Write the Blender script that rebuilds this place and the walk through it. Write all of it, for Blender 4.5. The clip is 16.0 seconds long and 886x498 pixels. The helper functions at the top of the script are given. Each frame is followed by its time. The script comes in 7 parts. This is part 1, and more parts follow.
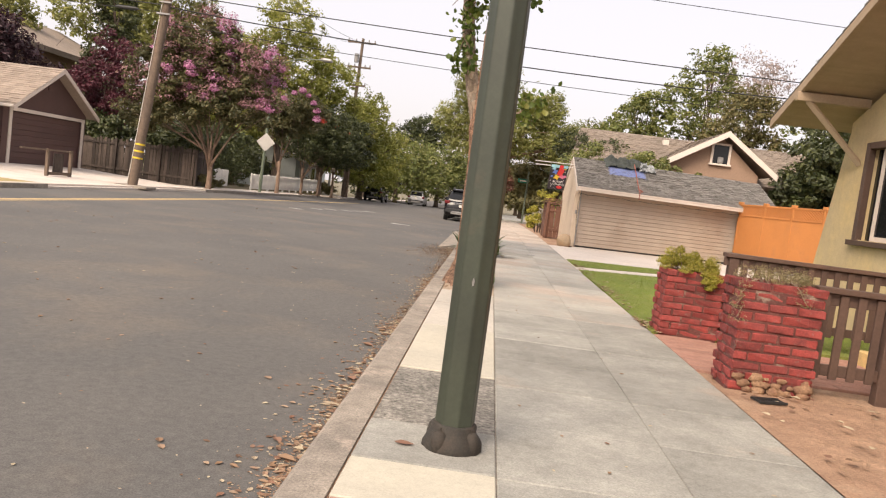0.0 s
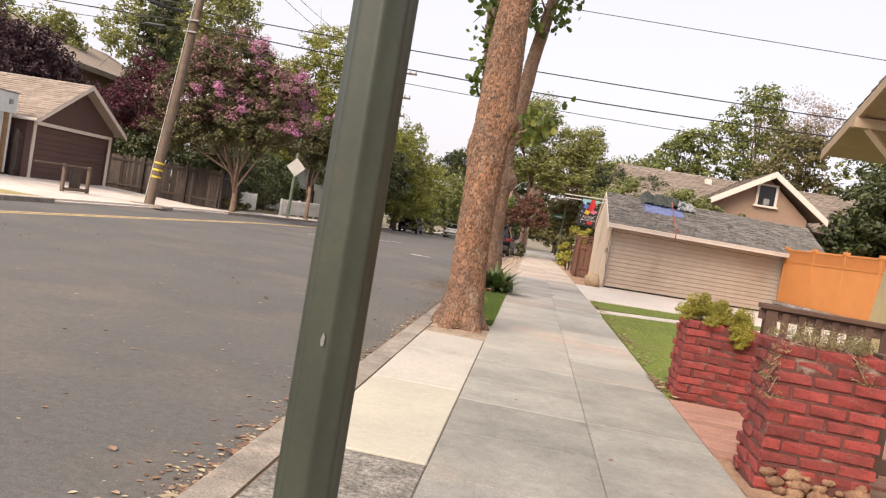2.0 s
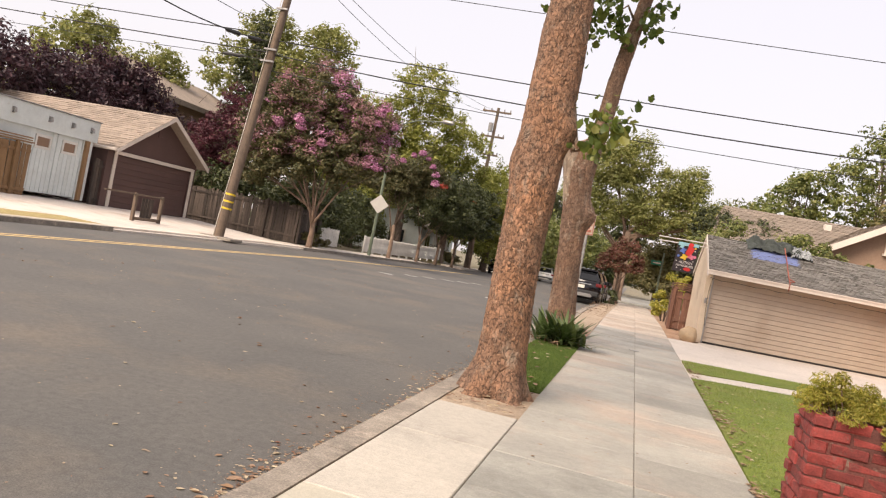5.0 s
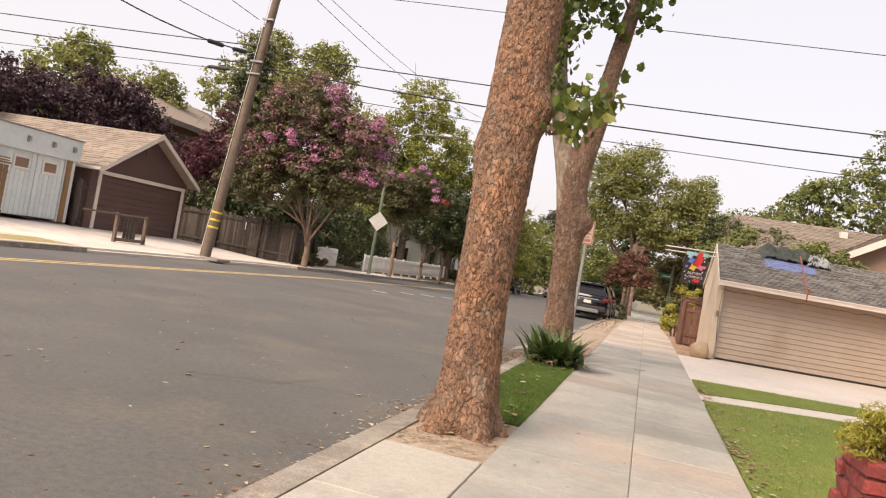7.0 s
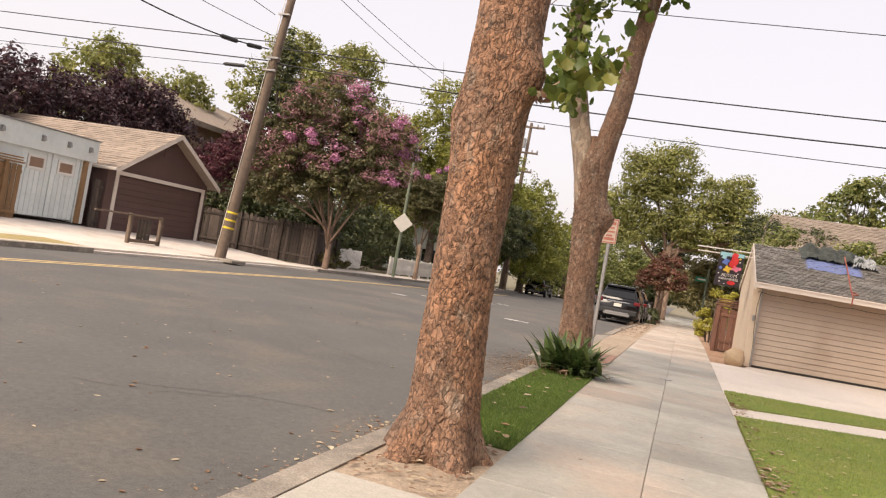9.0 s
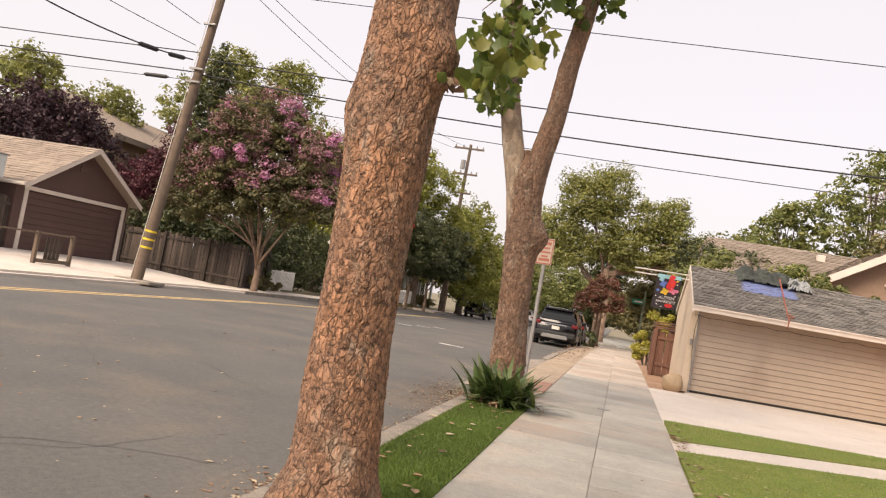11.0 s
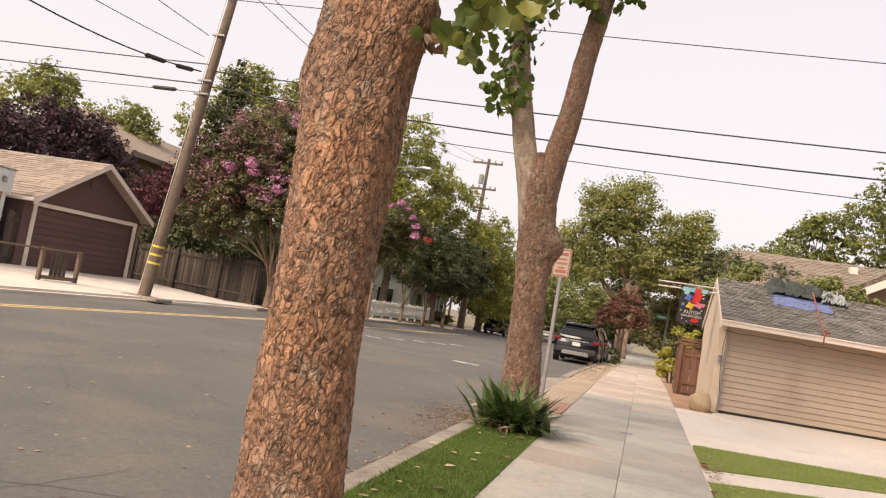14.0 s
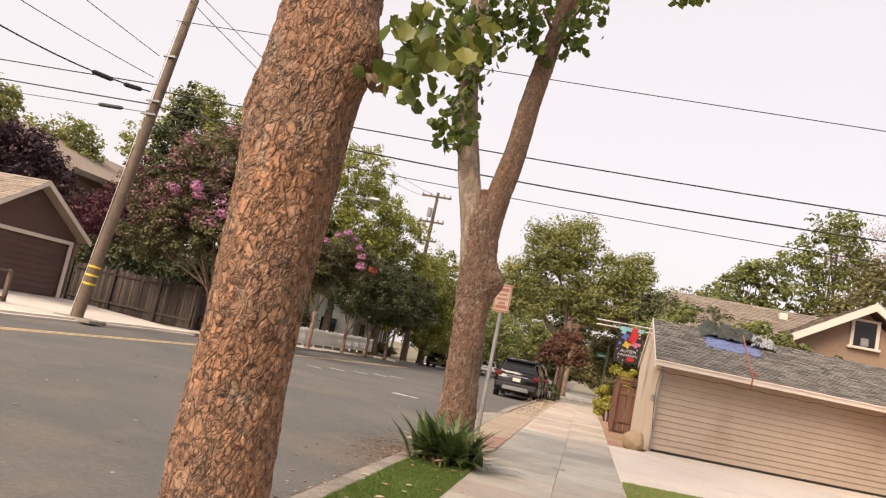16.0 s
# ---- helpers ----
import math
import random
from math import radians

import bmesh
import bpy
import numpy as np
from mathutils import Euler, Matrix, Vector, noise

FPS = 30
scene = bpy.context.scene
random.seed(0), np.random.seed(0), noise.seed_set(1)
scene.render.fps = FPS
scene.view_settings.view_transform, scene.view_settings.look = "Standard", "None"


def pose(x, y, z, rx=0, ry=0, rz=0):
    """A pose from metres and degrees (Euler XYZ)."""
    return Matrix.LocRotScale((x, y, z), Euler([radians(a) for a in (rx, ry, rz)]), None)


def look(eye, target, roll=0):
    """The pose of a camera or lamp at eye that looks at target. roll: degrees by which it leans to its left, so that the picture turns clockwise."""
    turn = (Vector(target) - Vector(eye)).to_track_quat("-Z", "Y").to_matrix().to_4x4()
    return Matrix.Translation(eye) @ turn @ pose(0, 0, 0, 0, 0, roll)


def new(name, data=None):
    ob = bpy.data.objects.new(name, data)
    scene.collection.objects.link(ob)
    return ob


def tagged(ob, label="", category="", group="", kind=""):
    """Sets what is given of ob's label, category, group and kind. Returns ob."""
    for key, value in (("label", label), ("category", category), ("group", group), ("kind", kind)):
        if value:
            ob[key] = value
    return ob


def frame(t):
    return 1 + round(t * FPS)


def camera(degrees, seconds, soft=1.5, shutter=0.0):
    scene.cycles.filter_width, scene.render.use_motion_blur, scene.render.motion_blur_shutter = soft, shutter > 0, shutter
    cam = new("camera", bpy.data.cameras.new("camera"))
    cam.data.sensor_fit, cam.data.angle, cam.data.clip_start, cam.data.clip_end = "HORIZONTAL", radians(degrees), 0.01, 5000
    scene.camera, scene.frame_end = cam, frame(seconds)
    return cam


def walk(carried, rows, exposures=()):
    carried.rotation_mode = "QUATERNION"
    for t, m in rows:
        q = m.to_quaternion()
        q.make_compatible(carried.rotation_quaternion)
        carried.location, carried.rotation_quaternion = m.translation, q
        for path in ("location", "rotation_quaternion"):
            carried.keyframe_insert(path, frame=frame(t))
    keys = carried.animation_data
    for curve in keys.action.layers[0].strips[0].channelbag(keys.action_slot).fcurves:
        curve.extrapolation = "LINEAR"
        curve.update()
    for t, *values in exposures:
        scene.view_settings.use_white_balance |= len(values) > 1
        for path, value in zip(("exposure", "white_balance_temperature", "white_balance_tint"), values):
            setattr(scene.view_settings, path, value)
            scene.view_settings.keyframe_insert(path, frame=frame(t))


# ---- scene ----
cam = camera(61.4, 16.0, 1.2)
PATH = [
    (0, (0.292, -0.252, 1.219), (0.18, 1.739, 1.064), 7.4),
    (0.5, (0.439, 0.083, 1.192), (0.352, 2.069, 0.974), 7.7),
    (1, (0.58, 0.421, 1.207), (0.408, 2.404, 1.01), 8.5),
    (1.5, (0.674, 0.752, 1.234), (0.49, 2.74, 1.103), 8.9),
    (2, (0.8, 1.1, 1.22), (0.568, 3.085, 1.138), 9.6),
    (2.5, (0.9, 1.453, 1.219), (0.585, 3.427, 1.148), 10.4),
    (3, (0.957, 1.847, 1.216), (0.56, 3.807, 1.152), 10.7),
    (3.5, (1.024, 2.211, 1.23), (0.554, 4.154, 1.17), 11.0),
    (4, (1.052, 2.531, 1.247), (0.557, 4.468, 1.195), 11.3),
    (6.5, (1.269, 4.086, 1.22), (0.741, 6.015, 1.247), 10.4),
    (7, (1.283, 4.361, 1.212), (0.744, 6.287, 1.241), 10.0),
    (7.5, (1.364, 4.575, 1.245), (0.803, 6.494, 1.269), 9.8),
    (8, (1.345, 4.855, 1.229), (0.757, 6.767, 1.243), 9.9),
    (8.5, (1.366, 5.126, 1.213), (0.751, 7.029, 1.221), 10.1),
    (9, (1.425, 5.343, 1.215), (0.799, 7.242, 1.238), 10.0),
    (9.5, (1.412, 5.57, 1.231), (0.817, 7.478, 1.284), 10.0),
    (10, (1.423, 5.794, 1.259), (0.883, 7.717, 1.351), 9.8),
    (10.2, (1.432, 5.865, 1.273), (0.92, 7.795, 1.382), 9.6),
    (12.3, (1.372, 6.791, 1.214), (0.893, 8.73, 1.321), 10.2),
    (12.5, (1.377, 6.866, 1.221), (0.883, 8.801, 1.331), 10.2),
    (13, (1.389, 6.938, 1.236), (0.866, 8.864, 1.357), 10.1),
    (13.5, (1.403, 6.96, 1.247), (0.862, 8.881, 1.375), 9.7),
    (14, (1.414, 6.962, 1.246), (0.867, 8.88, 1.389), 9.8),
    (14.5, (1.436, 6.93, 1.227), (0.904, 8.851, 1.392), 10.2),
    (15, (1.443, 6.907, 1.254), (0.948, 8.835, 1.451), 11.0),
    (15.5, (1.474, 6.884, 1.258), (1.018, 8.818, 1.488), 11.6),
    (16, (1.497, 6.877, 1.251), (1.072, 8.815, 1.505), 11.7),
]
walk(cam, [(t, look(eye, target, roll)) for t, eye, target, roll in PATH], [(0, 0.39, 6480, 10), (1, 0.40, 6300, 10), (2, 0.40, 6260, 10), (4, 0.40, 6400, 10), (6.5, 0.35, 6480, 10), (10, 0.35, 6560, 10), (13, 0.34, 6720, 10), (16, 0.33, 6680, 10)])

# ---- world, sun, exposure ----
world = bpy.data.worlds.new("hazy_sky")
scene.world = world
world.use_nodes = True
wn = world.node_tree
wn.nodes.clear()
sky = wn.nodes.new("ShaderNodeTexSky")
sky.sky_type, sky.sun_disc = "NISHITA", False
sky.sun_elevation, sky.sun_rotation = radians(43), radians(208)
sky.air_density, sky.dust_density, sky.ozone_density = 1.0, 6.0, 1.0
bg1 = wn.nodes.new("ShaderNodeBackground")
bg1.inputs[1].default_value = 0.05
wn.links.new(sky.outputs[0], bg1.inputs[0])
bg2 = wn.nodes.new("ShaderNodeBackground")
bg2.inputs[0].default_value, bg2.inputs[1].default_value = (0.86, 0.78, 0.77, 1), 0.78
add = wn.nodes.new("ShaderNodeAddShader")
wout = wn.nodes.new("ShaderNodeOutputWorld")
wn.links.new(bg1.outputs[0], add.inputs[0])
wn.links.new(bg2.outputs[0], add.inputs[1])
wn.links.new(add.outputs[0], wout.inputs[0])

sun = new("sun", bpy.data.lights.new("sun", "SUN"))
sun.data.energy, sun.data.angle, sun.data.color = 3.6, radians(35), (1.0, 0.84, 0.68)
sun.matrix_world = look((-15, -28, 30), (0, 0, 0))


# ---- materials ----
def nodes_of(name):
    m = bpy.data.materials.new(name)
    m.use_nodes = True
    return m, m.node_tree.nodes, m.node_tree.links, m.node_tree.nodes["Principled BSDF"]


def mixed(ns, ls, fac, a, b, mode="MIX"):
    n = ns.new("ShaderNodeMix")
    n.data_type, n.blend_type = "RGBA", mode
    for sock, v in ((0, fac), (6, a), (7, b)):
        if hasattr(v, "links"):
            ls.new(v, n.inputs[sock])
        elif isinstance(v, (int, float)):
            n.inputs[sock].default_value = v
        else:
            n.inputs[sock].default_value = (*v, 1)
    return n.outputs[2]


def noise_at(ns, ls, vec, scale, detail=5, rough=0.6, stretch=None):
    n = ns.new("ShaderNodeTexNoise")
    n.inputs["Scale"].default_value, n.inputs["Detail"].default_value, n.inputs["Roughness"].default_value = scale, detail, rough
    if stretch:
        mp = ns.new("ShaderNodeMapping")
        mp.inputs["Scale"].default_value = stretch
        ls.new(vec, mp.inputs["Vector"])
        vec = mp.outputs[0]
    ls.new(vec, n.inputs["Vector"])
    return n.outputs["Fac"]


def ramp(ns, ls, fac, lo, hi):
    n = ns.new("ShaderNodeMapRange")
    n.inputs["From Min"].default_value, n.inputs["From Max"].default_value = lo, hi
    ls.new(fac, n.inputs["Value"])
    return n.outputs[0]


def surf(name, base, other, rough=0.8, s1=1.5, s2=70, bump=0.3, depth=0.01, metal=0.0, rnd=0.0, stain=None, stain_at=(0.55, 0.7), stain_scale=0.8, stretch=None, fine=0.25, island=False, streak=True):
    """Two-scale procedural surface: large patches between two colours, fine grain, an optional stain, per-piece variation."""
    m, ns, ls, b = nodes_of(name)
    geo = ns.new("ShaderNodeNewGeometry")
    pos = geo.outputs["Position"]
    big = ramp(ns, ls, noise_at(ns, ls, pos, s1, 6, 0.6, stretch), 0.3, 0.7)
    col = mixed(ns, ls, big, base, other)
    grain = noise_at(ns, ls, pos, s2, 4, 0.7, stretch if streak else None)
    mid = ramp(ns, ls, noise_at(ns, ls, pos, s2 * 0.16, 5, 0.7), 0.3, 0.7)
    if stain:
        st = ramp(ns, ls, noise_at(ns, ls, pos, stain_scale, 5, 0.65), *stain_at)
        col = mixed(ns, ls, st, col, stain)
    g = ramp(ns, ls, grain, 0.25, 0.75)
    dark = tuple(c * (1 - fine) for c in (1, 1, 1))
    lite = tuple(c * (1 + fine) for c in (1, 1, 1))
    col = mixed(ns, ls, 1.0, col, mixed(ns, ls, g, dark, lite), "MULTIPLY")
    col = mixed(ns, ls, 1.0, col, mixed(ns, ls, mid, (1 - fine * 0.45,) * 3, (1 + fine * 0.45,) * 3), "MULTIPLY")
    if rnd:
        if island:
            r = geo.outputs["Random Per Island"]
        else:
            r = ns.new("ShaderNodeObjectInfo").outputs["Random"]
        col = mixed(ns, ls, 1.0, col, mixed(ns, ls, r, (1 - rnd,) * 3, (1 + rnd,) * 3), "MULTIPLY")
    ls.new(col, b.inputs["Base Color"])
    b.inputs["Roughness"].default_value, b.inputs["Metallic"].default_value = rough, metal
    if bump:
        bp = ns.new("ShaderNodeBump")
        bp.inputs["Strength"].default_value, bp.inputs["Distance"].default_value = bump, depth
        ls.new(grain, bp.inputs["Height"])
        ls.new(bp.outputs[0], b.inputs["Normal"])
    return m


def leafy(name, cols, rough=0.55, through_light=0.3, patch=0.35):
    """Foliage: each leaf takes its own colour between three, with larger patches that put sunlight, shade and age into
    it.
    """
    m, ns, ls, b = nodes_of(name)
    geo = ns.new("ShaderNodeNewGeometry")
    cr = ns.new("ShaderNodeValToRGB")
    e = cr.color_ramp.elements
    e[0].color, e[1].color = (*cols[0], 1), (*cols[-1], 1)
    for i, c in enumerate(cols[1:-1]):
        k = e.new((i + 1) / (len(cols) - 1))
        k.color = (*c, 1)
    ls.new(geo.outputs["Random Per Island"], cr.inputs[0])
    big = ramp(ns, ls, noise_at(ns, ls, geo.outputs["Position"], 0.7, 3), 0.3, 0.7)
    col = mixed(ns, ls, 1.0, cr.outputs[0], mixed(ns, ls, big, (1 - patch,) * 3, (1 + patch,) * 3), "MULTIPLY")
    ls.new(col, b.inputs["Base Color"])
    b.inputs["Roughness"].default_value = rough
    tr = ns.new("ShaderNodeBsdfTranslucent")
    ls.new(col, tr.inputs[0])
    mx = ns.new("ShaderNodeMixShader")
    mx.inputs[0].default_value = through_light
    ls.new(b.outputs[0], mx.inputs[1])
    ls.new(tr.outputs[0], mx.inputs[2])
    ls.new(mx.outputs[0], ns["Material Output"].inputs[0])
    return m


def glassy(name, col=(0.02, 0.025, 0.03)):
    m, ns, ls, b = nodes_of(name)
    b.inputs["Base Color"].default_value = (*col, 1)
    b.inputs["Roughness"].default_value = 0.06
    b.inputs["Specular IOR Level"].default_value = 0.35
    return m


def plain(name, col, rough=0.5, metal=0.0):
    return surf(name, col, tuple(c * 0.86 for c in col), rough, 4, 120, 0.05, 0.002, metal, fine=0.06)


def bark_mat(name, a, b2, c, scale=18, crack=(0.075, 0.045, 0.032), deep=0.78, wide=0.13):
    """Bark with upright plates and dark fissures between them."""
    m, ns, ls, b = nodes_of(name)
    geo = ns.new("ShaderNodeNewGeometry")
    wob = ns.new("ShaderNodeTexNoise")
    wob.inputs["Scale"].default_value, wob.inputs["Detail"].default_value = scale * 0.55, 3
    ls.new(geo.outputs["Position"], wob.inputs["Vector"])
    mad = ns.new("ShaderNodeVectorMath")
    mad.operation = "MULTIPLY_ADD"
    mad.inputs[1].default_value = (1.7 / scale,) * 3
    ls.new(wob.outputs["Color"], mad.inputs[0])
    ls.new(geo.outputs["Position"], mad.inputs[2])
    mp = ns.new("ShaderNodeMapping")
    mp.inputs["Scale"].default_value = (1, 1, 0.45)
    ls.new(mad.outputs[0], mp.inputs["Vector"])
    v = ns.new("ShaderNodeTexVoronoi")
    v.feature = "DISTANCE_TO_EDGE"
    v.inputs["Scale"].default_value = scale
    ls.new(mp.outputs[0], v.inputs["Vector"])
    v3 = ns.new("ShaderNodeTexVoronoi")
    v3.feature = "DISTANCE_TO_EDGE"
    v3.inputs["Scale"].default_value = scale * 1.9
    ls.new(mp.outputs[0], v3.inputs["Vector"])
    v2 = ns.new("ShaderNodeTexVoronoi")
    v2.inputs["Scale"].default_value = scale
    ls.new(mp.outputs[0], v2.inputs["Vector"])
    col = mixed(ns, ls, ramp(ns, ls, noise_at(ns, ls, geo.outputs["Position"], 1.6, 5), 0.36, 0.64), a, b2)
    col = mixed(ns, ls, ramp(ns, ls, noise_at(ns, ls, geo.outputs["Position"], 9, 6, 0.7, (1, 1, 0.45)), 0.53, 0.7), col, c)
    sep = ns.new("ShaderNodeSeparateColor")
    ls.new(v2.outputs["Color"], sep.inputs[0])
    col = mixed(ns, ls, 1.0, col, mixed(ns, ls, sep.outputs[0], (0.72,) * 3, (1.22,) * 3), "MULTIPLY")
    fine = noise_at(ns, ls, geo.outputs["Position"], 90, 5, 0.7)
    col = mixed(ns, ls, 1.0, col, mixed(ns, ls, ramp(ns, ls, fine, 0.25, 0.75), (0.66,) * 3, (1.3,) * 3), "MULTIPLY")
    big_edge = ramp(ns, ls, v.outputs["Distance"], 0.0, wide)
    small_edge = ramp(ns, ls, v3.outputs["Distance"], 0.0, wide * 0.8)
    some = ramp(ns, ls, noise_at(ns, ls, geo.outputs["Position"], scale * 0.35, 3), 0.42, 0.58)
    edge = mixed(ns, ls, some, big_edge, mixed(ns, ls, 1.0, big_edge, small_edge, "MULTIPLY"))
    inv = ns.new("ShaderNodeMath")
    inv.operation = "MULTIPLY_ADD"
    inv.inputs[1].default_value, inv.inputs[2].default_value = -deep, deep
    ls.new(edge, inv.inputs[0])
    brk = ns.new("ShaderNodeMath")
    brk.operation = "MULTIPLY"
    ls.new(inv.outputs[0], brk.inputs[0])
    ls.new(ramp(ns, ls, noise_at(ns, ls, geo.outputs["Position"], scale * 0.9, 4), 0.36, 0.6), brk.inputs[1])
    col = mixed(ns, ls, brk.outputs[0], col, crack)
    ls.new(col, b.inputs["Base Color"])
    b.inputs["Roughness"].default_value = 0.95
    hgt = mixed(ns, ls, 0.3, edge, fine)
    bp = ns.new("ShaderNodeBump")
    bp.inputs["Strength"].default_value, bp.inputs["Distance"].default_value = 0.9, 0.012
    ls.new(hgt, bp.inputs["Height"])
    ls.new(bp.outputs[0], b.inputs["Normal"])
    return m


M_ASPHALT = surf("asphalt", (0.086, 0.083, 0.079), (0.120, 0.112, 0.102), 0.9, 0.35, 110, 0.5, 0.005, stain=(0.165, 0.135, 0.105), stain_at=(0.5, 0.8), stain_scale=0.45, fine=0.42)
# Pink stain patches put hazy sunlight into the colour of the walk slabs.
M_WALKPINK = surf("pinkish_walk_concrete", (0.37, 0.353, 0.312), (0.265, 0.255, 0.228), 0.9, 1.4, 95, 0.6, 0.006, rnd=0.14, stain=(0.42, 0.325, 0.262), stain_at=(0.5, 0.72), stain_scale=0.55, fine=0.24, streak=False)
M_CONCRETE = surf("walk_concrete", (0.335, 0.325, 0.29), (0.195, 0.19, 0.17), 0.9, 1.6, 95, 0.6, 0.006, rnd=0.16, stain=(0.40, 0.315, 0.25), stain_at=(0.58, 0.78), stain_scale=0.6, fine=0.3, streak=False)
M_WALKPALE = surf("pale_walk_concrete", (0.50, 0.43, 0.36), (0.36, 0.31, 0.265), 0.9, 1.2, 95, 0.5, 0.005, rnd=0.14, stain=(0.42, 0.31, 0.235), stain_at=(0.5, 0.75), stain_scale=0.6, fine=0.35, streak=False)
M_CURB = surf("curb_concrete", (0.30, 0.26, 0.215), (0.175, 0.153, 0.13), 0.95, 2.2, 75, 0.7, 0.008, rnd=0.12, stain=(0.38, 0.31, 0.25), stain_at=(0.56, 0.75), stain_scale=3.0, fine=0.45)
M_PALE = surf("pale_concrete", (0.50, 0.465, 0.375), (0.42, 0.39, 0.325), 0.9, 1.5, 120, 0.25, 0.003, rnd=0.06, stain=(0.36, 0.33, 0.27), stain_at=(0.58, 0.8), stain_scale=2.2, fine=0.16)
M_WHITECON = surf("new_concrete", (0.47, 0.43, 0.37), (0.36, 0.335, 0.295), 0.9, 0.8, 110, 0.25, 0.003, rnd=0.06, stain=(0.27, 0.24, 0.205), stain_at=(0.55, 0.8), fine=0.22)
M_AGG = surf("exposed_aggregate", (0.27, 0.25, 0.215), (0.14, 0.13, 0.115), 0.95, 5, 38, 1.0, 0.014, fine=0.85)
M_SOIL = surf("bare_soil", (0.40, 0.255, 0.165), (0.28, 0.17, 0.11), 1.0, 2.6, 60, 0.8, 0.02, stain=(0.47, 0.34, 0.235), fine=0.4)
M_GROUND = surf("dry_ground", (0.22, 0.18, 0.12), (0.14, 0.13, 0.08), 1.0, 0.2, 20, 0.5, 0.02, fine=0.4)
M_DRIVE = surf("driveway_concrete", (0.58, 0.52, 0.46), (0.49, 0.435, 0.385), 0.9, 0.7, 90, 0.3, 0.003, rnd=0.05, stain=(0.36, 0.31, 0.265), stain_at=(0.58, 0.8), stain_scale=0.9, fine=0.22)
M_FARDRIVE = surf("bleached_concrete", (0.64, 0.575, 0.51), (0.55, 0.485, 0.425), 0.9, 0.6, 90, 0.25, 0.003, rnd=0.05, stain=(0.44, 0.345, 0.27), stain_at=(0.5, 0.75), fine=0.15)
M_DRYSOIL = surf("dry_tan_soil", (0.44, 0.35, 0.26), (0.33, 0.25, 0.18), 1.0, 1.6, 60, 0.8, 0.02, fine=0.35)
M_RUBBLE = surf("crumbled_mortar", (0.33, 0.21, 0.12), (0.17, 0.085, 0.055), 0.95, 9, 70, 0.8, 0.012, fine=0.4)
M_TURFBASE = surf("turf_backing", (0.16, 0.205, 0.034), (0.125, 0.17, 0.028), 1.0, 6, 120, 0.8, 0.01, stain=(0.21, 0.205, 0.055), stain_at=(0.45, 0.75), stain_scale=1.6, fine=0.55)
M_TURF = leafy("turf_blades", [(0.13, 0.19, 0.022), (0.215, 0.275, 0.04), (0.32, 0.335, 0.085)], 0.6, 0.25, 0.25)
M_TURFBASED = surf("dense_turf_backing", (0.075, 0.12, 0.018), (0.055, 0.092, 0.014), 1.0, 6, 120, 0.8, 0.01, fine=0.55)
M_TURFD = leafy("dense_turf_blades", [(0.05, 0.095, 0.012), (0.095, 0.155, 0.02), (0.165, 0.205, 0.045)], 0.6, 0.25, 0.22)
M_BRICK = surf("painted_red_brick", (0.265, 0.043, 0.036), (0.15, 0.028, 0.025), 0.75, 9, 90, 0.6, 0.007, rnd=0.3, stain=(0.17, 0.10, 0.085), stain_at=(0.58, 0.72), stain_scale=14, fine=0.32)
M_MORTAR = surf("grey_mortar", (0.155, 0.10, 0.082), (0.085, 0.058, 0.05), 0.95, 8, 90, 0.6, 0.006, stain=(0.24, 0.20, 0.165), stain_at=(0.58, 0.72), stain_scale=7, fine=0.35)
M_BRICKBED = surf("red_smeared_mortar", (0.15, 0.05, 0.042), (0.085, 0.036, 0.03), 0.95, 8, 90, 0.6, 0.006, stain=(0.25, 0.19, 0.15), stain_at=(0.56, 0.68), stain_scale=6, fine=0.35)
M_PAVER = surf("red_paver", (0.36, 0.20, 0.15), (0.28, 0.15, 0.115), 0.9, 4, 90, 0.4, 0.004, rnd=0.15)
M_YELLOW = surf("yellow_road_paint", (0.64, 0.45, 0.19), (0.46, 0.34, 0.17), 0.8, 6, 90, 0.2, 0.003, stain=(0.15, 0.14, 0.12), stain_at=(0.6, 0.75), stain_scale=6)
M_WHITEPAINT = surf("white_road_paint", (0.6, 0.58, 0.55), (0.35, 0.34, 0.32), 0.8, 6, 90, 0.2, 0.003, stain=(0.13, 0.12, 0.11), stain_at=(0.5, 0.7), stain_scale=5)
M_POST = surf("dark_green_enamel", (0.040, 0.048, 0.032), (0.031, 0.036, 0.026), 0.48, 3, 40, 0.1, 0.003, stain=(0.065, 0.05, 0.033), stain_at=(0.55, 0.8), stain_scale=2.5, fine=0.16)
M_RUST = surf("rusted_cast_iron", (0.026, 0.025, 0.021), (0.042, 0.031, 0.023), 0.8, 12, 90, 0.6, 0.006, fine=0.4)
M_BARK1 = bark_mat("plane_tree_bark", (0.37, 0.195, 0.11), (0.255, 0.155, 0.105), (0.32, 0.245, 0.185), 34, deep=0.96, wide=0.17, crack=(0.04, 0.025, 0.018))
M_BARK2 = bark_mat("plane_tree_bark_pale", (0.27, 0.155, 0.098), (0.22, 0.14, 0.098), (0.34, 0.27, 0.21), 36, deep=0.85, wide=0.15, crack=(0.06, 0.036, 0.026))
M_BARK3 = bark_mat("mottled_pale_bark", (0.36, 0.275, 0.205), (0.25, 0.18, 0.13), (0.50, 0.47, 0.40), 16, deep=0.12, wide=0.1)
M_BARKD = bark_mat("dark_bark", (0.17, 0.125, 0.095), (0.12, 0.09, 0.07), (0.20, 0.16, 0.13), 12)
M_BARKC = bark_mat("smooth_tan_bark", (0.25, 0.17, 0.12), (0.19, 0.13, 0.095), (0.28, 0.21, 0.16), 6, deep=0.25)
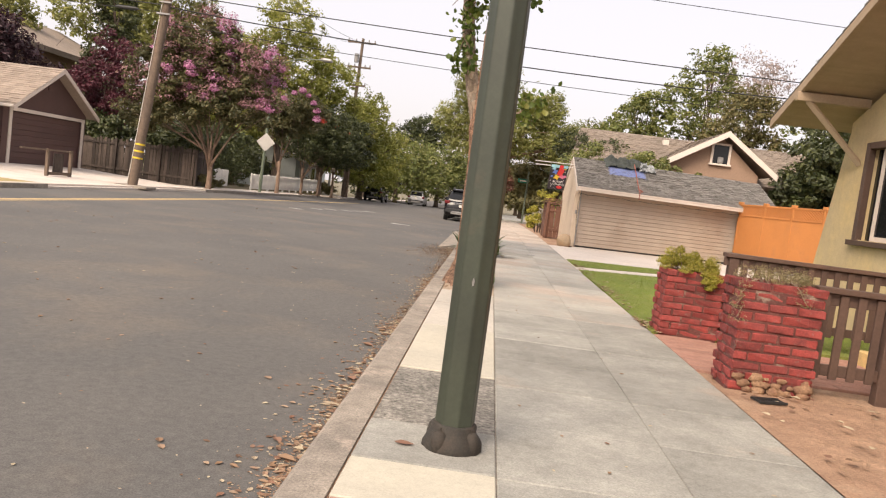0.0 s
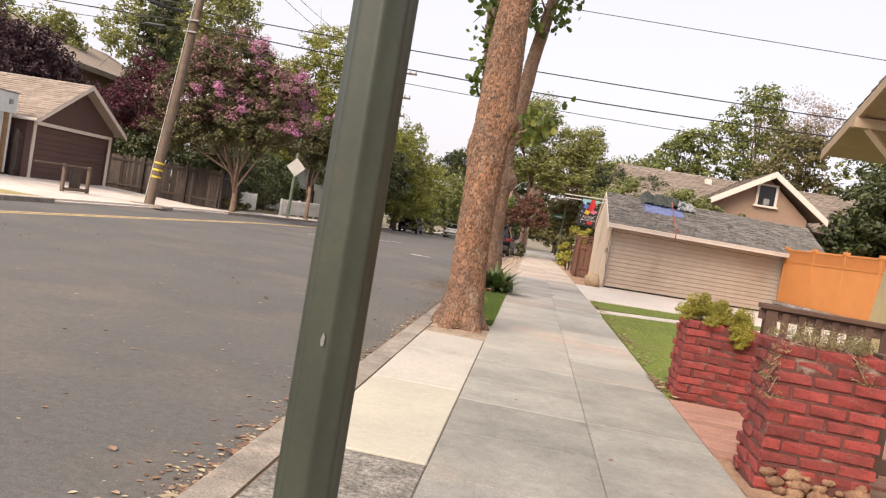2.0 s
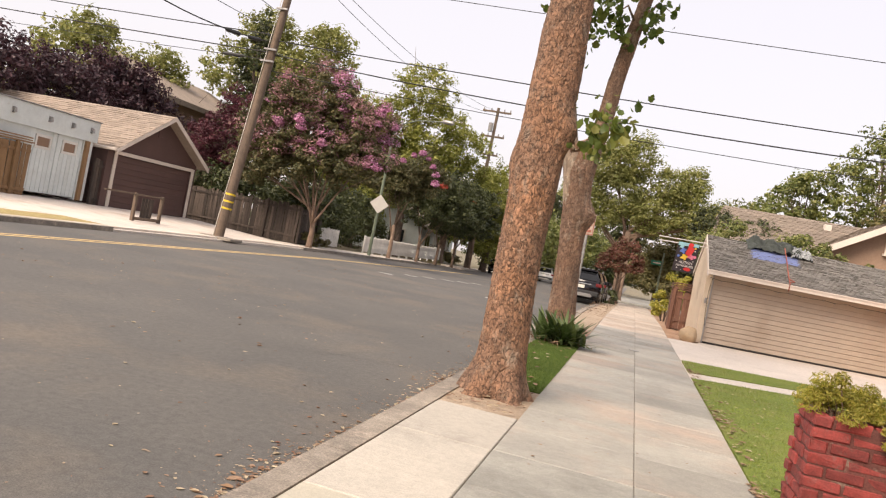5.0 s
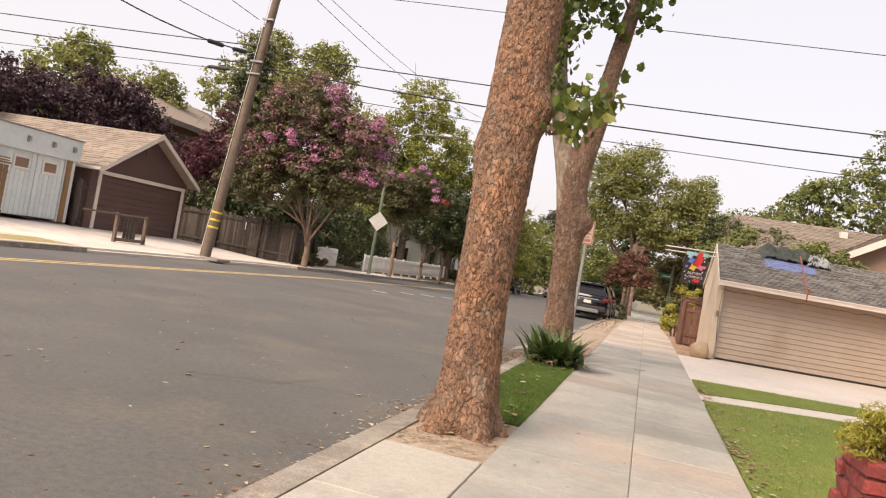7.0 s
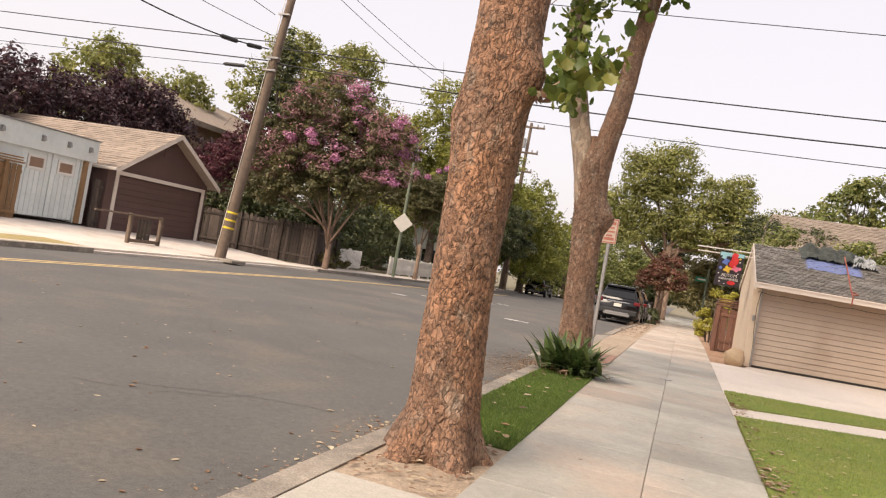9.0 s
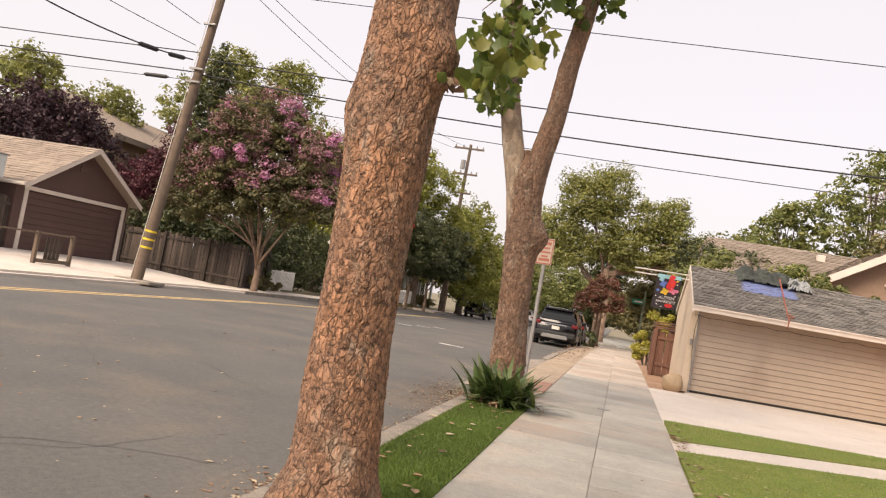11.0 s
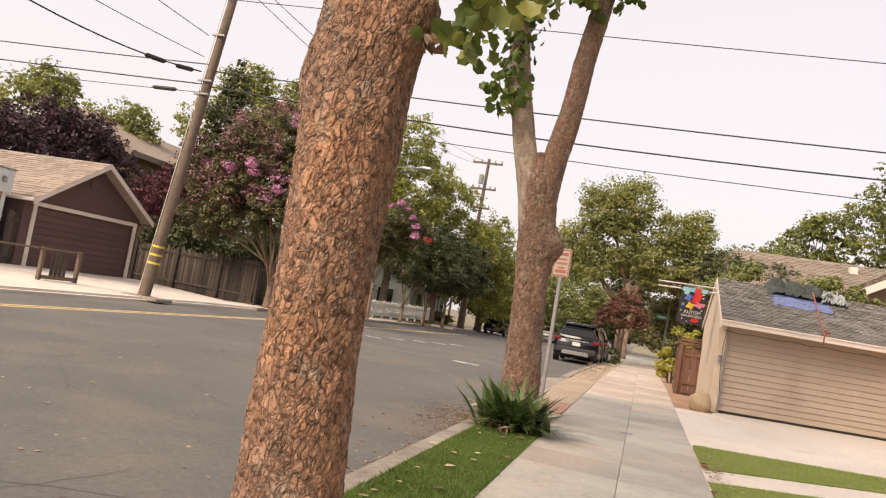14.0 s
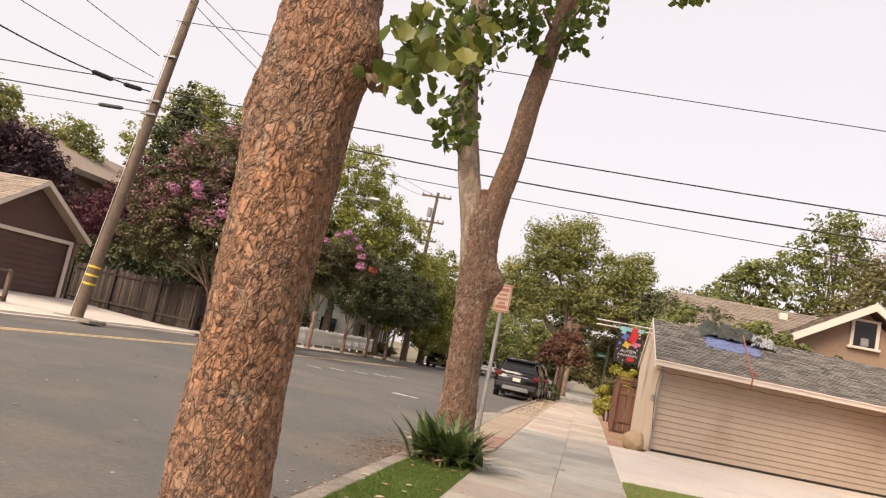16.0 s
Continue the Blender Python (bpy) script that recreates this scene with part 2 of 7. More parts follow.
M_POLE = surf("weathered_pole_wood", (0.165, 0.118, 0.083), (0.105, 0.078, 0.06), 0.9, 1.5, 30, 0.5, 0.01, stretch=(6, 6, 0.3), fine=0.4)
M_FENCE = surf("weathered_fence_wood", (0.088, 0.066, 0.053), (0.05, 0.038, 0.032), 0.95, 1.5, 25, 0.4, 0.008, rnd=0.4, stretch=(5, 5, 0.4), fine=0.4)
M_FENCEB = surf("brown_fence_wood", (0.25, 0.15, 0.07), (0.19, 0.11, 0.055), 0.85, 1.5, 25, 0.3, 0.006, rnd=0.15, stretch=(5, 5, 0.4), fine=0.25)
M_REDWOOD = surf("redwood_boards", (0.145, 0.068, 0.044), (0.095, 0.046, 0.032), 0.85, 1.5, 25, 0.3, 0.006, rnd=0.2, stretch=(5, 5, 0.4), fine=0.25)
M_RAIL = surf("dark_brown_rail_paint", (0.10, 0.058, 0.042), (0.07, 0.042, 0.032), 0.6, 3, 40, 0.2, 0.004, rnd=0.12, fine=0.2)
M_ORANGE = surf("orange_fence_paint", (0.52, 0.205, 0.055), (0.45, 0.18, 0.05), 0.75, 1.2, 60, 0.15, 0.003, rnd=0.05, stain=(0.42, 0.18, 0.06), stain_at=(0.55, 0.8), stain_scale=1.5, fine=0.1)
M_STONE = surf("grey_field_stone", (0.30, 0.27, 0.24), (0.20, 0.18, 0.165), 0.9, 6, 60, 0.6, 0.01, rnd=0.3, fine=0.25)
M_BOULDER = surf("tan_boulder", (0.42, 0.30, 0.18), (0.33, 0.25, 0.17), 0.9, 6, 40, 0.6, 0.01, fine=0.25)
M_SHUTTER = surf("taupe_shutter_paint", (0.42, 0.345, 0.275), (0.37, 0.30, 0.24), 0.6, 0.8, 30, 0.08, 0.002, rnd=0.03, stain=(0.30, 0.235, 0.18), stain_at=(0.55, 0.8), stain_scale=1.2, fine=0.08)
M_CREAM = surf("cream_stucco", (0.60, 0.50, 0.38), (0.53, 0.43, 0.33), 0.9, 1.2, 90, 0.4, 0.005, fine=0.12)
M_YSTUCCO = surf("yellow_stucco", (0.52, 0.41, 0.24), (0.46, 0.36, 0.22), 0.9, 1.0, 60, 0.6, 0.008, stain=(0.58, 0.44, 0.22), stain_at=(0.5, 0.75), stain_scale=1.2, fine=0.15)
M_BSTUCCO = surf("brown_siding", (0.30, 0.20, 0.14), (0.25, 0.17, 0.12), 0.85, 1, 60, 0.3, 0.005, fine=0.15)
M_TRIM = surf("off_white_trim", (0.66, 0.58, 0.51), (0.58, 0.51, 0.45), 0.7, 2, 60, 0.1, 0.003, fine=0.08)
M_SOFFIT = surf("tan_soffit_boards", (0.40, 0.30, 0.21), (0.34, 0.26, 0.18), 0.8, 1.5, 40, 0.2, 0.004, stretch=(1, 8, 1), fine=0.15)
M_SHINGLE = surf("grey_asphalt_shingle", (0.20, 0.185, 0.165), (0.165, 0.152, 0.138), 0.95, 2, 70, 0.4, 0.005, rnd=0.24, island=True, fine=0.4)
M_SHINGLEB = surf("brown_asphalt_shingle", (0.235, 0.19, 0.15), (0.195, 0.158, 0.127), 0.95, 2, 70, 0.4, 0.005, rnd=0.18, island=True, fine=0.35)
M_SHINGLET = surf("tan_asphalt_shingle", (0.31, 0.25, 0.20), (0.25, 0.20, 0.16), 0.95, 2, 70, 0.4, 0.005, rnd=0.14, island=True, fine=0.2)
M_DKBROWN = surf("dark_brown_paint", (0.105, 0.058, 0.05), (0.085, 0.048, 0.043), 0.7, 1, 50, 0.15, 0.003, rnd=0.06, fine=0.12)
M_BLUEW = surf("pale_blue_board_paint", (0.62, 0.66, 0.65), (0.54, 0.575, 0.57), 0.75, 1.5, 50, 0.2, 0.003, rnd=0.06, stain=(0.42, 0.40, 0.37), stain_at=(0.65, 0.8), stain_scale=2, fine=0.12)
M_WHITE = surf("white_wood_paint", (0.68, 0.66, 0.62), (0.58, 0.56, 0.53), 0.7, 2, 50, 0.15, 0.003, rnd=0.05, fine=0.1)
M_DARK = plain("dark_interior", (0.02, 0.018, 0.016), 0.8)
M_GLASS = glassy("window_glass", (0.012, 0.013, 0.015))
M_STEEL = surf("galvanised_steel", (0.32, 0.31, 0.30), (0.25, 0.24, 0.235), 0.5, 6, 60, 0.1, 0.002, metal=0.6, fine=0.15)
M_GREENPOLE = plain("pale_green_steel", (0.16, 0.19, 0.13), 0.5)
M_CABLE = plain("black_cable", (0.018, 0.018, 0.018), 0.6)
M_BANDS = plain("yellow_band", (0.70, 0.50, 0.03), 0.5)
M_TARPB = surf("blue_tarp", (0.15, 0.185, 0.36), (0.105, 0.13, 0.27), 0.6, 5, 30, 0.4, 0.02, fine=0.2)
M_TARPG = surf("dark_green_cloth", (0.06, 0.068, 0.06), (0.025, 0.03, 0.027), 0.9, 7, 30, 0.5, 0.02, stain=(0.09, 0.1, 0.095), stain_at=(0.58, 0.75), stain_scale=4, fine=0.25)
M_TARPW = surf("grey_sheeting", (0.40, 0.41, 0.42), (0.15, 0.16, 0.16), 0.8, 9, 30, 0.4, 0.02, fine=0.2)
M_ROPE = plain("red_brown_rope", (0.30, 0.09, 0.06), 0.8)
M_PVC = plain("white_plastic_pipe", (0.66, 0.62, 0.56), 0.4)

L_PLANE = leafy("plane_leaf", [(0.08, 0.125, 0.022), (0.15, 0.195, 0.036), (0.27, 0.27, 0.065)], 0.45, 0.4, 0.25)
L_BIG = leafy("broad_green_leaf", [(0.10, 0.125, 0.034), (0.175, 0.20, 0.052), (0.30, 0.29, 0.10)], 0.5, 0.38, 0.3)
L_LIME = leafy("yellow_green_leaf", [(0.16, 0.18, 0.034), (0.26, 0.27, 0.05), (0.38, 0.36, 0.10)], 0.55, 0.42, 0.35)
L_DARK = leafy("dark_green_leaf", [(0.032, 0.042, 0.014), (0.055, 0.068, 0.021), (0.10, 0.108, 0.035)], 0.5, 0.25, 0.35)
L_OLIVE = leafy("olive_leaf", [(0.095, 0.09, 0.032), (0.155, 0.14, 0.05), (0.24, 0.195, 0.08)], 0.55, 0.38, 0.3)
L_MYRTLE = leafy("dull_olive_leaf", [(0.06, 0.064, 0.024), (0.10, 0.098, 0.036), (0.165, 0.135, 0.058)], 0.55, 0.35, 0.3)
L_PURPLE = leafy("dark_purple_leaf", [(0.032, 0.015, 0.021), (0.052, 0.023, 0.030), (0.081, 0.034, 0.040)], 0.5, 0.25, 0.3)
L_PLUM = leafy("red_plum_leaf", [(0.061, 0.015, 0.024), (0.099, 0.022, 0.035), (0.143, 0.039, 0.050)], 0.5, 0.3, 0.3)
L_RED = leafy("russet_leaf", [(0.108, 0.036, 0.026), (0.168, 0.060, 0.042), (0.120, 0.096, 0.042)], 0.5, 0.3, 0.3)
L_PINK = leafy("pink_blossom", [(0.40, 0.135, 0.27), (0.50, 0.21, 0.36), (0.60, 0.34, 0.47)], 0.7, 0.3, 0.2)
L_ROSE = leafy("dusty_lilac_blossom", [(0.28, 0.13, 0.15), (0.36, 0.19, 0.21), (0.25, 0.16, 0.11)], 0.7, 0.3, 0.2)
L_REDF = leafy("red_blossom", [(0.450, 0.050, 0.035), (0.550, 0.080, 0.050), (0.400, 0.050, 0.040)], 0.7, 0.3, 0.2)
L_SUCC = leafy("lime_succulent", [(0.24, 0.25, 0.03), (0.40, 0.37, 0.05), (0.54, 0.46, 0.11)], 0.5, 0.4, 0.25)
L_STRAP = leafy("strap_leaf", [(0.035, 0.062, 0.018), (0.07, 0.11, 0.03), (0.16, 0.195, 0.07)], 0.35, 0.2, 0.2)
L_LITTER = leafy("dry_leaf", [(0.11, 0.06, 0.038), (0.25, 0.155, 0.09), (0.30, 0.20, 0.13), (0.20, 0.10, 0.065), (0.46, 0.39, 0.27), (0.36, 0.28, 0.19)], 0.85, 0.1, 0.2)
L_GREYTREE = leafy("pale_grey_twigs", [(0.340, 0.280, 0.250), (0.420, 0.350, 0.320), (0.300, 0.250, 0.220)], 0.8, 0.2, 0.2)


# ---- geometry helpers ----
rng = np.random.default_rng(7)


class Geo:
    """Vertices and faces of one mesh."""

    def __init__(self):
        self.v, self.f, self.n = [], [], 0

    def put(self, verts, faces):
        verts = np.asarray(verts, dtype=float)
        self.v.append(verts)
        self.f.extend([tuple(int(i) + self.n for i in f) for f in faces])
        self.n += len(verts)
        return self

    def box(self, x0, x1, y0, y1, z0, z1, bevel=0.0, m=None):
        if bevel <= 0:
            v = [(x, y, z) for z in (z0, z1) for y in (y0, y1) for x in (x0, x1)]
            f = [(0, 2, 3, 1), (4, 5, 7, 6), (0, 1, 5, 4), (2, 6, 7, 3), (0, 4, 6, 2), (1, 3, 7, 5)]
        else:
            c, h, b = ((x0 + x1) / 2, (y0 + y1) / 2, (z0 + z1) / 2), ((x1 - x0) / 2, (y1 - y0) / 2, (z1 - z0) / 2), bevel
            v, idx, f = [], {}, []
            for sx in (-1, 1):
                for sy in (-1, 1):
                    for sz in (-1, 1):
                        for ax in range(3):
                            o = [h[i] - (b if i != ax else 0) for i in range(3)]
                            idx[sx, sy, sz, ax] = len(v)
                            v.append((c[0] + sx * o[0], c[1] + sy * o[1], c[2] + sz * o[2]))
            order = ((-1, -1), (1, -1), (1, 1), (-1, 1))
            for ax in range(3):
                for s in (-1, 1):
                    q = []
                    for a, b2 in order:
                        k = [0, 0, 0]
                        k[ax], k[(ax + 1) % 3], k[(ax + 2) % 3] = s, a, b2
                        q.append(idx[k[0], k[1], k[2], ax])
                    f.append(tuple(q if s > 0 else q[::-1]))
            for ax in range(3):
                a1, a2 = (ax + 1) % 3, (ax + 2) % 3
                for s1 in (-1, 1):
                    for s2 in (-1, 1):
                        q = []
                        for e, face in ((-1, a1), (-1, a2), (1, a2), (1, a1)):
                            k = [0, 0, 0]
                            k[ax], k[a1], k[a2] = e, s1, s2
                            q.append(idx[k[0], k[1], k[2], face])
                        f.append(tuple(q if s1 * s2 < 0 else q[::-1]))
            for sx in (-1, 1):
                for sy in (-1, 1):
                    for sz in (-1, 1):
                        q = [idx[sx, sy, sz, a] for a in range(3)]
                        f.append(tuple(q if sx * sy * sz > 0 else q[::-1]))
        v = np.array(v)
        if m is not None:
            a = np.array(m)
            v = v @ a[:3, :3].T + a[:3, 3]
        return self.put(v, f)

    def prism(self, pts, z0, z1):
        """An upright prism over a polygon that runs anticlockwise."""
        n = len(pts)
        v = [(x, y, z0) for x, y in pts] + [(x, y, z1) for x, y in pts]
        f = [tuple(range(n))[::-1], tuple(range(n, 2 * n))] + [(i, (i + 1) % n, n + (i + 1) % n, n + i) for i in range(n)]
        return self.put(v, f)

    def prism_axis(self, pts, axis, a0, a1):
        """A prism over a polygon in the plane across an axis: 'x' takes (y, z) points, 'y' takes (x, z)."""
        n = len(pts)
        v = [((a, p, q) if axis == "x" else (p, a, q)) for a in (a0, a1) for p, q in pts]
        f = [tuple(range(n)), tuple(range(n, 2 * n))[::-1]] + [(i, n + i, n + (i + 1) % n, (i + 1) % n) for i in range(n)]
        return self.put(v, f)

    def tube(self, path, radii, sides=8, cap=True, wob=0.0, seed=0):
        path = np.array(path, dtype=float)
        radii = np.broadcast_to(np.array(radii, dtype=float), (len(path),))
        r = np.random.default_rng(seed)
        v, f = [], []
        ref = np.array([0.0, 1.0, 0.0]) if abs(path[-1][2] - path[0][2]) > 0.3 * np.linalg.norm(path[-1] - path[0]) else np.array([0.0, 0.0, 1.0])
        for i, p in enumerate(path):
            d = path[min(i + 1, len(path) - 1)] - path[max(i - 1, 0)]
            d = d / (np.linalg.norm(d) + 1e-9)
            a = np.cross(d, ref)
            a = a / (np.linalg.norm(a) + 1e-9)
            b = np.cross(a, d)
            for k in range(sides):
                t = 2 * math.pi * k / sides
                rr = radii[i] * (1 + (r.uniform(-wob, wob) if wob else 0))
                v.append(p + rr * (math.cos(t) * a + math.sin(t) * b))
        for i in range(len(path) - 1):
            for k in range(sides):
                k2 = (k + 1) % sides
                f.append((i * sides + k, i * sides + k2, (i + 1) * sides + k2, (i + 1) * sides + k))
        if cap:
            f.append(tuple(range(sides))[::-1])
            f.append(tuple((len(path) - 1) * sides + k for k in range(sides)))
        return self.put(v, f)

    def mesh(self, name, mat, smooth=False):
        me = bpy.data.meshes.new(name)
        v = np.concatenate(self.v) if self.v else np.zeros((0, 3))
        me.from_pydata(v.tolist(), [], self.f)
        if smooth:
            me.polygons.foreach_set("use_smooth", [True] * len(me.polygons))
        me.materials.append(mat)
        me.update()
        return me


def part(name, g, mat, parent=None, label="", smooth=False, at=None):
    """Links a Geo (or a ready mesh) as one mesh object under a thing or a part."""
    me = g if isinstance(g, bpy.types.Mesh) else g.mesh(name, mat, smooth)
    ob = new(name, me)
    if parent is not None:
        ob.parent = parent
    if at is not None:
        ob.matrix_basis = at
    if label:
        tagged(ob, label=label)
    return ob


def drop(y):
    """The street falls away gently beyond the garages."""
    return -0.013 * min(max(0.0, y - 28.0), 80.0)


def thing(name, label, category, x=0.0, y=0.0, z=0.0, rz=0.0, group="", kind=""):
    """An Empty at a thing's base, to parent its parts."""
    ob = new(name)
    ob.matrix_basis = pose(x, y, z + drop(y), 0, 0, rz)
    return tagged(ob, label, category, group, kind)


def leaf_cloud(g, centers, spread, size, count, seed, aspect=0.55, droop=0.0, fold=0.25):
    """Many folded leaves in puffs round clump centres, facing outwards and up; each leaf is its own island of two triangles."""
    r = np.random.default_rng(seed)
    centers = np.asarray(centers, dtype=float)
    o = r.normal(0, 1, (count, 3))
    o /= np.linalg.norm(o, axis=1)[:, None]
    o[:, 2] = np.where(o[:, 2] < -0.2, o[:, 2] * 0.5, o[:, 2])
    rad = r.uniform(0.3, 1.0, count)[:, None] ** 0.6 * 1.75
    puff = r.uniform(0.6, 1.35, len(centers))
    pick = r.integers(0, len(centers), count)
    c = centers[pick] + o * rad * np.asarray(spread) * puff[pick][:, None]
    n = o + np.array([0, 0, 0.55]) + r.normal(0, 0.45, (count, 3))
    n /= np.linalg.norm(n, axis=1)[:, None]
    d = r.normal(0, 1, (count, 3))
    d[:, 2] -= droop
    d -= (d * n).sum(1)[:, None] * n
    d /= np.linalg.norm(d, axis=1)[:, None]
    s = np.cross(n, d)
    L = size * r.uniform(0.6, 1.3, count)[:, None]
    v = np.empty((count, 4, 3))
    v[:, 0] = c - d * L * 0.5
    v[:, 1] = c + s * L * aspect * 0.5 + n * L * fold * 0.3
    v[:, 2] = c + d * L * 0.5
    v[:, 3] = c - s * L * aspect * 0.5 + n * L * fold * 0.3
    i = np.arange(count)[:, None] * 4
    f = np.concatenate([i + [0, 2, 1], i + [0, 3, 2]])
    return g.put(v.reshape(-1, 3), f.tolist())


def clumps_in(blobs, per, seed, shell=0.55):
    """Clump centres inside ellipsoids (cx, cy, cz, rx, ry, rz), most of them near the skin."""
    r = np.random.default_rng(seed)
    out = []
    for b in blobs:
        n = max(4, int(per * (b[3] * b[4] * b[5]) ** 0.6))
        d = r.normal(0, 1, (n, 3))
        d /= np.linalg.norm(d, axis=1)[:, None]
        rad = shell + (1 - shell) * r.random(n) ** 0.6
        rad *= r.uniform(0.8, 1.12, n)
        out.append(np.array(b[:3]) + d * rad[:, None] * np.array(b[3:6]))
    return np.concatenate(out)


def tree(name, label, x, y, trunk, blobs, leaf, mat_leaf, mat_bark, count, seed, clump=0.28, per=16, category="tree", group="", stems=1, flowers=None, z=0.0, limbs=True, split=0.45):
    """A tree: tapered trunk (height, radius), limbs that reach for each crown blob, and a crown of separate leaves. Blobs are relative to the base."""
    r = np.random.default_rng(seed)
    t = thing(name, label, category, x, y, z, group=group)
    th, tr = trunk
    top = np.array([r.uniform(-0.1, 0.1), r.uniform(-0.1, 0.1), th])
    gt = Geo()
    if stems == 1:
        gt.tube([(0, 0, -0.1), (0.01, 0, 0.06 * th), (0.2 * top[0], 0.1, 0.4 * th), top], [tr * 1.45, tr * 1.1, tr, tr * 0.82], 12, wob=0.05, seed=seed)
    else:
        for k in range(stems):
            a = 2 * math.pi * k / stems + r.uniform(0, 1)
            o = np.array([math.cos(a), math.sin(a), 0])
            gt.tube([o * tr * 0.5 + (0, 0, -0.1), o * tr * 0.9 + (0, 0, 0.4 * th), o * th * 0.22 + (0, 0, th)], [tr * 0.7, tr * 0.55, tr * 0.42], 8, wob=0.05, seed=seed + k)
    part("trunk", gt, mat_bark, t, smooth=True)
    if limbs:
        for k, b in enumerate(blobs):
            c = np.array(b[:3])
            base = top * (split + (1 - split) * r.random())
            if stems > 1:
                base = base * np.array([0.5, 0.5, 1])
            mid = base * 0.45 + c * 0.55 + r.normal(0, 0.12, 3) * th * 0.2
            gl = Geo().tube([base, mid, c + r.normal(0, 0.1, 3)], [tr * 0.5, tr * 0.3, tr * 0.1], 6)
            for _ in range(3):
                e = c + r.normal(0, 0.5, 3) * np.array(b[3:6])
                gl.tube([mid, (mid + e) / 2 + r.normal(0, 0.08, 3), e], [tr * 0.2, tr * 0.12, tr * 0.04], 5)
            part("limb", gl, mat_bark, t, smooth=True)
    gc = Geo()
    cl = clumps_in(blobs, per * 2.2, seed + 1, 0.45)
    leaf_cloud(gc, cl, clump * 0.72, leaf, int(count * 1.2), seed + 2, droop=0.25)
    part("crown", gc, mat_leaf, t)
    if flowers:
        for fm, frac, fsize, spots, fcount in flowers:
            gf = Geo()
            leaf_cloud(gf, np.array(spots), frac, fsize, fcount, seed + 5, aspect=0.9)
            part("blossom", gf, fm, t)
    return t


L_SOFT = leafy("soft_green_leaf", [(0.15, 0.17, 0.045), (0.235, 0.245, 0.065), (0.34, 0.32, 0.11)], 0.55, 0.4, 0.28)


# ---- ground, road, pavements ----
WL, WM, WR = 0.475, 1.375, 2.18          # walk: kerb-side edge, middle joint, garden edge
KF, KB = -0.40, -0.19                  # kerb: face and back
def far(y):
    """The far kerb's face."""
    return -11.85


ROAD_Z = -0.12

def structure(ob, label, category):
    return tagged(ob, label, category, kind="structure")


g = Geo().box(-300, 300, -300, 400, -0.6, -0.17)
structure(part("ground", g, M_GROUND), "dry brown ground round the street", "ground")
g = Geo().prism([(far(-60), -60), (KF, -60), (KF, 200), (far(130), 130), (far(130), 200), (far(130), 130)][:3] + [(far(130), 200), (far(130), 130)], -0.5, ROAD_Z).box(KF, 60, 50.5, 58.5, -0.5, ROAD_Z - 0.002).box(-70, far(56), 52, 60, -0.5, ROAD_Z - 0.002)
road = structure(part("road", g, M_ASPHALT), "worn grey asphalt street with fine cracks", "road")
g = Geo()
for dx in (-0.16, 0.06):
    g.prism([(-10.6 + dx, -30), (-10.5 + dx, -30), (-8.75 + dx, 51), (-8.85 + dx, 51)], ROAD_Z - 0.01, ROAD_Z + 0.004)
part("centre_line", g, M_YELLOW, road, "double yellow line, worn")
g = Geo()
for x, y in ((-6.73, 26.6), (-6.45, 28.6), (-6.2, 30.1), (-5.8, 31.4), (-5.5, 32.8), (-5.2, 34.1)):
    g.box(x - 0.24, x + 0.24, y - 0.09, y + 0.09, ROAD_Z - 0.01, ROAD_Z + 0.004)
g.box(-3.05, -2.4, 25.15, 25.4, ROAD_Z - 0.01, ROAD_Z + 0.004)
part("white_mark", g, M_WHITEPAINT, road, "faded white paint dashes")

# fine cracks and tar lines in the asphalt
r = np.random.default_rng(31)
g = Geo()
for k in range(34):
    x, y = r.uniform(-9.5, -2.0), r.uniform(8.5, 27)
    a = r.uniform(0, math.pi) if k % 3 else r.uniform(-0.25, 0.25)
    w = r.uniform(0.002, 0.005) * (0.3 + y / 20)
    for s in range(int(r.integers(6, 16))):
        a += r.normal(0, 0.3)
        x2, y2 = x + 0.22 * math.cos(a), y + 0.22 * math.sin(a)
        if not (-11.5 < x2 < KF - 0.4):
            break
        nx, ny = -math.sin(a) * w, math.cos(a) * w
        g.put([(x - nx, y - ny, ROAD_Z + 0.003), (x2 - nx, y2 - ny, ROAD_Z + 0.003), (x2 + nx, y2 + ny, ROAD_Z + 0.003), (x + nx, y + ny, ROAD_Z + 0.003)], [(0, 1, 2, 3)])
        x, y = x2, y2
part("crack", g, plain("tar_crack", (0.07, 0.066, 0.062), 0.9), road, "thin dark cracks")

# near kerb, piece by piece
kerb = structure(thing("kerb", "worn concrete kerb along the street", "kerb"), "worn concrete kerb along the street", "kerb")
def kerb_piece(length):
    pts = [(KB, -0.3), (KF - 0.02, -0.3), (KF - 0.02, -0.1), (KF + 0.01, -0.025), (KF + 0.04, 0.0), (KB, 0.002)]
    return Geo().prism_axis(pts, "y", 0.004, length - 0.004).mesh("kerb_piece", M_CURB)
KP = kerb_piece(3.05)
for k in range(-5, 5):
    part("kerb_piece", KP, M_CURB, kerb, at=pose(0, 1.0 + 3.05 * k, 0))
part("kerb_piece", kerb_piece(1.1), M_CURB, kerb, at=pose(0, 16.25, 0))
for k in range(8):
    part("kerb_piece", KP, M_CURB, kerb, at=pose(0, 25.4 + 3.05 * k, 0))

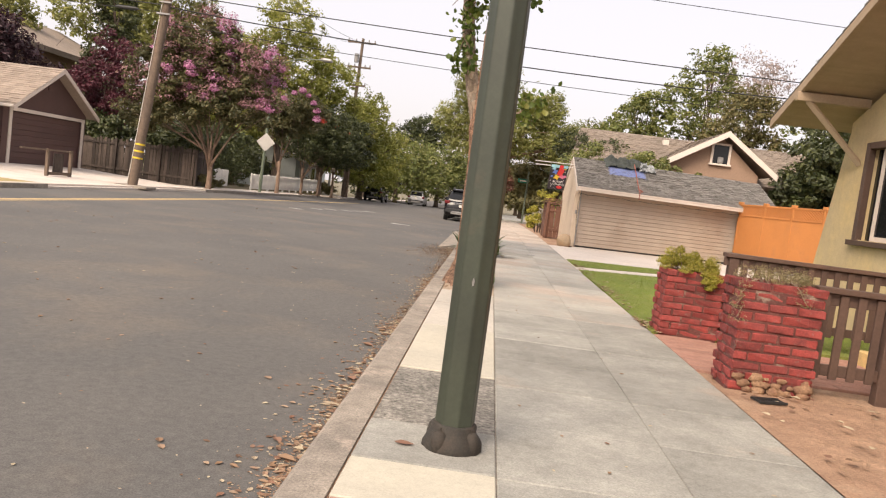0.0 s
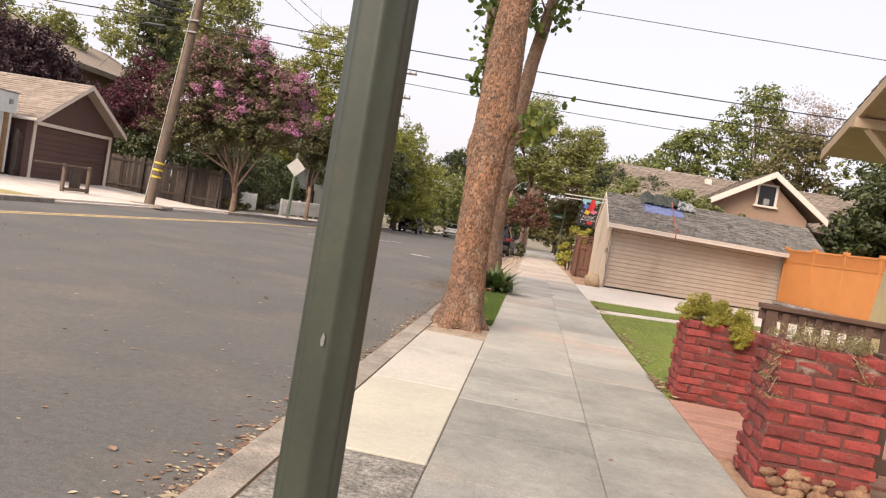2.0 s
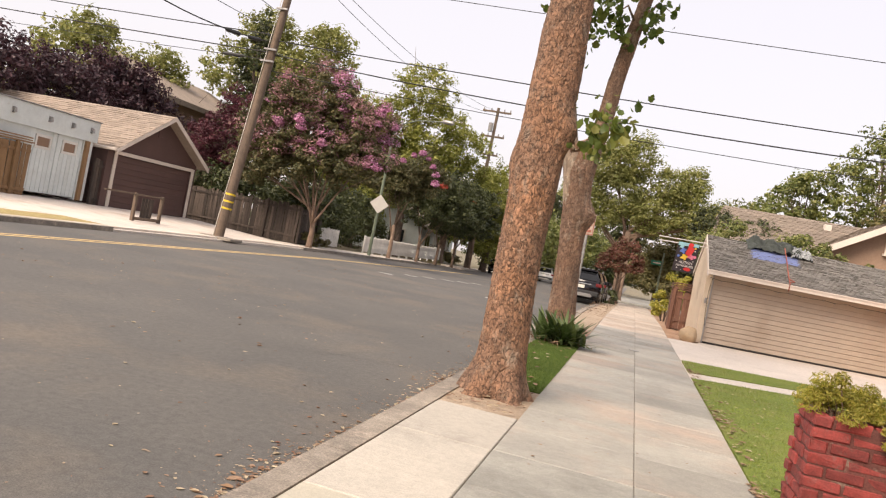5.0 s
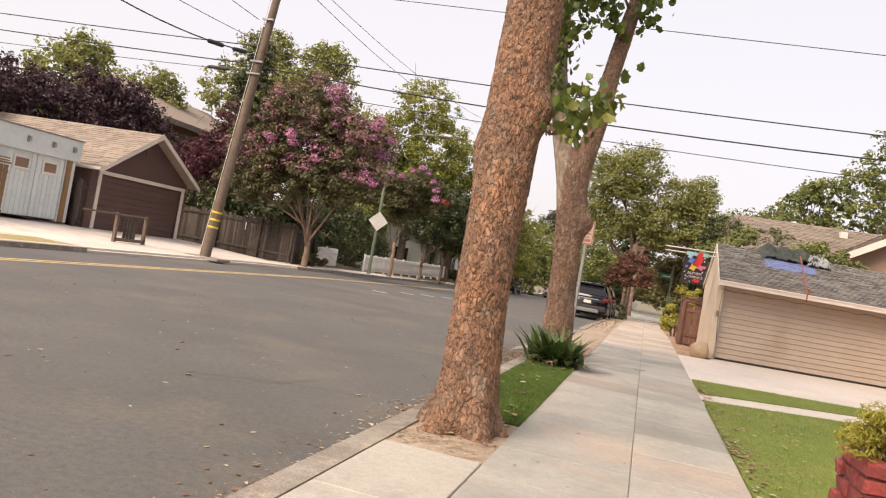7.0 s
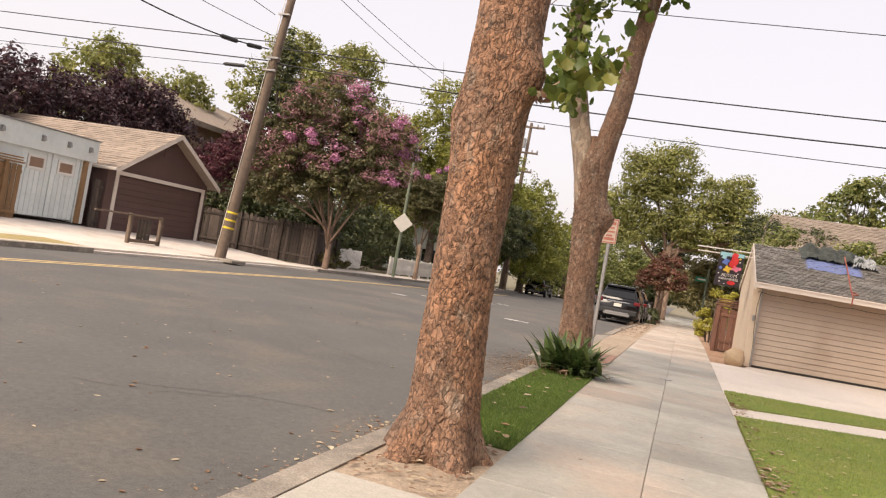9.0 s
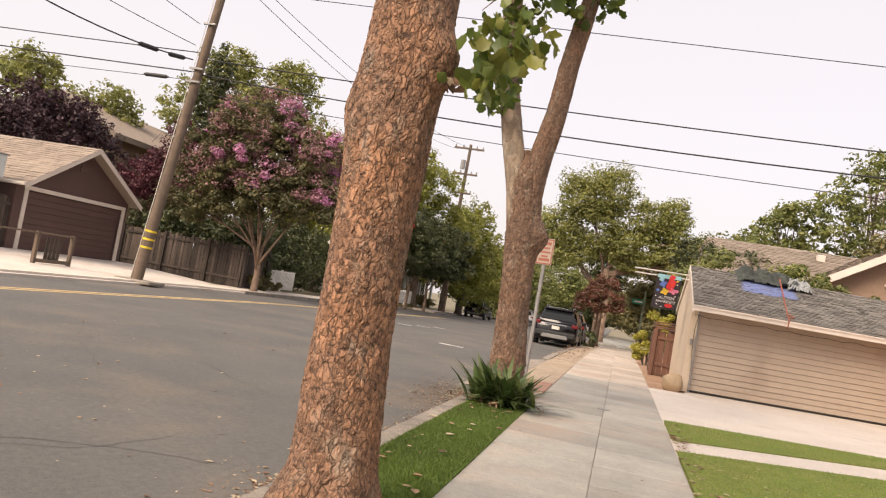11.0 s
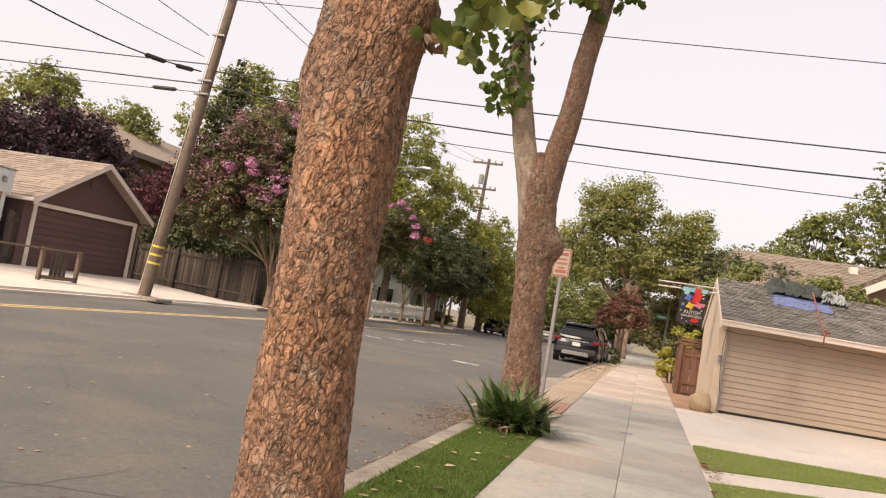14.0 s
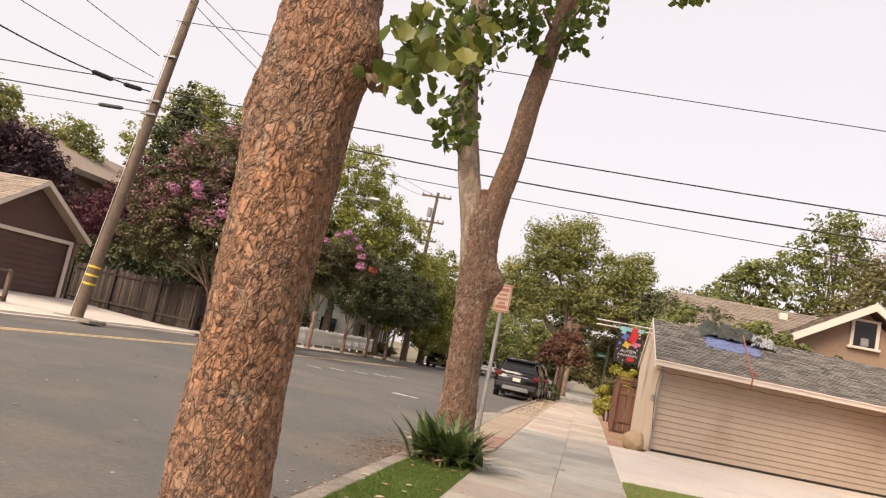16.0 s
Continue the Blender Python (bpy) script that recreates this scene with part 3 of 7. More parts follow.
# sidewalk slabs
walkway = structure(thing("sidewalk", "old grey concrete sidewalk in scored slabs, hazy sunlight painted on as pink patches", "sidewalk"), "old grey concrete sidewalk in scored slabs, hazy sunlight painted on as pink patches", "sidewalk")
STEP = 0.83
sl = Geo().box(WL + 0.003, WM - 0.002, 0.002, STEP - 0.002, -0.12, 0.0, 0.005).mesh("slab", M_CONCRETE)
sl2, sr2 = [Geo().box(a, b, 0.002, STEP - 0.002, -0.12, 0.0, 0.005).mesh("slab", M_WALKPALE) for a, b in ((WL + 0.003, WM - 0.002), (WM + 0.002, WR))]
sl1, sr1 = [Geo().box(a, b, 0.002, STEP - 0.002, -0.12, 0.0, 0.005).mesh("slab", M_WALKPINK) for a, b in ((WL + 0.003, WM - 0.002), (WM + 0.002, WR))]
sr = Geo().box(WM + 0.002, WR, 0.002, STEP - 0.002, -0.12, 0.0, 0.005).mesh("slab", M_CONCRETE)
r = np.random.default_rng(3)
for k in range(-20, 56):
    y0 = 4.62 + STEP * k + (0.004 if k % 2 == 0 else -0.002)
    lift = -0.004 * r.random() if k % 2 == 0 else lift
    for me in ((sl, sr) if k < 4 else (sl1, sr1) if k < 21 else (sl2, sr2)):
        part("slab", me, M_CONCRETE, walkway, at=pose(0, y0, lift, 0, r.normal(0, 0.03)))
g = Geo().box(WL - 0.01, WR + 0.01, -12, 50.4, -0.3, -0.012)
part("joint_bed", g, M_CURB, walkway, "dark joint between slabs")
g = Geo().box(KB, WR + 5, 58.8, 100, -0.3, -0.004)
structure(part("sidewalk_beyond", g, M_CONCRETE), "concrete sidewalk beyond the side street", "sidewalk")
g = Geo().tube([(1.365, 17.1, -0.01), (1.365, 17.1, 0.006)], 0.09, 14)
tagged(part("valve_cover", g, M_STEEL), "small round metal cover set in the sidewalk", "cover")

# strip between kerb and walk
strip = structure(thing("planting_strip", "patchwork of paving slabs, soil and turf between kerb and walk", "paving"), "patchwork of paving slabs, soil and turf between kerb and walk", "paving")
for y0, y1, m, lab in ((2.52, 2.965, M_PALE, "pale concrete slab"), (2.97, 3.54, M_CONCRETE, "rough grey concrete"), (3.545, 4.745, M_AGG, "exposed aggregate slab"),
                       (4.75, 6.47, M_PALE, "cream concrete slab"), (6.475, 7.89, M_WHITECON, "newer pale concrete slab"), (7.895, 9.0, M_WHITECON, "newer pale concrete slab")):
    part("slab", Geo().box(KB + 0.01, WL - 0.003, y0 + 0.003, y1 - 0.003, -0.12, 0.003 if m is not M_AGG else -0.004, 0.006), m, strip, lab)
pv = Geo().box(0.004, 0.232, 0.004, 0.115, -0.07, 0.0, 0.006).mesh("paver", M_PAVER)
for k in range(28):
    for j in range(3):
        part("paver", pv, M_PAVER, strip, at=pose(KB + 0.01 + 0.236 * j, 2.40 - 0.118 * k, 0))
part("joint_bed", Geo().box(KB, WL - 0.002, -12, 9.02, -0.3, -0.012), M_SOIL, strip)


def bumpy(x0, x1, y0, y1, z, amp, step, seed, mound=0.0):
    """A lumpy sheet of soil."""
    nx, ny = max(2, int((x1 - x0) / step)), max(2, int((y1 - y0) / step))
    v = []
    for j in range(ny + 1):
        for i in range(nx + 1):
            u, w = i / nx, j / ny
            e = min(1, 6 * min(u, 1 - u, w, 1 - w))
            h = noise.noise((x0 + u * (x1 - x0), y0 + w * (y1 - y0), seed)) * amp + noise.noise(((x0 + u * (x1 - x0)) * 6, (y0 + w * (y1 - y0)) * 6, seed)) * amp * 0.5
            v.append((x0 + u * (x1 - x0), y0 + w * (y1 - y0), z + e * (h + mound)))
    f = [(j * (nx + 1) + i, j * (nx + 1) + i + 1, (j + 1) * (nx + 1) + i + 1, (j + 1) * (nx + 1) + i) for j in range(ny) for i in range(nx)]
    return Geo().put(v, f)


part("soil_bed", bumpy(KB, WL, 9.0, 10.42, -0.012, 0.02, 0.03, 3, 0.012), M_DRYSOIL, strip, "bare brown soil round the trunk", True)
part("soil_bed", bumpy(KB, WL, 15.9, 17.95, -0.02, 0.03, 0.06, 5), M_DRYSOIL, strip, "bare soil", True)
part("soil_bed", bumpy(KB, WL, 25.2, 50.4, -0.02, 0.03, 0.12, 6, 0.01), M_DRYSOIL, strip, "dry tan soil", True)
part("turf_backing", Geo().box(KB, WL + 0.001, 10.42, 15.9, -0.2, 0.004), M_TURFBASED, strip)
part("slab", Geo().box(KB, WL - 0.01, 17.95, 25.2, -0.12, -0.002, 0.006), M_DRYSOIL, strip, "dusty driveway crossing")
part("red_pad", Geo().box(-0.1, WL - 0.02, 17.75, 19.25, -0.03, 0.006, 0.004), M_PAVER, strip, "faded red paving pad")
g = Geo().put([(KF - 0.45, 17.4, ROAD_Z - 0.004), (KF - 0.45, 25.4, ROAD_Z - 0.004), (KB + 0.01, 25.2, 0.0), (KB + 0.01, 17.95, 0.0), (KF - 0.45, 17.4, -0.3), (KF - 0.45, 25.4, -0.3), (KB + 0.01, 25.2, -0.3), (KB + 0.01, 17.95, -0.3)],
              [(0, 3, 2, 1), (4, 5, 6, 7), (0, 1, 5, 4), (1, 2, 6, 5), (2, 3, 7, 6), (3, 0, 4, 7)])
structure(part("driveway_apron", g, M_CURB), "sloped concrete driveway apron", "driveway")

# garden side
g = Geo().box(WR, 60, -40, 50.4, -0.5, -0.02)
structure(part("yard_ground", g, M_SOIL), "bare soil beside the sidewalk", "soil")
structure(part("soil_verge", bumpy(WR, 7.0, -2.0, 5.5, 0.0, 0.05, 0.05, 9, 0.0), M_SOIL, None, "", True), "bare reddish soil bed beside the sidewalk", "soil")
g = Geo().prism([(WR, 14.3), (9.0, 16.0), (14, 17.3), (14, 26.9), (8.9, 25.35), (3.0, 23.5), (2.9, 22.85), (WR, 22.65)], -0.2, -0.002)
drive = structure(part("driveway", g, M_DRIVE), "pale concrete driveway in front of the garage", "driveway")
g = Geo().prism([(WR, 7.85), (9.0, 7.85), (9.0, 17.9), (WR + 0.02, 14.63)], -0.2, 0.012)
lawn = structure(part("lawn", g, M_TURFBASE), "bright green artificial turf lawn", "lawn")
g = Geo().prism([(WR + 0.02, 15.42), (6.6, 17.75), (6.6, 18.45), (WR + 0.02, 17.2)], -0.2, 0.012)
part("turf_strip", g, M_TURFBASE, lawn)
path = structure(thing("brick_path", "red paver path from the sidewalk towards the house", "path"), "red paver path from the sidewalk towards the house", "path")
pl = Geo().box(0.005, 0.595, 0.005, 0.16, -0.07, 0.004, 0.006).mesh("paver", M_PAVER)
for i in range(6):
    for j in range(10):
        part("paver", pl, M_PAVER, path, at=pose(WR + 0.6 * i + (0.3 if j % 2 else 0) * (i > 0), 6.08 + 0.165 * j, 0))


def turf(x0, x1, y0, y1, n, seed, inside=None):
    """Blades of turf, each one bent triangle."""
    r = np.random.default_rng(seed)
    p = np.stack([r.uniform(x0, x1, n), r.uniform(y0, y1, n)], 1)
    if inside:
        p = p[inside(p[:, 0], p[:, 1])]
    n = len(p)
    a, h = r.uniform(0, 6.28, n), r.uniform(0.016, 0.036, n)
    lean = r.normal(0, 0.014, (n, 2))
    w = 0.0035
    v = np.empty((n, 3, 3))
    v[:, 0] = np.stack([p[:, 0] - w * np.cos(a), p[:, 1] - w * np.sin(a), np.full(n, 0.002)], 1)
    v[:, 1] = np.stack([p[:, 0] + w * np.cos(a), p[:, 1] + w * np.sin(a), np.full(n, 0.002)], 1)
    v[:, 2] = np.stack([p[:, 0] + lean[:, 0], p[:, 1] + lean[:, 1], 0.002 + h], 1)
    return Geo().put(v.reshape(-1, 3), np.arange(3 * n).reshape(-1, 3).tolist())


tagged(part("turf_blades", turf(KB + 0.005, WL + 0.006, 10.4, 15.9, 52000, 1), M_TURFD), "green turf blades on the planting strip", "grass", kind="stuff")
tagged(part("turf_blades", turf(WR, 6.5, 7.85, 18.4, 92000, 2, lambda x, y: (y < 14.63 + (x - WR) * 0.48) | ((y > 15.42 + (x - WR) * 0.53) & (y < 17.2 + (x - WR) * 0.285))), M_TURF), "green turf blades on the lawn", "grass", kind="stuff")

# far side of the street
def along(o0, o1, y0, y1):
    """A strip beside the far kerb, from offset o0 to o1 behind its face."""
    return [(far(y0) - o1, y0), (far(y0) - o0, y0), (far(y1) - o0, y1), (far(y1) - o1, y1)]


g = Geo().prism(along(0, 0.2, -60, 19.6), -0.4, 0.0).prism(along(0, 0.2, 31.0, 51.5), -0.4, 0.0).prism(along(0, 0.2, 60.5, 120), -0.4, 0.0)
structure(part("far_kerb", g, M_CURB), "concrete kerb across the street", "kerb")
g = Geo().prism(along(0.2, 1.9, -60, 51.5), -0.4, -0.005).prism(along(0.2, 1.9, 60.5, 120), -0.4, -0.005).prism(along(0, 0.2, 19.6, 31.0), -0.4, -0.06)
structure(part("far_sidewalk", g, M_FARDRIVE), "pale concrete sidewalk across the street", "sidewalk")
g = Geo().put([(far(17.5) - 1.85, 17.5, -0.003), (far(29) - 1.85, 32.0, -0.003), (-17.4, 32.0, 0.17), (-17.4, 17.5, 0.17), (-20.5, 32, 0.17), (-20.5, 17.5, 0.17)], [(0, 3, 2, 1)[::-1], (3, 5, 4, 2)[::-1]])
structure(part("far_driveway", g, M_FARDRIVE), "concrete drive that rises to the far garages", "driveway")
g = Geo().box(-80, -11.9, -60, 51.5, -0.45, -0.14).prism([(-80, -60), (far(-60) - 1.9, -60), (far(51.5) - 1.9, 51.5), (-80, 51.5)], -0.4, -0.02).prism([(-80, 60.5), (far(60.5) - 1.9, 60.5), (far(160) - 1.9, 160), (-80, 160)], -0.4, -0.02)
structure(part("far_yards", g, M_GROUND), "dry yards across the street", "ground")
structure(part("far_verge", bumpy(-13.6, -12.3, 10, 19.8, 0.0, 0.03, 0.1, 12, 0.02), surf("dry_grass", (0.42, 0.33, 0.14), (0.30, 0.24, 0.10), 1, 3, 60, 0.8, 0.02, fine=0.4), None, "", True), "dry yellow grass verge", "verge")


def bent(ob):
    """Lets a ground mesh follow the street's fall."""
    bm = bmesh.new()
    bm.from_mesh(ob.data)
    for y in (28.0, 108.0):
        bmesh.ops.bisect_plane(bm, geom=bm.verts[:] + bm.edges[:] + bm.faces[:], plane_co=(0, y, 0), plane_no=(0, 1, 0))
    for v in bm.verts:
        v.co.z += drop(v.co.y)
    bm.to_mesh(ob.data)
    bm.free()


for ob in [o for o in bpy.data.objects if o.type == "MESH" and (o.name.split(".")[0] in ("ground", "road", "centre_line", "white_mark", "crack", "joint_bed", "sidewalk_beyond", "soil_bed", "yard_ground", "far_kerb", "far_sidewalk", "far_driveway", "far_yards"))]:
    bent(ob)
for ob in list(kerb.children) + list(walkway.children):
    y = ob.location.y
    if ob.name.split(".")[0] in ("slab", "kerb_piece") and y > 27.2:
        ob.location.z += drop(y)
        ob.rotation_euler.x -= math.atan(0.013) if y > 27.9 else 0.0


# ---- lamp post and street trees ----
def lamp_post():
    t = thing("lamp_post", "dark green fluted steel street lamp post with a rusted base", "lamp post", 0.257, 3.276, 0, 11)
    g = Geo()
    prof = []
    R = 0.094
    for k in range(8):
        a = 2 * math.pi * (k + 0.5) / 8
        for s, q in ((-0.36, 1.0), (-0.26, 0.997), (-0.12, 0.985), (0.12, 0.985), (0.26, 0.997), (0.36, 1.0)):
            aa = a + s
            rr = R * q / math.cos(s) * math.cos(math.pi / 8) * 1.04
            prof.append((rr * math.cos(aa), rr * math.sin(aa)))
    n = len(prof)
    hs = [(0.05, 1.0), (2.5, 0.97), (6.0, 0.85)]
    v = [(x * s, y * s, z) for z, s in hs for x, y in prof]
    f = [(i * n + k, i * n + (k + 1) % n, (i + 1) * n + (k + 1) % n, (i + 1) * n + k) for i in range(len(hs) - 1) for k in range(n)]
    f.append(tuple(2 * n + k for k in range(n)))
    part("shaft", g.put(v, f), M_POST, t, smooth=True)
    part("scuff", Geo().put([(-0.022, -0.0985, 0.80), (-0.014, -0.0985, 0.80), (-0.012, -0.0985, 0.825), (-0.018, -0.0985, 0.84), (-0.024, -0.0985, 0.82)], [(0, 1, 2, 3, 4)]), M_STEEL, t, "pale scuff in the paint")
    gb = Geo()
    for k in range(4):
        a = math.pi / 4 + k * math.pi / 2
        c, s = math.cos(a), math.sin(a)
        gb.tube([(c * 0.105, s * 0.105, -0.02), (c * 0.108, s * 0.108, 0.05), (c * 0.104, s * 0.104, 0.085), (c * 0.10, s * 0.10, 0.098)], [0.046, 0.044, 0.036, 0.018], 12, wob=0.05, seed=k)
    gb.tube([(0, 0, -0.03), (0, 0, 0.03), (0, 0, 0.06), (0, 0, 0.085), (0, 0, 0.115), (0, 0, 0.125)], [0.148, 0.142, 0.128, 0.112, 0.108, 0.1], 28, wob=0.04, seed=9)
    part("base", gb, M_RUST, t, "rusted cast base collar", True)
    for k in range(4):
        a = math.pi / 4 + k * math.pi / 2
        part("bolt", Geo().tube([(0, 0, 0.085), (0, 0, 0.112)], 0.013, 6), M_RUST, t, at=pose(0.1 * math.cos(a), 0.1 * math.sin(a), 0))
    part("arm", Geo().tube([(0, 0, 5.9), (-0.3, 0, 6.4), (-1.6, 0, 6.7)], [0.05, 0.045, 0.04], 10), M_POST, t)
    part("lamp_head", Geo().tube([(-1.5, 0, 6.68), (-1.7, 0, 6.72), (-2.2, 0, 6.7), (-2.35, 0, 6.66)], [0.06, 0.14, 0.13, 0.05], 12), M_POST, t)
    return t


lamp_post()


def plated_trunk(path, radii, du, dv, seed, cell=0.035, amp=0.011, knobs=(), flare=0.0):
    """A trunk swept along a path, its skin broken into upright bark plates with cracks between them."""
    P = np.array(path, dtype=float)
    L = np.concatenate([[0], np.cumsum(np.linalg.norm(np.diff(P, axis=0), axis=1))])
    nz = int(L[-1] / dv)
    ss = np.linspace(0, L[-1], nz + 1)
    def smooth_at(vals):
        k = np.interp(ss, L, vals)
        w = max(1, int(0.25 / dv))
        pad = np.concatenate([np.full(w, k[0]), k, np.full(w, k[-1])])
        return np.convolve(pad, np.ones(2 * w + 1) / (2 * w + 1), "same")[w:-w]
    C = np.stack([smooth_at(P[:, i]) for i in range(3)], 1)
    C[0], C[-1] = P[0], P[-1]
    R = smooth_at(np.array(radii, dtype=float))
    nu = int(2 * math.pi * max(radii) / du)
    v = []
    for j in range(nz + 1):
        z = C[j][2]
        for i in range(nu):
            a = 2 * math.pi * i / nu
            c, s = math.cos(a), math.sin(a)
            p = Vector((c * R[j] / cell, s * R[j] / cell, z / (cell * 2.1) + seed))
            w = Vector((noise.noise(p * 0.9) * 0.4, noise.noise(p * 0.9 + Vector((9, 3, 1))) * 0.4, noise.noise(p * 0.9 + Vector((2, 7, 5))) * 0.4))
            d, pts = noise.voronoi(p + w)
            edge = min(1.0, (d[1] - d[0]) * 6.0)
            lift = noise.cell(pts[0] * 7.3)
            h = amp * (edge ** 0.5) * (0.55 + 0.75 * lift + 0.25 * max(-0.6, min(0.6, pts[0].z - p.z - w.z))) + amp * 0.6 * noise.noise(Vector((c * R[j] * 9, s * R[j] * 9, z * 5))) + 0.02 * noise.noise(Vector((c * 1.5, s * 1.5, z * 1.6 + seed)))
            rr = R[j] + h
            if flare and z < 0.45:
                q = (1 - z / 0.45) ** 2
                rr += flare * q * (0.6 + 0.5 * math.cos(5 * a + seed) + 0.3 * noise.noise(Vector((c * 3, s * 3, z * 4))))
            for ka, kz, kr, kh in knobs:
                da = (a - ka + math.pi) % (2 * math.pi) - math.pi
                rr += kh * math.exp(-((da * R[j]) ** 2 + (z - kz) ** 2) / (kr * kr))
            v.append((C[j][0] + c * rr, C[j][1] + s * rr, z))
    f = [(j * nu + i, j * nu + (i + 1) % nu, (j + 1) * nu + (i + 1) % nu, (j + 1) * nu + i) for j in range(nz) for i in range(nu)]
    f.append(tuple(nz * nu + i for i in range(nu)))
    return Geo().put(v, f)


LOBES = [(0, -0.48), (0.14, -0.42), (0.38, -0.36), (0.40, -0.16), (0.53, 0.06), (0.34, 0.18), (0.24, 0.36), (0.10, 0.44), (0, 0.56), (-0.10, 0.44), (-0.24, 0.36), (-0.34, 0.18), (-0.53, 0.06), (-0.40, -0.16), (-0.38, -0.36), (-0.14, -0.42)]


def lobed_leaves(centers, spread, size, count, seed):
    """Large lobed leaves, cupped and hanging."""
    r = np.random.default_rng(seed)
    g = Geo()
    centers = np.asarray(centers, dtype=float)
    for k in range(count):
        c = centers[r.integers(0, len(centers))] + r.normal(0, 1, 3) * spread
        m = np.array(Euler((r.normal(1.15, 0.5), r.normal(0, 0.5), r.uniform(0, 6.28))).to_matrix())
        s = size * r.uniform(0.6, 1.25)
        v = [(x * s, y * s, s * (0.35 * abs(x) + 0.2 * y * y)) for x, y in LOBES] + [(0, 0, -0.03 * s)]
        v = np.array(v) @ m.T + c
        n = len(LOBES)
        g.put(v, [(i, (i + 1) % n, n) for i in range(n)])
    return g


def street_tree_near():
    t = thing("plane_tree", "plane tree with thick scaly orange-brown bark", "tree", 0.116, 9.827, 0)
    path = [(0.007, 0, -0.15), (0.006, 0, 0.3), (0.0, 0, 0.7), (-0.005, 0, 1.0), (-0.005, 0, 1.6), (-0.005, 0, 2.1), (0.0, 0.03, 2.7), (0.0, 0.04, 3.3), (0.05, 0.1, 4.4)]
    g = plated_trunk(path, [0.235, 0.225, 0.208, 0.202, 0.205, 0.218, 0.218, 0.2, 0.18], 0.0072, 0.0078, 4.0, 0.026, 0.0058, [(-0.1, 2.42, 0.15, 0.08), (3.3, 2.1, 0.15, 0.035)], 0.125)
    part("trunk", g, M_BARK1, t, smooth=False)
    r = np.random.default_rng(5)
    for k, (dx, dy, dz) in enumerate([(-1.6, 0.5, 3.4), (1.2, 1.0, 3.6), (0.2, -1.5, 3.4), (-0.3, 1.8, 4.2)]):
        part("limb", Geo().tube([(0, 0.05, 4.3), (dx * 0.3, dy * 0.3, 4.3 + dz * 0.4), (dx, dy, 4.3 + dz)], [0.15, 0.11, 0.04], 10, wob=0.05, seed=k), M_BARK1, t, smooth=True)
    part("sprig", Geo().tube([(0.2, -0.13, 2.32), (0.32, -0.18, 2.36), (0.46, -0.2, 2.47), (0.66, -0.22, 2.6)], [0.014, 0.01, 0.006, 0.003], 6).tube([(0.28, -0.16, 2.34), (0.42, -0.22, 2.3)], [0.006, 0.003], 5), M_BARKC, t, at=pose(0.05, 0.13, 0))
    part("sprig_leaves", lobed_leaves([(0.36, -0.2, 2.38), (0.44, -0.22, 2.45), (0.52, -0.2, 2.52), (0.42, -0.24, 2.32), (0.64, -0.2, 2.6), (0.5, -0.16, 2.62), (0.58, -0.2, 2.45), (0.4, -0.2, 2.55)], 0.08, 0.092, 110, 6), L_PLANE, t, "large fresh green lobed leaves", True, pose(0.05, 0.13, 0))
    part("dead_tuft", lobed_leaves([(0.25, -0.16, 2.29)], 0.02, 0.07, 8, 8), L_LITTER, t, "withered orange leaves", False, pose(0.05, 0.13, 0))
    top = [(dx * 0.6, dy * 0.6, dz) for dx, dy, dz in [(-2.5, 0.5, 7.6), (1.8, 1.4, 7.8), (0.2, -2.2, 7.4), (-0.3, 2.6, 8.4), (0, 0, 9)]]
    g = Geo()
    leaf_cloud(g, clumps_in([(*p, 1.6, 1.6, 1.2) for p in top], 14, 3), 0.3, 0.17, 5000, 12, 0.8)
    part("crown", g, L_PLANE, t)


street_tree_near()


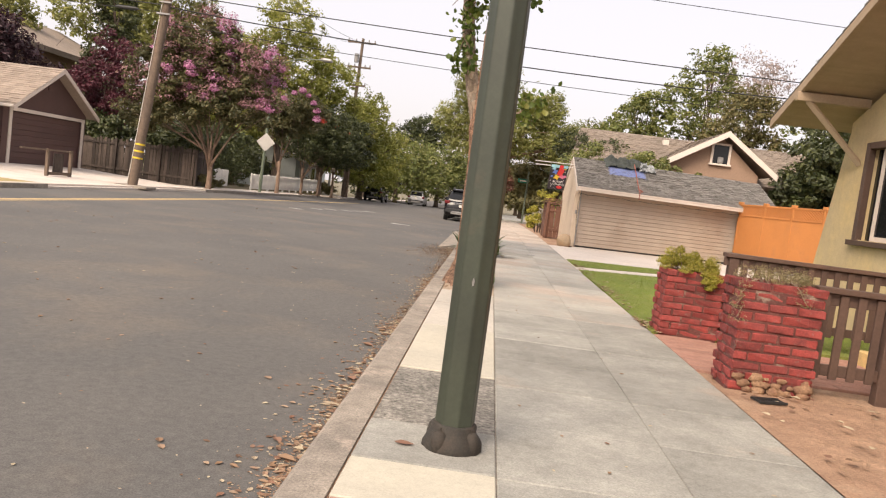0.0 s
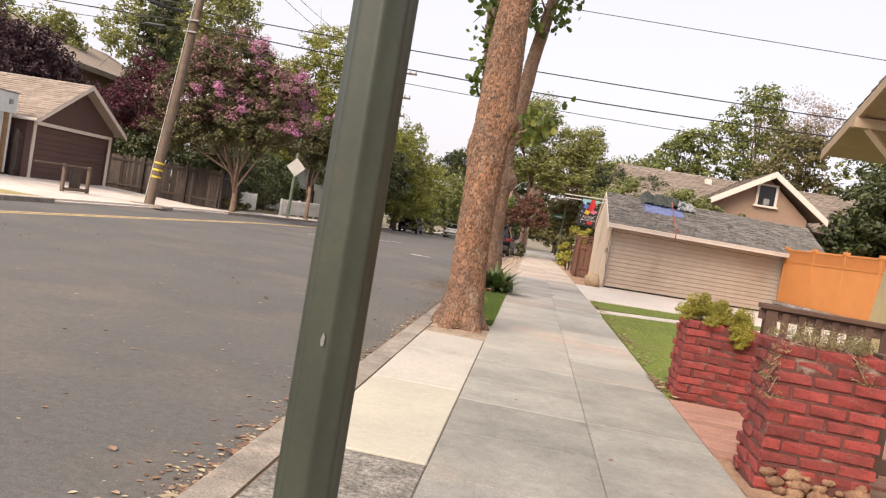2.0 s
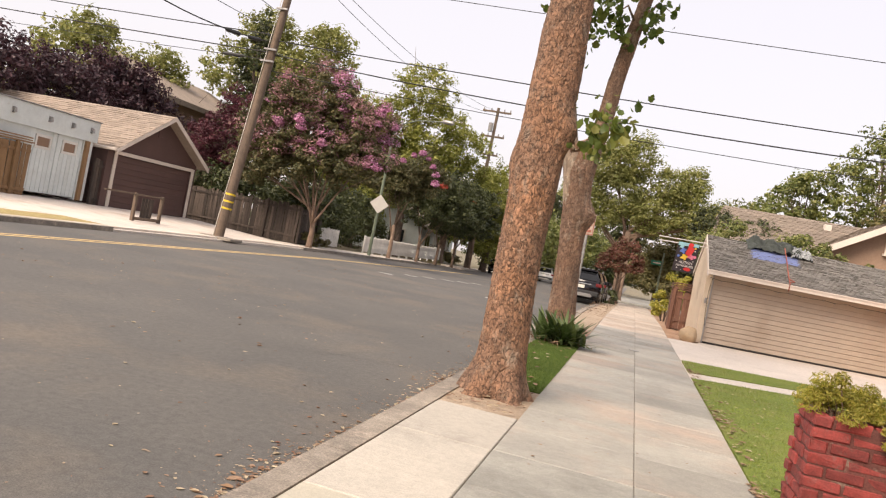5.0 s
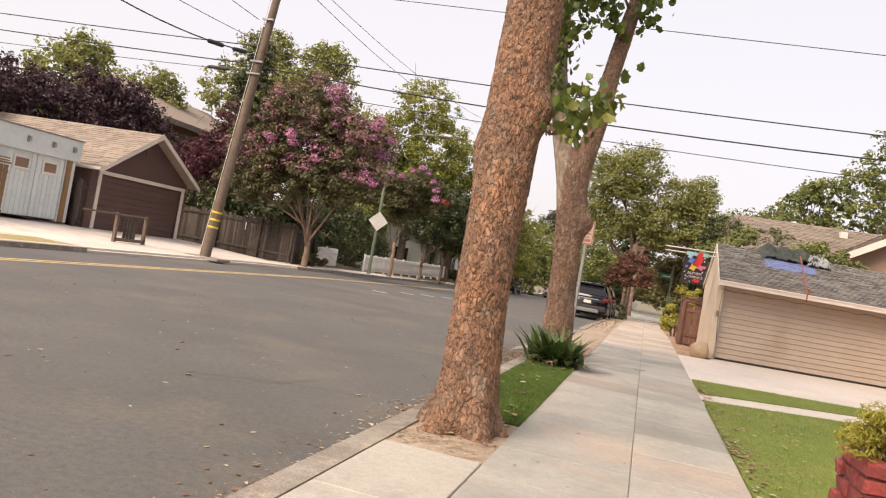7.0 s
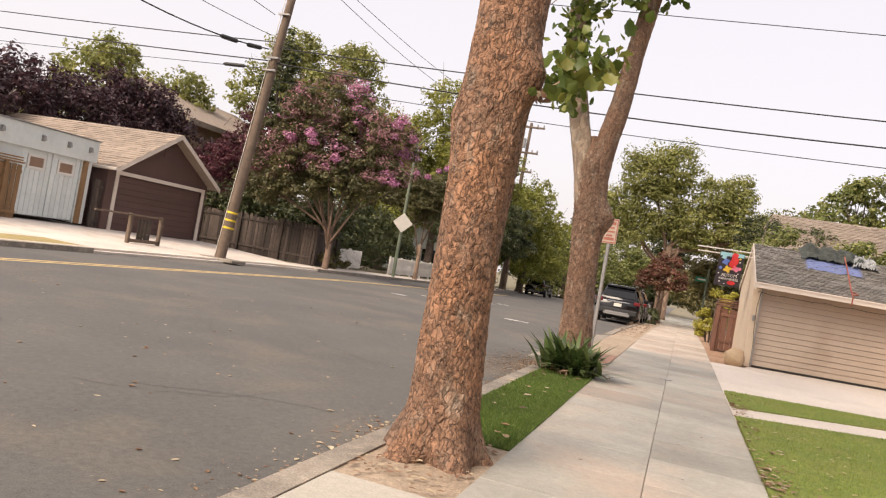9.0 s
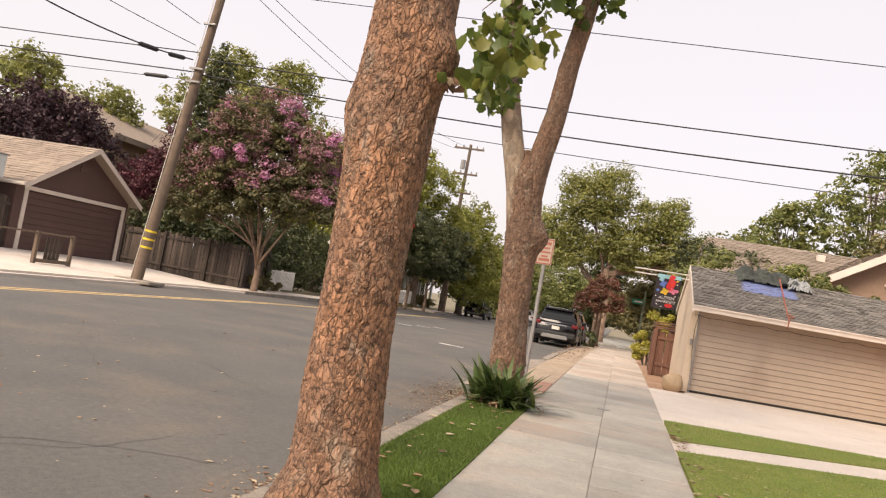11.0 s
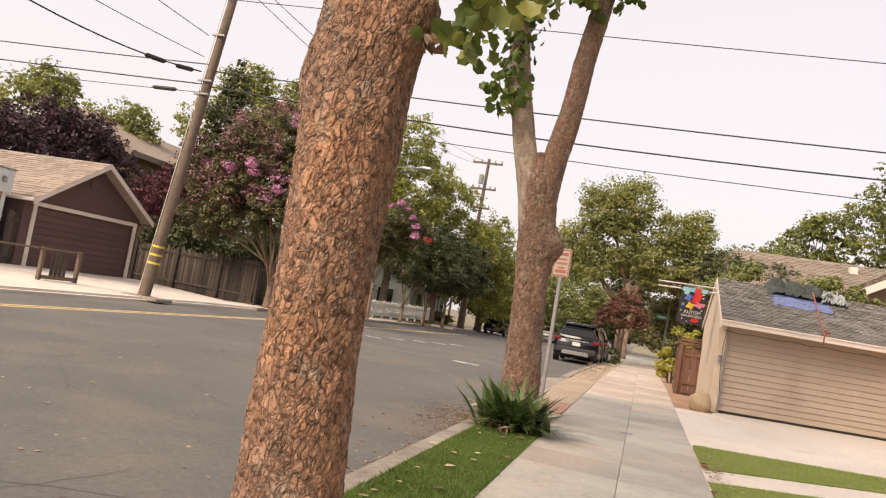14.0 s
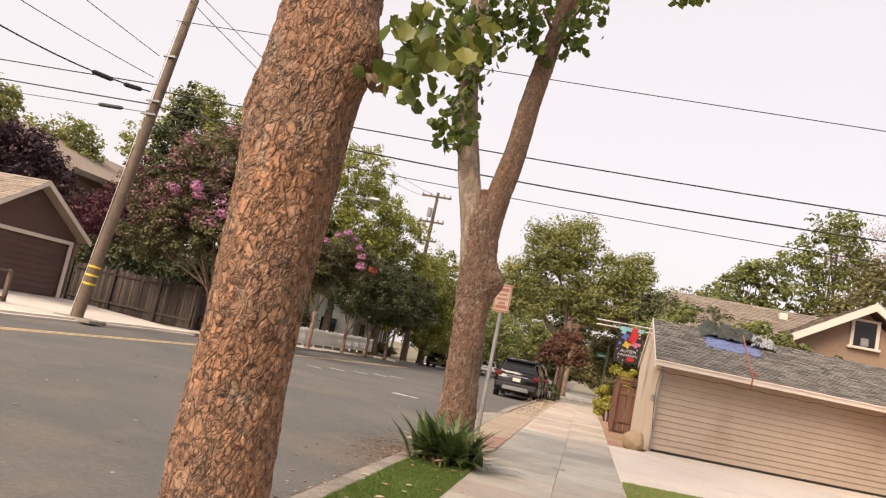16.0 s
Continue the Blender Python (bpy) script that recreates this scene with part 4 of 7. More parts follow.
def street_tree_forked():
    t = thing("plane_tree", "plane tree that forks in two, with pale scaly bark", "tree", 0.02, 16.4, 0)
    path = [(0, 0, -0.1), (0, 0, 0.3), (-0.03, 0, 1.0), (-0.09, 0, 1.98), (-0.125, 0, 2.6), (-0.17, 0, 3.06), (-0.19, 0, 3.36)]
    g = plated_trunk(path, [0.255, 0.24, 0.21, 0.208, 0.218, 0.205, 0.065], 0.012, 0.014, 11.0, 0.030, 0.011, [(0.0, 2.18, 0.2, 0.15)], 0.03)
    part("trunk", g, M_BARK2, t)
    g = plated_trunk([(-0.179, 0, 2.321), (-0.263, 0, 2.888), (-0.45, 0, 3.455), (-0.61, 0, 4.135), (-0.74, 0.022, 4.816), (-0.82, 0.045, 5.95), (-1.008, 0.112, 7.764)], [0.165, 0.17, 0.155, 0.145, 0.135, 0.12, 0.075], 0.014, 0.02, 21.0, 0.045, 0.005)
    part("limb", g, M_BARK3, t, "pale smooth limb")
    g = plated_trunk([(-0.101, 0, 2.321), (-0.09, 0, 2.888), (0.01, 0, 3.455), (0.1, 0, 4.022), (0.16, 0, 4.702), (0.29, 0, 5.496), (0.51, 0.056, 6.857), (0.68, 0.112, 8.218)], [0.165, 0.175, 0.16, 0.145, 0.132, 0.117, 0.1, 0.065], 0.014, 0.02, 31.0, 0.04, 0.006)
    part("limb", g, M_BARK2, t)
    for p in ([(-0.65, 0.034, 5.269), (-0.896, -0.224, 5.496), (-1.12, -0.392, 5.156)], [(-0.56, 0, 4.589), (-0.739, -0.224, 4.702), (-0.84, -0.336, 4.249)], [(0.29, 0, 5.61), (0.12, -0.28, 5.836), (-0.056, -0.448, 5.61)], [(0.31, 0, 5.61), (0.62, -0.224, 5.95), (0.84, -0.336, 5.78)]):
        part("twig", Geo().tube(p, [0.03, 0.018, 0.006], 6), M_BARKC, t, smooth=True)
    cs = [(-0.694, -0.224, 4.362), (-0.806, -0.314, 4.192), (-0.672, -0.224, 4.759), (-0.84, -0.336, 4.929), (-0.694, -0.28, 3.931), (-0.56, -0.224, 5.156), (-0.336, -0.336, 5.383), (-0.112, -0.392, 5.553), (0.056, -0.336, 5.326), (-0.84, -0.336, 5.44), (-1.008, -0.336, 5.723), (-0.224, -0.336, 5.836), (0.56, -0.224, 5.496), (0.694, -0.28, 5.836), (-0.504, -0.224, 5.61)]
    part("hanging_leaves", lobed_leaves(cs, 0.135, 0.13, 460, 17), leafy("deep_plane_leaf", [(0.05, 0.085, 0.012), (0.085, 0.125, 0.018), (0.155, 0.18, 0.03)], 0.45, 0.35, 0.25), t, "clusters of deep green lobed leaves", True)
    top = [(-1.2, 0.3, 7.5), (1.2, 0.6, 7.9), (0, 1.6, 8), (0, -1.2, 7.6)]
    g = Geo()
    leaf_cloud(g, clumps_in([(*p, 1.5, 1.5, 1.1) for p in top], 14, 4), 0.3, 0.17, 4000, 13, 0.8)
    part("crown", g, L_PLANE, t)


street_tree_forked()


# ---- brick planters, railings, house on the garden side ----
def brick_mesh(l, w, h, seed):
    r = np.random.default_rng(seed)
    g = Geo().box(-l / 2, l / 2, -w / 2, w / 2, -h / 2, h / 2, 0.007)
    g.v[0] = g.v[0] + r.normal(0, 0.0036, g.v[0].shape)
    return g.mesh("brick", M_BRICK)


BR = [brick_mesh(0.197, 0.10, 0.061, s) for s in range(4)]
BH = [brick_mesh(0.094, 0.10, 0.061, s + 9) for s in range(4)]


def planter(x0, x1, y0, y1, courses, label, seed, ch=0.077):
    t = thing("brick_planter", label, "planter", x0, y0, 0, group="brick planters")
    w, d, h = x1 - x0, y1 - y0, courses * ch
    r = np.random.default_rng(seed)
    part("core", Geo().box(0.007, w - 0.007, 0.007, d - 0.007, -0.05, h - 0.02, 0.004), M_BRICKBED, t, "rough mortar smeared with red paint")
    def course(length, odd):
        out, p = [], 0.0
        if odd:
            out.append((0.05, False))
            p = 0.108
        while p + 0.2 <= length + 0.02:
            out.append((p + 0.103, True))
            p += 0.214
        if length - p > 0.06:
            out.append((length - 0.052, False))
        return out
    for c in range(courses):
        z = 0.5 * ch + ch * c
        for side in range(4):
            length = w if side % 2 == 0 else d
            for p, full in course(length, (c + side) % 2):
                if c == 0 and side == 0 and seed == 1 and r.random() < 0.5:
                    continue
                me = (BR if full else BH)[int(r.integers(0, 4))]
                jx, jz = r.normal(0, 0.005), r.normal(0, 0.8)
                q = {0: pose(p, 0.048 + jx, z, 0, r.normal(0, 0.6), jz), 1: pose(w - 0.048 + jx, p, z, 0, 0, 90 + jz), 2: pose(w - p, d - 0.048 + jx, z, 0, 0, 180 + jz), 3: pose(0.048 + jx, d - p, z, 0, 0, 270 + jz)}[side]
                part("brick", me, M_BRICK, t, at=q)
    part("soil", bumpy(0.09, w - 0.09, 0.09, d - 0.09, h - 0.02, 0.04, 0.04, seed), M_SOIL, t, "", True)
    return t


planter(2.27, 2.88, 5.50, 5.92, 11, "crumbling red painted brick planter beside the soil bed", 1)
planter(2.25, 2.86, 7.80, 8.22, 10, "red painted brick planter at the edge of the lawn", 2, 0.0705)


def rubble(x0, x1, y, n, seed):
    """Crumbled mortar and stone at the foot of a planter."""
    t = thing("rubble", "crumbled tan mortar and stone at the planter's foot", "rubble", (x0 + x1) / 2, y, 0)
    r = np.random.default_rng(seed)
    for k in range(n):
        cx, s = x0 - (x0 + x1) / 2 + (x1 - x0) * (k + 0.5) / n + r.normal(0, 0.03), r.uniform(0.018, 0.05)
        v = []
        for j in range(6):
            for i in range(9):
                p = Vector((math.cos(6.283 * i / 9) * math.sin(math.pi * j / 5), math.sin(6.283 * i / 9) * math.sin(math.pi * j / 5), math.cos(math.pi * j / 5)))
                q = s * (1 + 0.45 * noise.noise(p * 1.8 + Vector((k * 3.1, seed, 0))))
                v.append((cx + p.x * q * 1.4, 0.03 * ((k * 7) % 3) / 2 + r.normal(0, 0.003) + p.y * q * 0.8, 0.02 + 0.09 * ((k * 7) % 3) / 2 + p.z * q * 0.9))
        part("stone", Geo().put(v, [(j * 9 + i, (j + 1) * 9 + i, (j + 1) * 9 + (i + 1) % 9, j * 9 + (i + 1) % 9) for j in range(5) for i in range(9)]), M_RUBBLE, t, smooth=True)


rubble(2.32, 2.88, 5.475, 20, 3)


def planter_plant(name, label, x, y, z, spread, n, mat, seed, trail=(), leaf=0.05):
    t = thing(name, label, "plant", x, y, z)
    r = np.random.default_rng(seed)
    cs = [(r.uniform(-spread[0], spread[0]), r.uniform(-spread[1], spread[1]), r.uniform(0, spread[2])) for _ in range(34)] + list(trail)
    for c in cs:
        part("stem", Geo().tube([(c[0] * 0.6, c[1] * 0.6, -0.05 if c[2] > -0.02 else 0.0), c], [0.005, 0.003], 5), M_BARKC, t)
    g = Geo()
    leaf_cloud(g, cs, 0.042, leaf, n, seed, 0.26, 0.6)
    part("foliage", g, mat, t)


planter_plant("trailing_succulent", "lime green trailing succulent in a brick planter", 2.53, 8.01, 0.72, (0.27, 0.17, 0.10), 13000, L_SUCC, 4, [(-0.25, -0.1, 0.16), (-0.16, -0.12, 0.19), (0.0, -0.1, 0.15), (-0.05, -0.2, 0.02), (0.17, -0.22, -0.02), (0.18, -0.24, -0.08), (0.19, -0.24, -0.13), (0.16, -0.24, -0.17), (0.1, -0.25, -0.03), (0.12, -0.26, -0.1), (0.22, -0.25, -0.06), (-0.1, -0.23, 0.0), (-0.3, -0.15, 0.02), (-0.32, -0.1, 0.06)], 0.03)
planter_plant("dry_trailing_plant", "wispy half-dry plant in a brick planter", 2.58, 5.7, 0.86, (0.26, 0.16, 0.05), 3600, leafy("dry_wisp", [(0.14, 0.15, 0.05), (0.26, 0.22, 0.11), (0.36, 0.29, 0.17)], 0.7, 0.3), 5, [(-0.30, -0.2, -0.04), (-0.34, -0.22, -0.12), (-0.35, -0.22, -0.2), (-0.34, -0.23, -0.3), (0.1, -0.24, -0.05), (0.14, -0.25, -0.13)], 0.02)


def railing(label, x0, x1, y, z0, z1, pitch, seed, post_at):
    t = thing("railing", label, "railing", x0, y, 0, group="porch railings")
    L = x1 - x0
    part("top_rail", Geo().box(0, L, -0.07, 0.07, z1 - 0.045, z1, 0.006), M_RAIL, t)
    part("upper_rail", Geo().box(0, L, -0.02, 0.02, z1 - 0.14, z1 - 0.046, 0.004), M_RAIL, t)
    part("bottom_rail", Geo().box(0, L, -0.02, 0.02, z0, z0 + 0.09, 0.004), M_RAIL, t)
    bal = Geo().box(-0.032, 0.032, -0.045, -0.021, z0 - 0.02, z1 - 0.05, 0.004).mesh("baluster", M_RAIL)
    for k in range(int(L / pitch)):
        part("baluster", bal, M_RAIL, t, at=pose(0.08 + k * pitch, 0, 0))
    for p in post_at:
        part("post", Geo().box(p - 0.05, p + 0.05, -0.05, 0.05, -0.05, z1 - 0.046, 0.006), M_RAIL, t)


railing("dark brown wooden railing beside the brick planter", 2.9, 5.1, 5.75, 0.16, 0.86, 0.14, 1, (0.62, 1.9))
railing("dark brown wooden railing along the path to the porch", 2.88, 5.1, 8.02, 0.2, 0.95, 0.14, 2, (0.1, 1.9))
g = Geo().box(4.2, 5.15, 7.3, 7.32, 0.15, 0.2, 0.003)
tagged(part("step_edge", g.box(4.2, 5.15, 7.3, 7.6, 0, 0.148, 0.006), M_YELLOW), "yellow painted porch step edge", "step")


def wall_with_hole(x0, x1, y0, y1, z0, z1, hy0, hy1, hz0, hz1):
    return Geo().box(x0, x1, y0, hy0, z0, z1).box(x0, x1, hy1, y1, z0, z1).box(x0, x1, hy0, hy1, z0, hz0).box(x0, x1, hy0, hy1, hz1, z1)


def roof_slab(g, a, b, c, d, t):
    """A slab on four corners, t thick downwards."""
    v = [np.array(p, dtype=float) for p in (a, b, c, d)]
    n = np.cross(v[1] - v[0], v[3] - v[0])
    n = n / np.linalg.norm(n)
    if n[2] < 0:
        n = -n
    return g.put(v + [p - n * t for p in v], [(0, 1, 2, 3), (7, 6, 5, 4), (0, 4, 5, 1), (1, 5, 6, 2), (2, 6, 7, 3), (3, 7, 4, 0)])


def shingles(a, b, c, d, rows, tab, seed):
    """Shingle courses from eave a-b up to ridge d-c; every tab a thin wedge with its own length."""
    r = np.random.default_rng(seed)
    a, b, c, d = (np.array(p, dtype=float) for p in (a, b, c, d))
    n = np.cross(b - a, d - a)
    n = n / np.linalg.norm(n)
    if n[2] < 0:
        n = -n
    g = Geo()
    for k in range(rows):
        u0, u1 = k / rows - 0.15 / rows, (k + 1) / rows
        L0, R0, L1, R1 = a + (d - a) * u0, b + (c - b) * u0, a + (d - a) * u1, b + (c - b) * u1
        m = max(2, int(np.linalg.norm(R0 - L0) / tab))
        cuts = np.sort(np.clip(np.arange(1, m) / m + r.normal(0, 0.3 / m, m - 1), 0.002, 0.998))
        cuts = np.concatenate([[0], cuts, [1]])
        for p, q in zip(cuts[:-1], cuts[1:]):
            h = r.uniform(0.01, 0.032)
            q2 = q - 0.006 / np.linalg.norm(R0 - L0)
            A, B, C, D = L0 + (R0 - L0) * p, L0 + (R0 - L0) * q2, L1 + (R1 - L1) * q2, L1 + (R1 - L1) * p
            g.put([A + n * h, B + n * h, C + n * 0.002, D + n * 0.002, A, B], [(0, 1, 2, 3), (4, 5, 1, 0), (4, 0, 3), (5, 2, 1)])
    return g


def bungalow():
    t = thing("bungalow", "yellow stucco bungalow with wide timber eaves and knee braces", "house", 5.2, 0, 0)
    ry, rz0 = 6.0, 5.13
    front = wall_with_hole(0.0, 0.2, 1.2, 10.75, 0.0, 2.9, 9.05, 10.08, 1.28, 2.5)
    front.prism_axis([(1.2, 2.9), (10.75, 2.9), (ry, 4.9)], "x", 0.0, 0.2)
    front.prism_axis([(10.74, 0.0), (11.5, 0.0), (10.76, 2.75)], "x", 0.0, 0.2)
    part("front_wall", front, M_YSTUCCO, t, "rough yellow stucco wall flared at its corner")
    part("side_wall", Geo().put([(0.2, 11.5, 0), (7, 11.5, 0), (7, 10.76, 2.85), (0.2, 10.76, 2.85), (0.2, 11.3, 0), (7, 11.3, 0), (7, 10.56, 2.85), (0.2, 10.56, 2.85)], [(0, 3, 2, 1), (4, 5, 6, 7), (0, 4, 7, 3), (1, 2, 6, 5), (2, 3, 7, 6)]), M_YSTUCCO, t)
    part("side_wall", Geo().box(0.2, 7, 1.2, 1.4, 0, 2.9), M_YSTUCCO, t)
    part("back_wall", Geo().box(7, 7.2, 1.2, 11.3, 0, 2.9), M_YSTUCCO, t)
    sl = (rz0 - 2.98) / (11.1 - ry)
    ov = 11.25
    part("roof", roof_slab(Geo(), (-0.9, ov, rz0 - sl * (ov - ry)), (7.6, ov, rz0 - sl * (ov - ry)), (7.6, ry, rz0), (-0.9, ry, rz0), 0.1), M_SOFFIT, t, "timber roof deck with tan soffit boards")
    part("roof", roof_slab(Geo(), (-0.9, 0.75, rz0 - sl * (ov - ry)), (7.6, 0.75, rz0 - sl * (ov - ry)), (7.6, ry, rz0), (-0.9, ry, rz0), 0.1), M_SOFFIT, t)
    part("shingles", shingles((-0.95, ov + 0.05, rz0 - sl * (ov + .05 - ry) + 0.005), (7.6, ov + 0.05, rz0 - sl * (ov + .05 - ry) + 0.005), (7.6, ry, rz0 + 0.005), (-0.95, ry, rz0 + 0.005), 34, 0.4, 3), M_SHINGLE, t, "grey shingles")
    g = Geo().put([(-0.95, ov + .03, rz0 - sl * (ov + .03 - ry) - 0.14), (-0.95, ov + .03, rz0 - sl * (ov + .03 - ry) - 0.01), (-0.95, ry, rz0 - 0.01), (-0.95, ry, rz0 - 0.14), (-0.905, ov + .03, rz0 - sl * (ov + .03 - ry) - 0.14), (-0.905, ov + .03, rz0 - sl * (ov + .03 - ry) - 0.01), (-0.905, ry, rz0 - 0.01), (-0.905, ry, rz0 - 0.14)],
                  [(0, 1, 2, 3), (7, 6, 5, 4), (0, 4, 5, 1), (1, 5, 6, 2), (2, 6, 7, 3), (3, 7, 4, 0)])
    part("bargeboard", g, M_SOFFIT, t, "weathered tan bargeboard")
    for y in (10.35, 8.2):
        zr = rz0 - sl * (y - ry) - 0.12
        g = Geo().box(-0.98, 0.0, y - 0.05, y + 0.05, zr - 0.12, zr, 0.006)
        g.tube([(-0.82, y, zr - 0.1), (0.0, y, zr - 0.88)], 0.045, 4)
        part("knee_brace", g, M_SOFFIT, t, "tan timber knee brace")
    w = part("window", Geo().box(-0.03, 0.06, 8.97, 9.06, 1.2, 2.58, 0.006).box(-0.03, 0.06, 10.07, 10.17, 1.2, 2.58, 0.006).box(-0.03, 0.06, 9.06, 10.07, 2.49, 2.58, 0.006), M_RAIL, t, "deep brown window frame")
    part("window_sill", Geo().box(-0.08, 0.15, 8.92, 10.22, 1.2, 1.27, 0.006), M_RAIL, w)
    part("sash", Geo().box(0.08, 0.13, 9.06, 9.12, 1.28, 2.49).box(0.08, 0.13, 9.85, 9.91, 1.28, 2.49).box(0.08, 0.13, 9.12, 9.85, 1.28, 1.34), M_TRIM, w, "pale inner sash")
    part("pane", Geo().box(0.10, 0.11, 9.06, 10.07, 1.28, 2.49), M_GLASS, w)
    part("room_back", Geo().box(0.9, 0.95, 8.9, 10.3, 1.0, 2.8), M_DARK, t)
    part("porch_floor", Geo().box(-0.9, 0.0, 1.2, 7.5, 0.0, 0.4, 0.01), M_CURB, t)


bungalow()


# ---- garage with roller door ----
SKEW = 0.315                           # the garage front swings back from the walk by this slope
GX, GY, GZ = 2.88, 23.39, 0.892        # its near corner, and the height of its eave


def swung(g):
    """Turns a front built along x to the garage's own direction."""
    for v in g.v:
        v[:, 1] += v[:, 0] * SKEW * 0.954
        v[:, 0] *= 0.954
    return g


def garage():
    t = thing("garage", "detached garage with a wide taupe roller door and grey shingle roof", "garage", GX, GY, 0)
    t.scale = (1, 1, GZ)
    W = 7.0
    def gp(name, g, mat, parent, label=""):
        return part(name, swung(g), mat, parent, label)
    gp("front_wall", Geo().box(-0.02, 0.15, 0, 0.2, 0, 2.1).box(0.17, 5.88, 0, 0.2, 2.0, 2.12).box(5.88, W, 0, 0.2, 0, 2.1), M_CREAM, t, "cream stucco wall")
    gp("side_wall", Geo().prism_axis([(0.203, 0.0), (4.2, 0.0), (4.2, 2.1), (2.0, 3.15), (0.203, 2.16)], "x", -0.02, 0.17), M_CREAM, t, "cream stucco gable wall")
    gp("side_wall", Geo().box(W - 0.2, W, 0.2, 4.2, 0, 2.1), M_CREAM, t)
    gp("back_wall", Geo().box(0.17, W - 0.2, 4.0, 4.2, 0, 2.1), M_CREAM, t)
    door = gp("roller_door", Geo().box(0.17, 5.88, 0.09, 0.11, 0.03, 2.0), M_SHUTTER, t, "taupe roller door")
    slat = swung(Geo().prism_axis([(0.06, 0.0), (0.09, 0.0), (0.09, 0.139), (0.08, 0.139), (0.074, 0.124), (0.062, 0.02)][::-1], "x", 0.19, 5.86)).mesh("slat", M_SHUTTER)
    for k in range(14):
        part("slat", slat, M_SHUTTER, door, at=pose(0, 0, 0.056 + 0.14 * k))
    gp("door_seal", Geo().box(0.17, 5.88, 0.05, 0.1, 0.0, 0.055, 0.004), M_DARK, door, "black rubber seal")
    gp("door_track", Geo().box(0.15, 0.19, 0.0 - 0.03, 0.06, 0, 2.0, 0.004), M_STEEL, t)
    gp("downpipe", Geo().box(5.9, 5.96, -0.09, -0.03, 0.0, 2.05, 0.006), M_REDWOOD, t)
    e0, e1 = (0.0, -0.45, 2.13), (7.25, -0.45, 2.13)
    r0, r1 = (0.0, 2.0, 3.27), (7.25, 2.0, 3.27)
    g = roof_slab(Geo(), e0, e1, r1, r0, 0.08)
    roof_slab(g, (0.0, 4.45, 2.13), (7.25, 4.45, 2.13), r1, r0, 0.08)
    gp("roof", g, M_SHINGLE, t)
    gp("shingles", shingles((e0[0] - 0.04, e0[1] - 0.03, e0[2]), (e1[0], e1[1] - 0.03, e1[2]), r1, (r0[0] - 0.04, r0[1], r0[2]), 30, 0.17, 8), M_SHINGLE, t, "weathered grey shingles")
    gp("fascia", Geo().box(-0.03, 7.25, -0.5, -0.46, 1.98, 2.12, 0.006), M_TRIM, t, "off-white fascia board")
    gp("gutter_lip", Geo().box(-0.03, 7.25, -0.52, -0.502, 2.08, 2.115, 0.004), M_TRIM, t)
    gp("soffit", Geo().box(0.0, 7.2, -0.46, 0.0, 2.0, 2.03), M_TRIM, t)
    g = Geo()
    for (ya, za), (yb, zb) in (((-0.5, 2.06), (2.0, 3.24)), ((4.45, 2.06), (2.0, 3.24))):
        g.put([(-0.06, ya, za - 0.13), (-0.06, ya, za + 0.03), (-0.06, yb, zb + 0.03), (-0.06, yb, zb - 0.13), (-0.02, ya, za - 0.13), (-0.02, ya, za + 0.03), (-0.02, yb, zb + 0.03), (-0.02, yb, zb - 0.13)], [(0, 1, 2, 3), (7, 6, 5, 4), (0, 4, 5, 1), (1, 5, 6, 2), (2, 6, 7, 3), (3, 7, 4, 0)])
    gp("bargeboard", g, M_TRIM, t)
    gp("wall_lamp", Geo().box(0.04, 0.10, -0.06, 0.0, 1.15, 1.3, 0.01), M_STEEL, t)
    wire = Geo()
    pts = [(0.05 + 0.3 * k, -0.3, 1.9 - 0.05 * abs(math.sin(k * 1.3))) for k in range(22)]
    wire.tube(pts, 0.006, 5).tube([(0.12, -0.3, 1.9), (0.1, -0.05, 1.5), (0.12, -0.04, 0.9), (0.16, -0.04, 0.5)], 0.006, 5)
    s = thing("string_lights", "string of small clear bulbs along the garage eave", "string lights", GX, GY, 0)
    s.scale = (1, 1, GZ)
    gp("cord", wire, M_CABLE, s)
    bulb = Geo().tube([(0, 0, 0), (0, 0, -0.02), (0, 0, -0.05)], [0.008, 0.013, 0.005], 8).mesh("bulb", M_STEEL)
    for p in pts:
        part("bulb", bulb, M_PVC, s, at=pose(p[0] * 0.954, p[1] + p[0] * SKEW * 0.954, p[2]))


garage()


def on_roof(x, u, h=0.0):
    """Depth and height on the garage's front slope; u runs from the eave to the ridge, h stands off it."""
    return GY - 0.45 + SKEW * (x - GX) + 2.45 * u - 0.4 * h, 1.91 + 1.01 * u + 0.91 * h


def cloth(name, label, mat, x0, x1, u0, u1, lift, seed, category="tarpaulin", folds=5.0):
    """A crumpled sheet that lies on the garage roof; u runs up the slope from the eave."""
    n, m = 40, 22
    v = []
    for j in range(m + 1):
        for i in range(n + 1):
            a, b = i / n, j / m
            x = x0 + a * (x1 - x0) + 0.05 * noise.noise((b * 4, seed, 1))
            u = u0 + b * (u1 - u0) + 0.05 * noise.noise((a * 5, seed, 2))
            h = lift * (0.35 + abs(noise.noise((a * folds, b * folds, seed))) * 1.6) * min(1, 9 * min(a, 1 - a) + 0.15)
            h += lift * 0.7 * max(0, 0.5 - abs(noise.noise((a * folds * 2.6 + b, b * folds * 1.3, seed + 4))) * 3) * min(1, 9 * min(a, 1 - a))
            v.append((x, *on_roof(x, u, h)))
    f = [(j * (n + 1) + i, j * (n + 1) + i + 1, (j + 1) * (n + 1) + i + 1, (j + 1) * (n + 1) + i) for j in range(m) for i in range(n)]
    return tagged(part(name, Geo().put(v, f), mat, None, "", True), label, category)


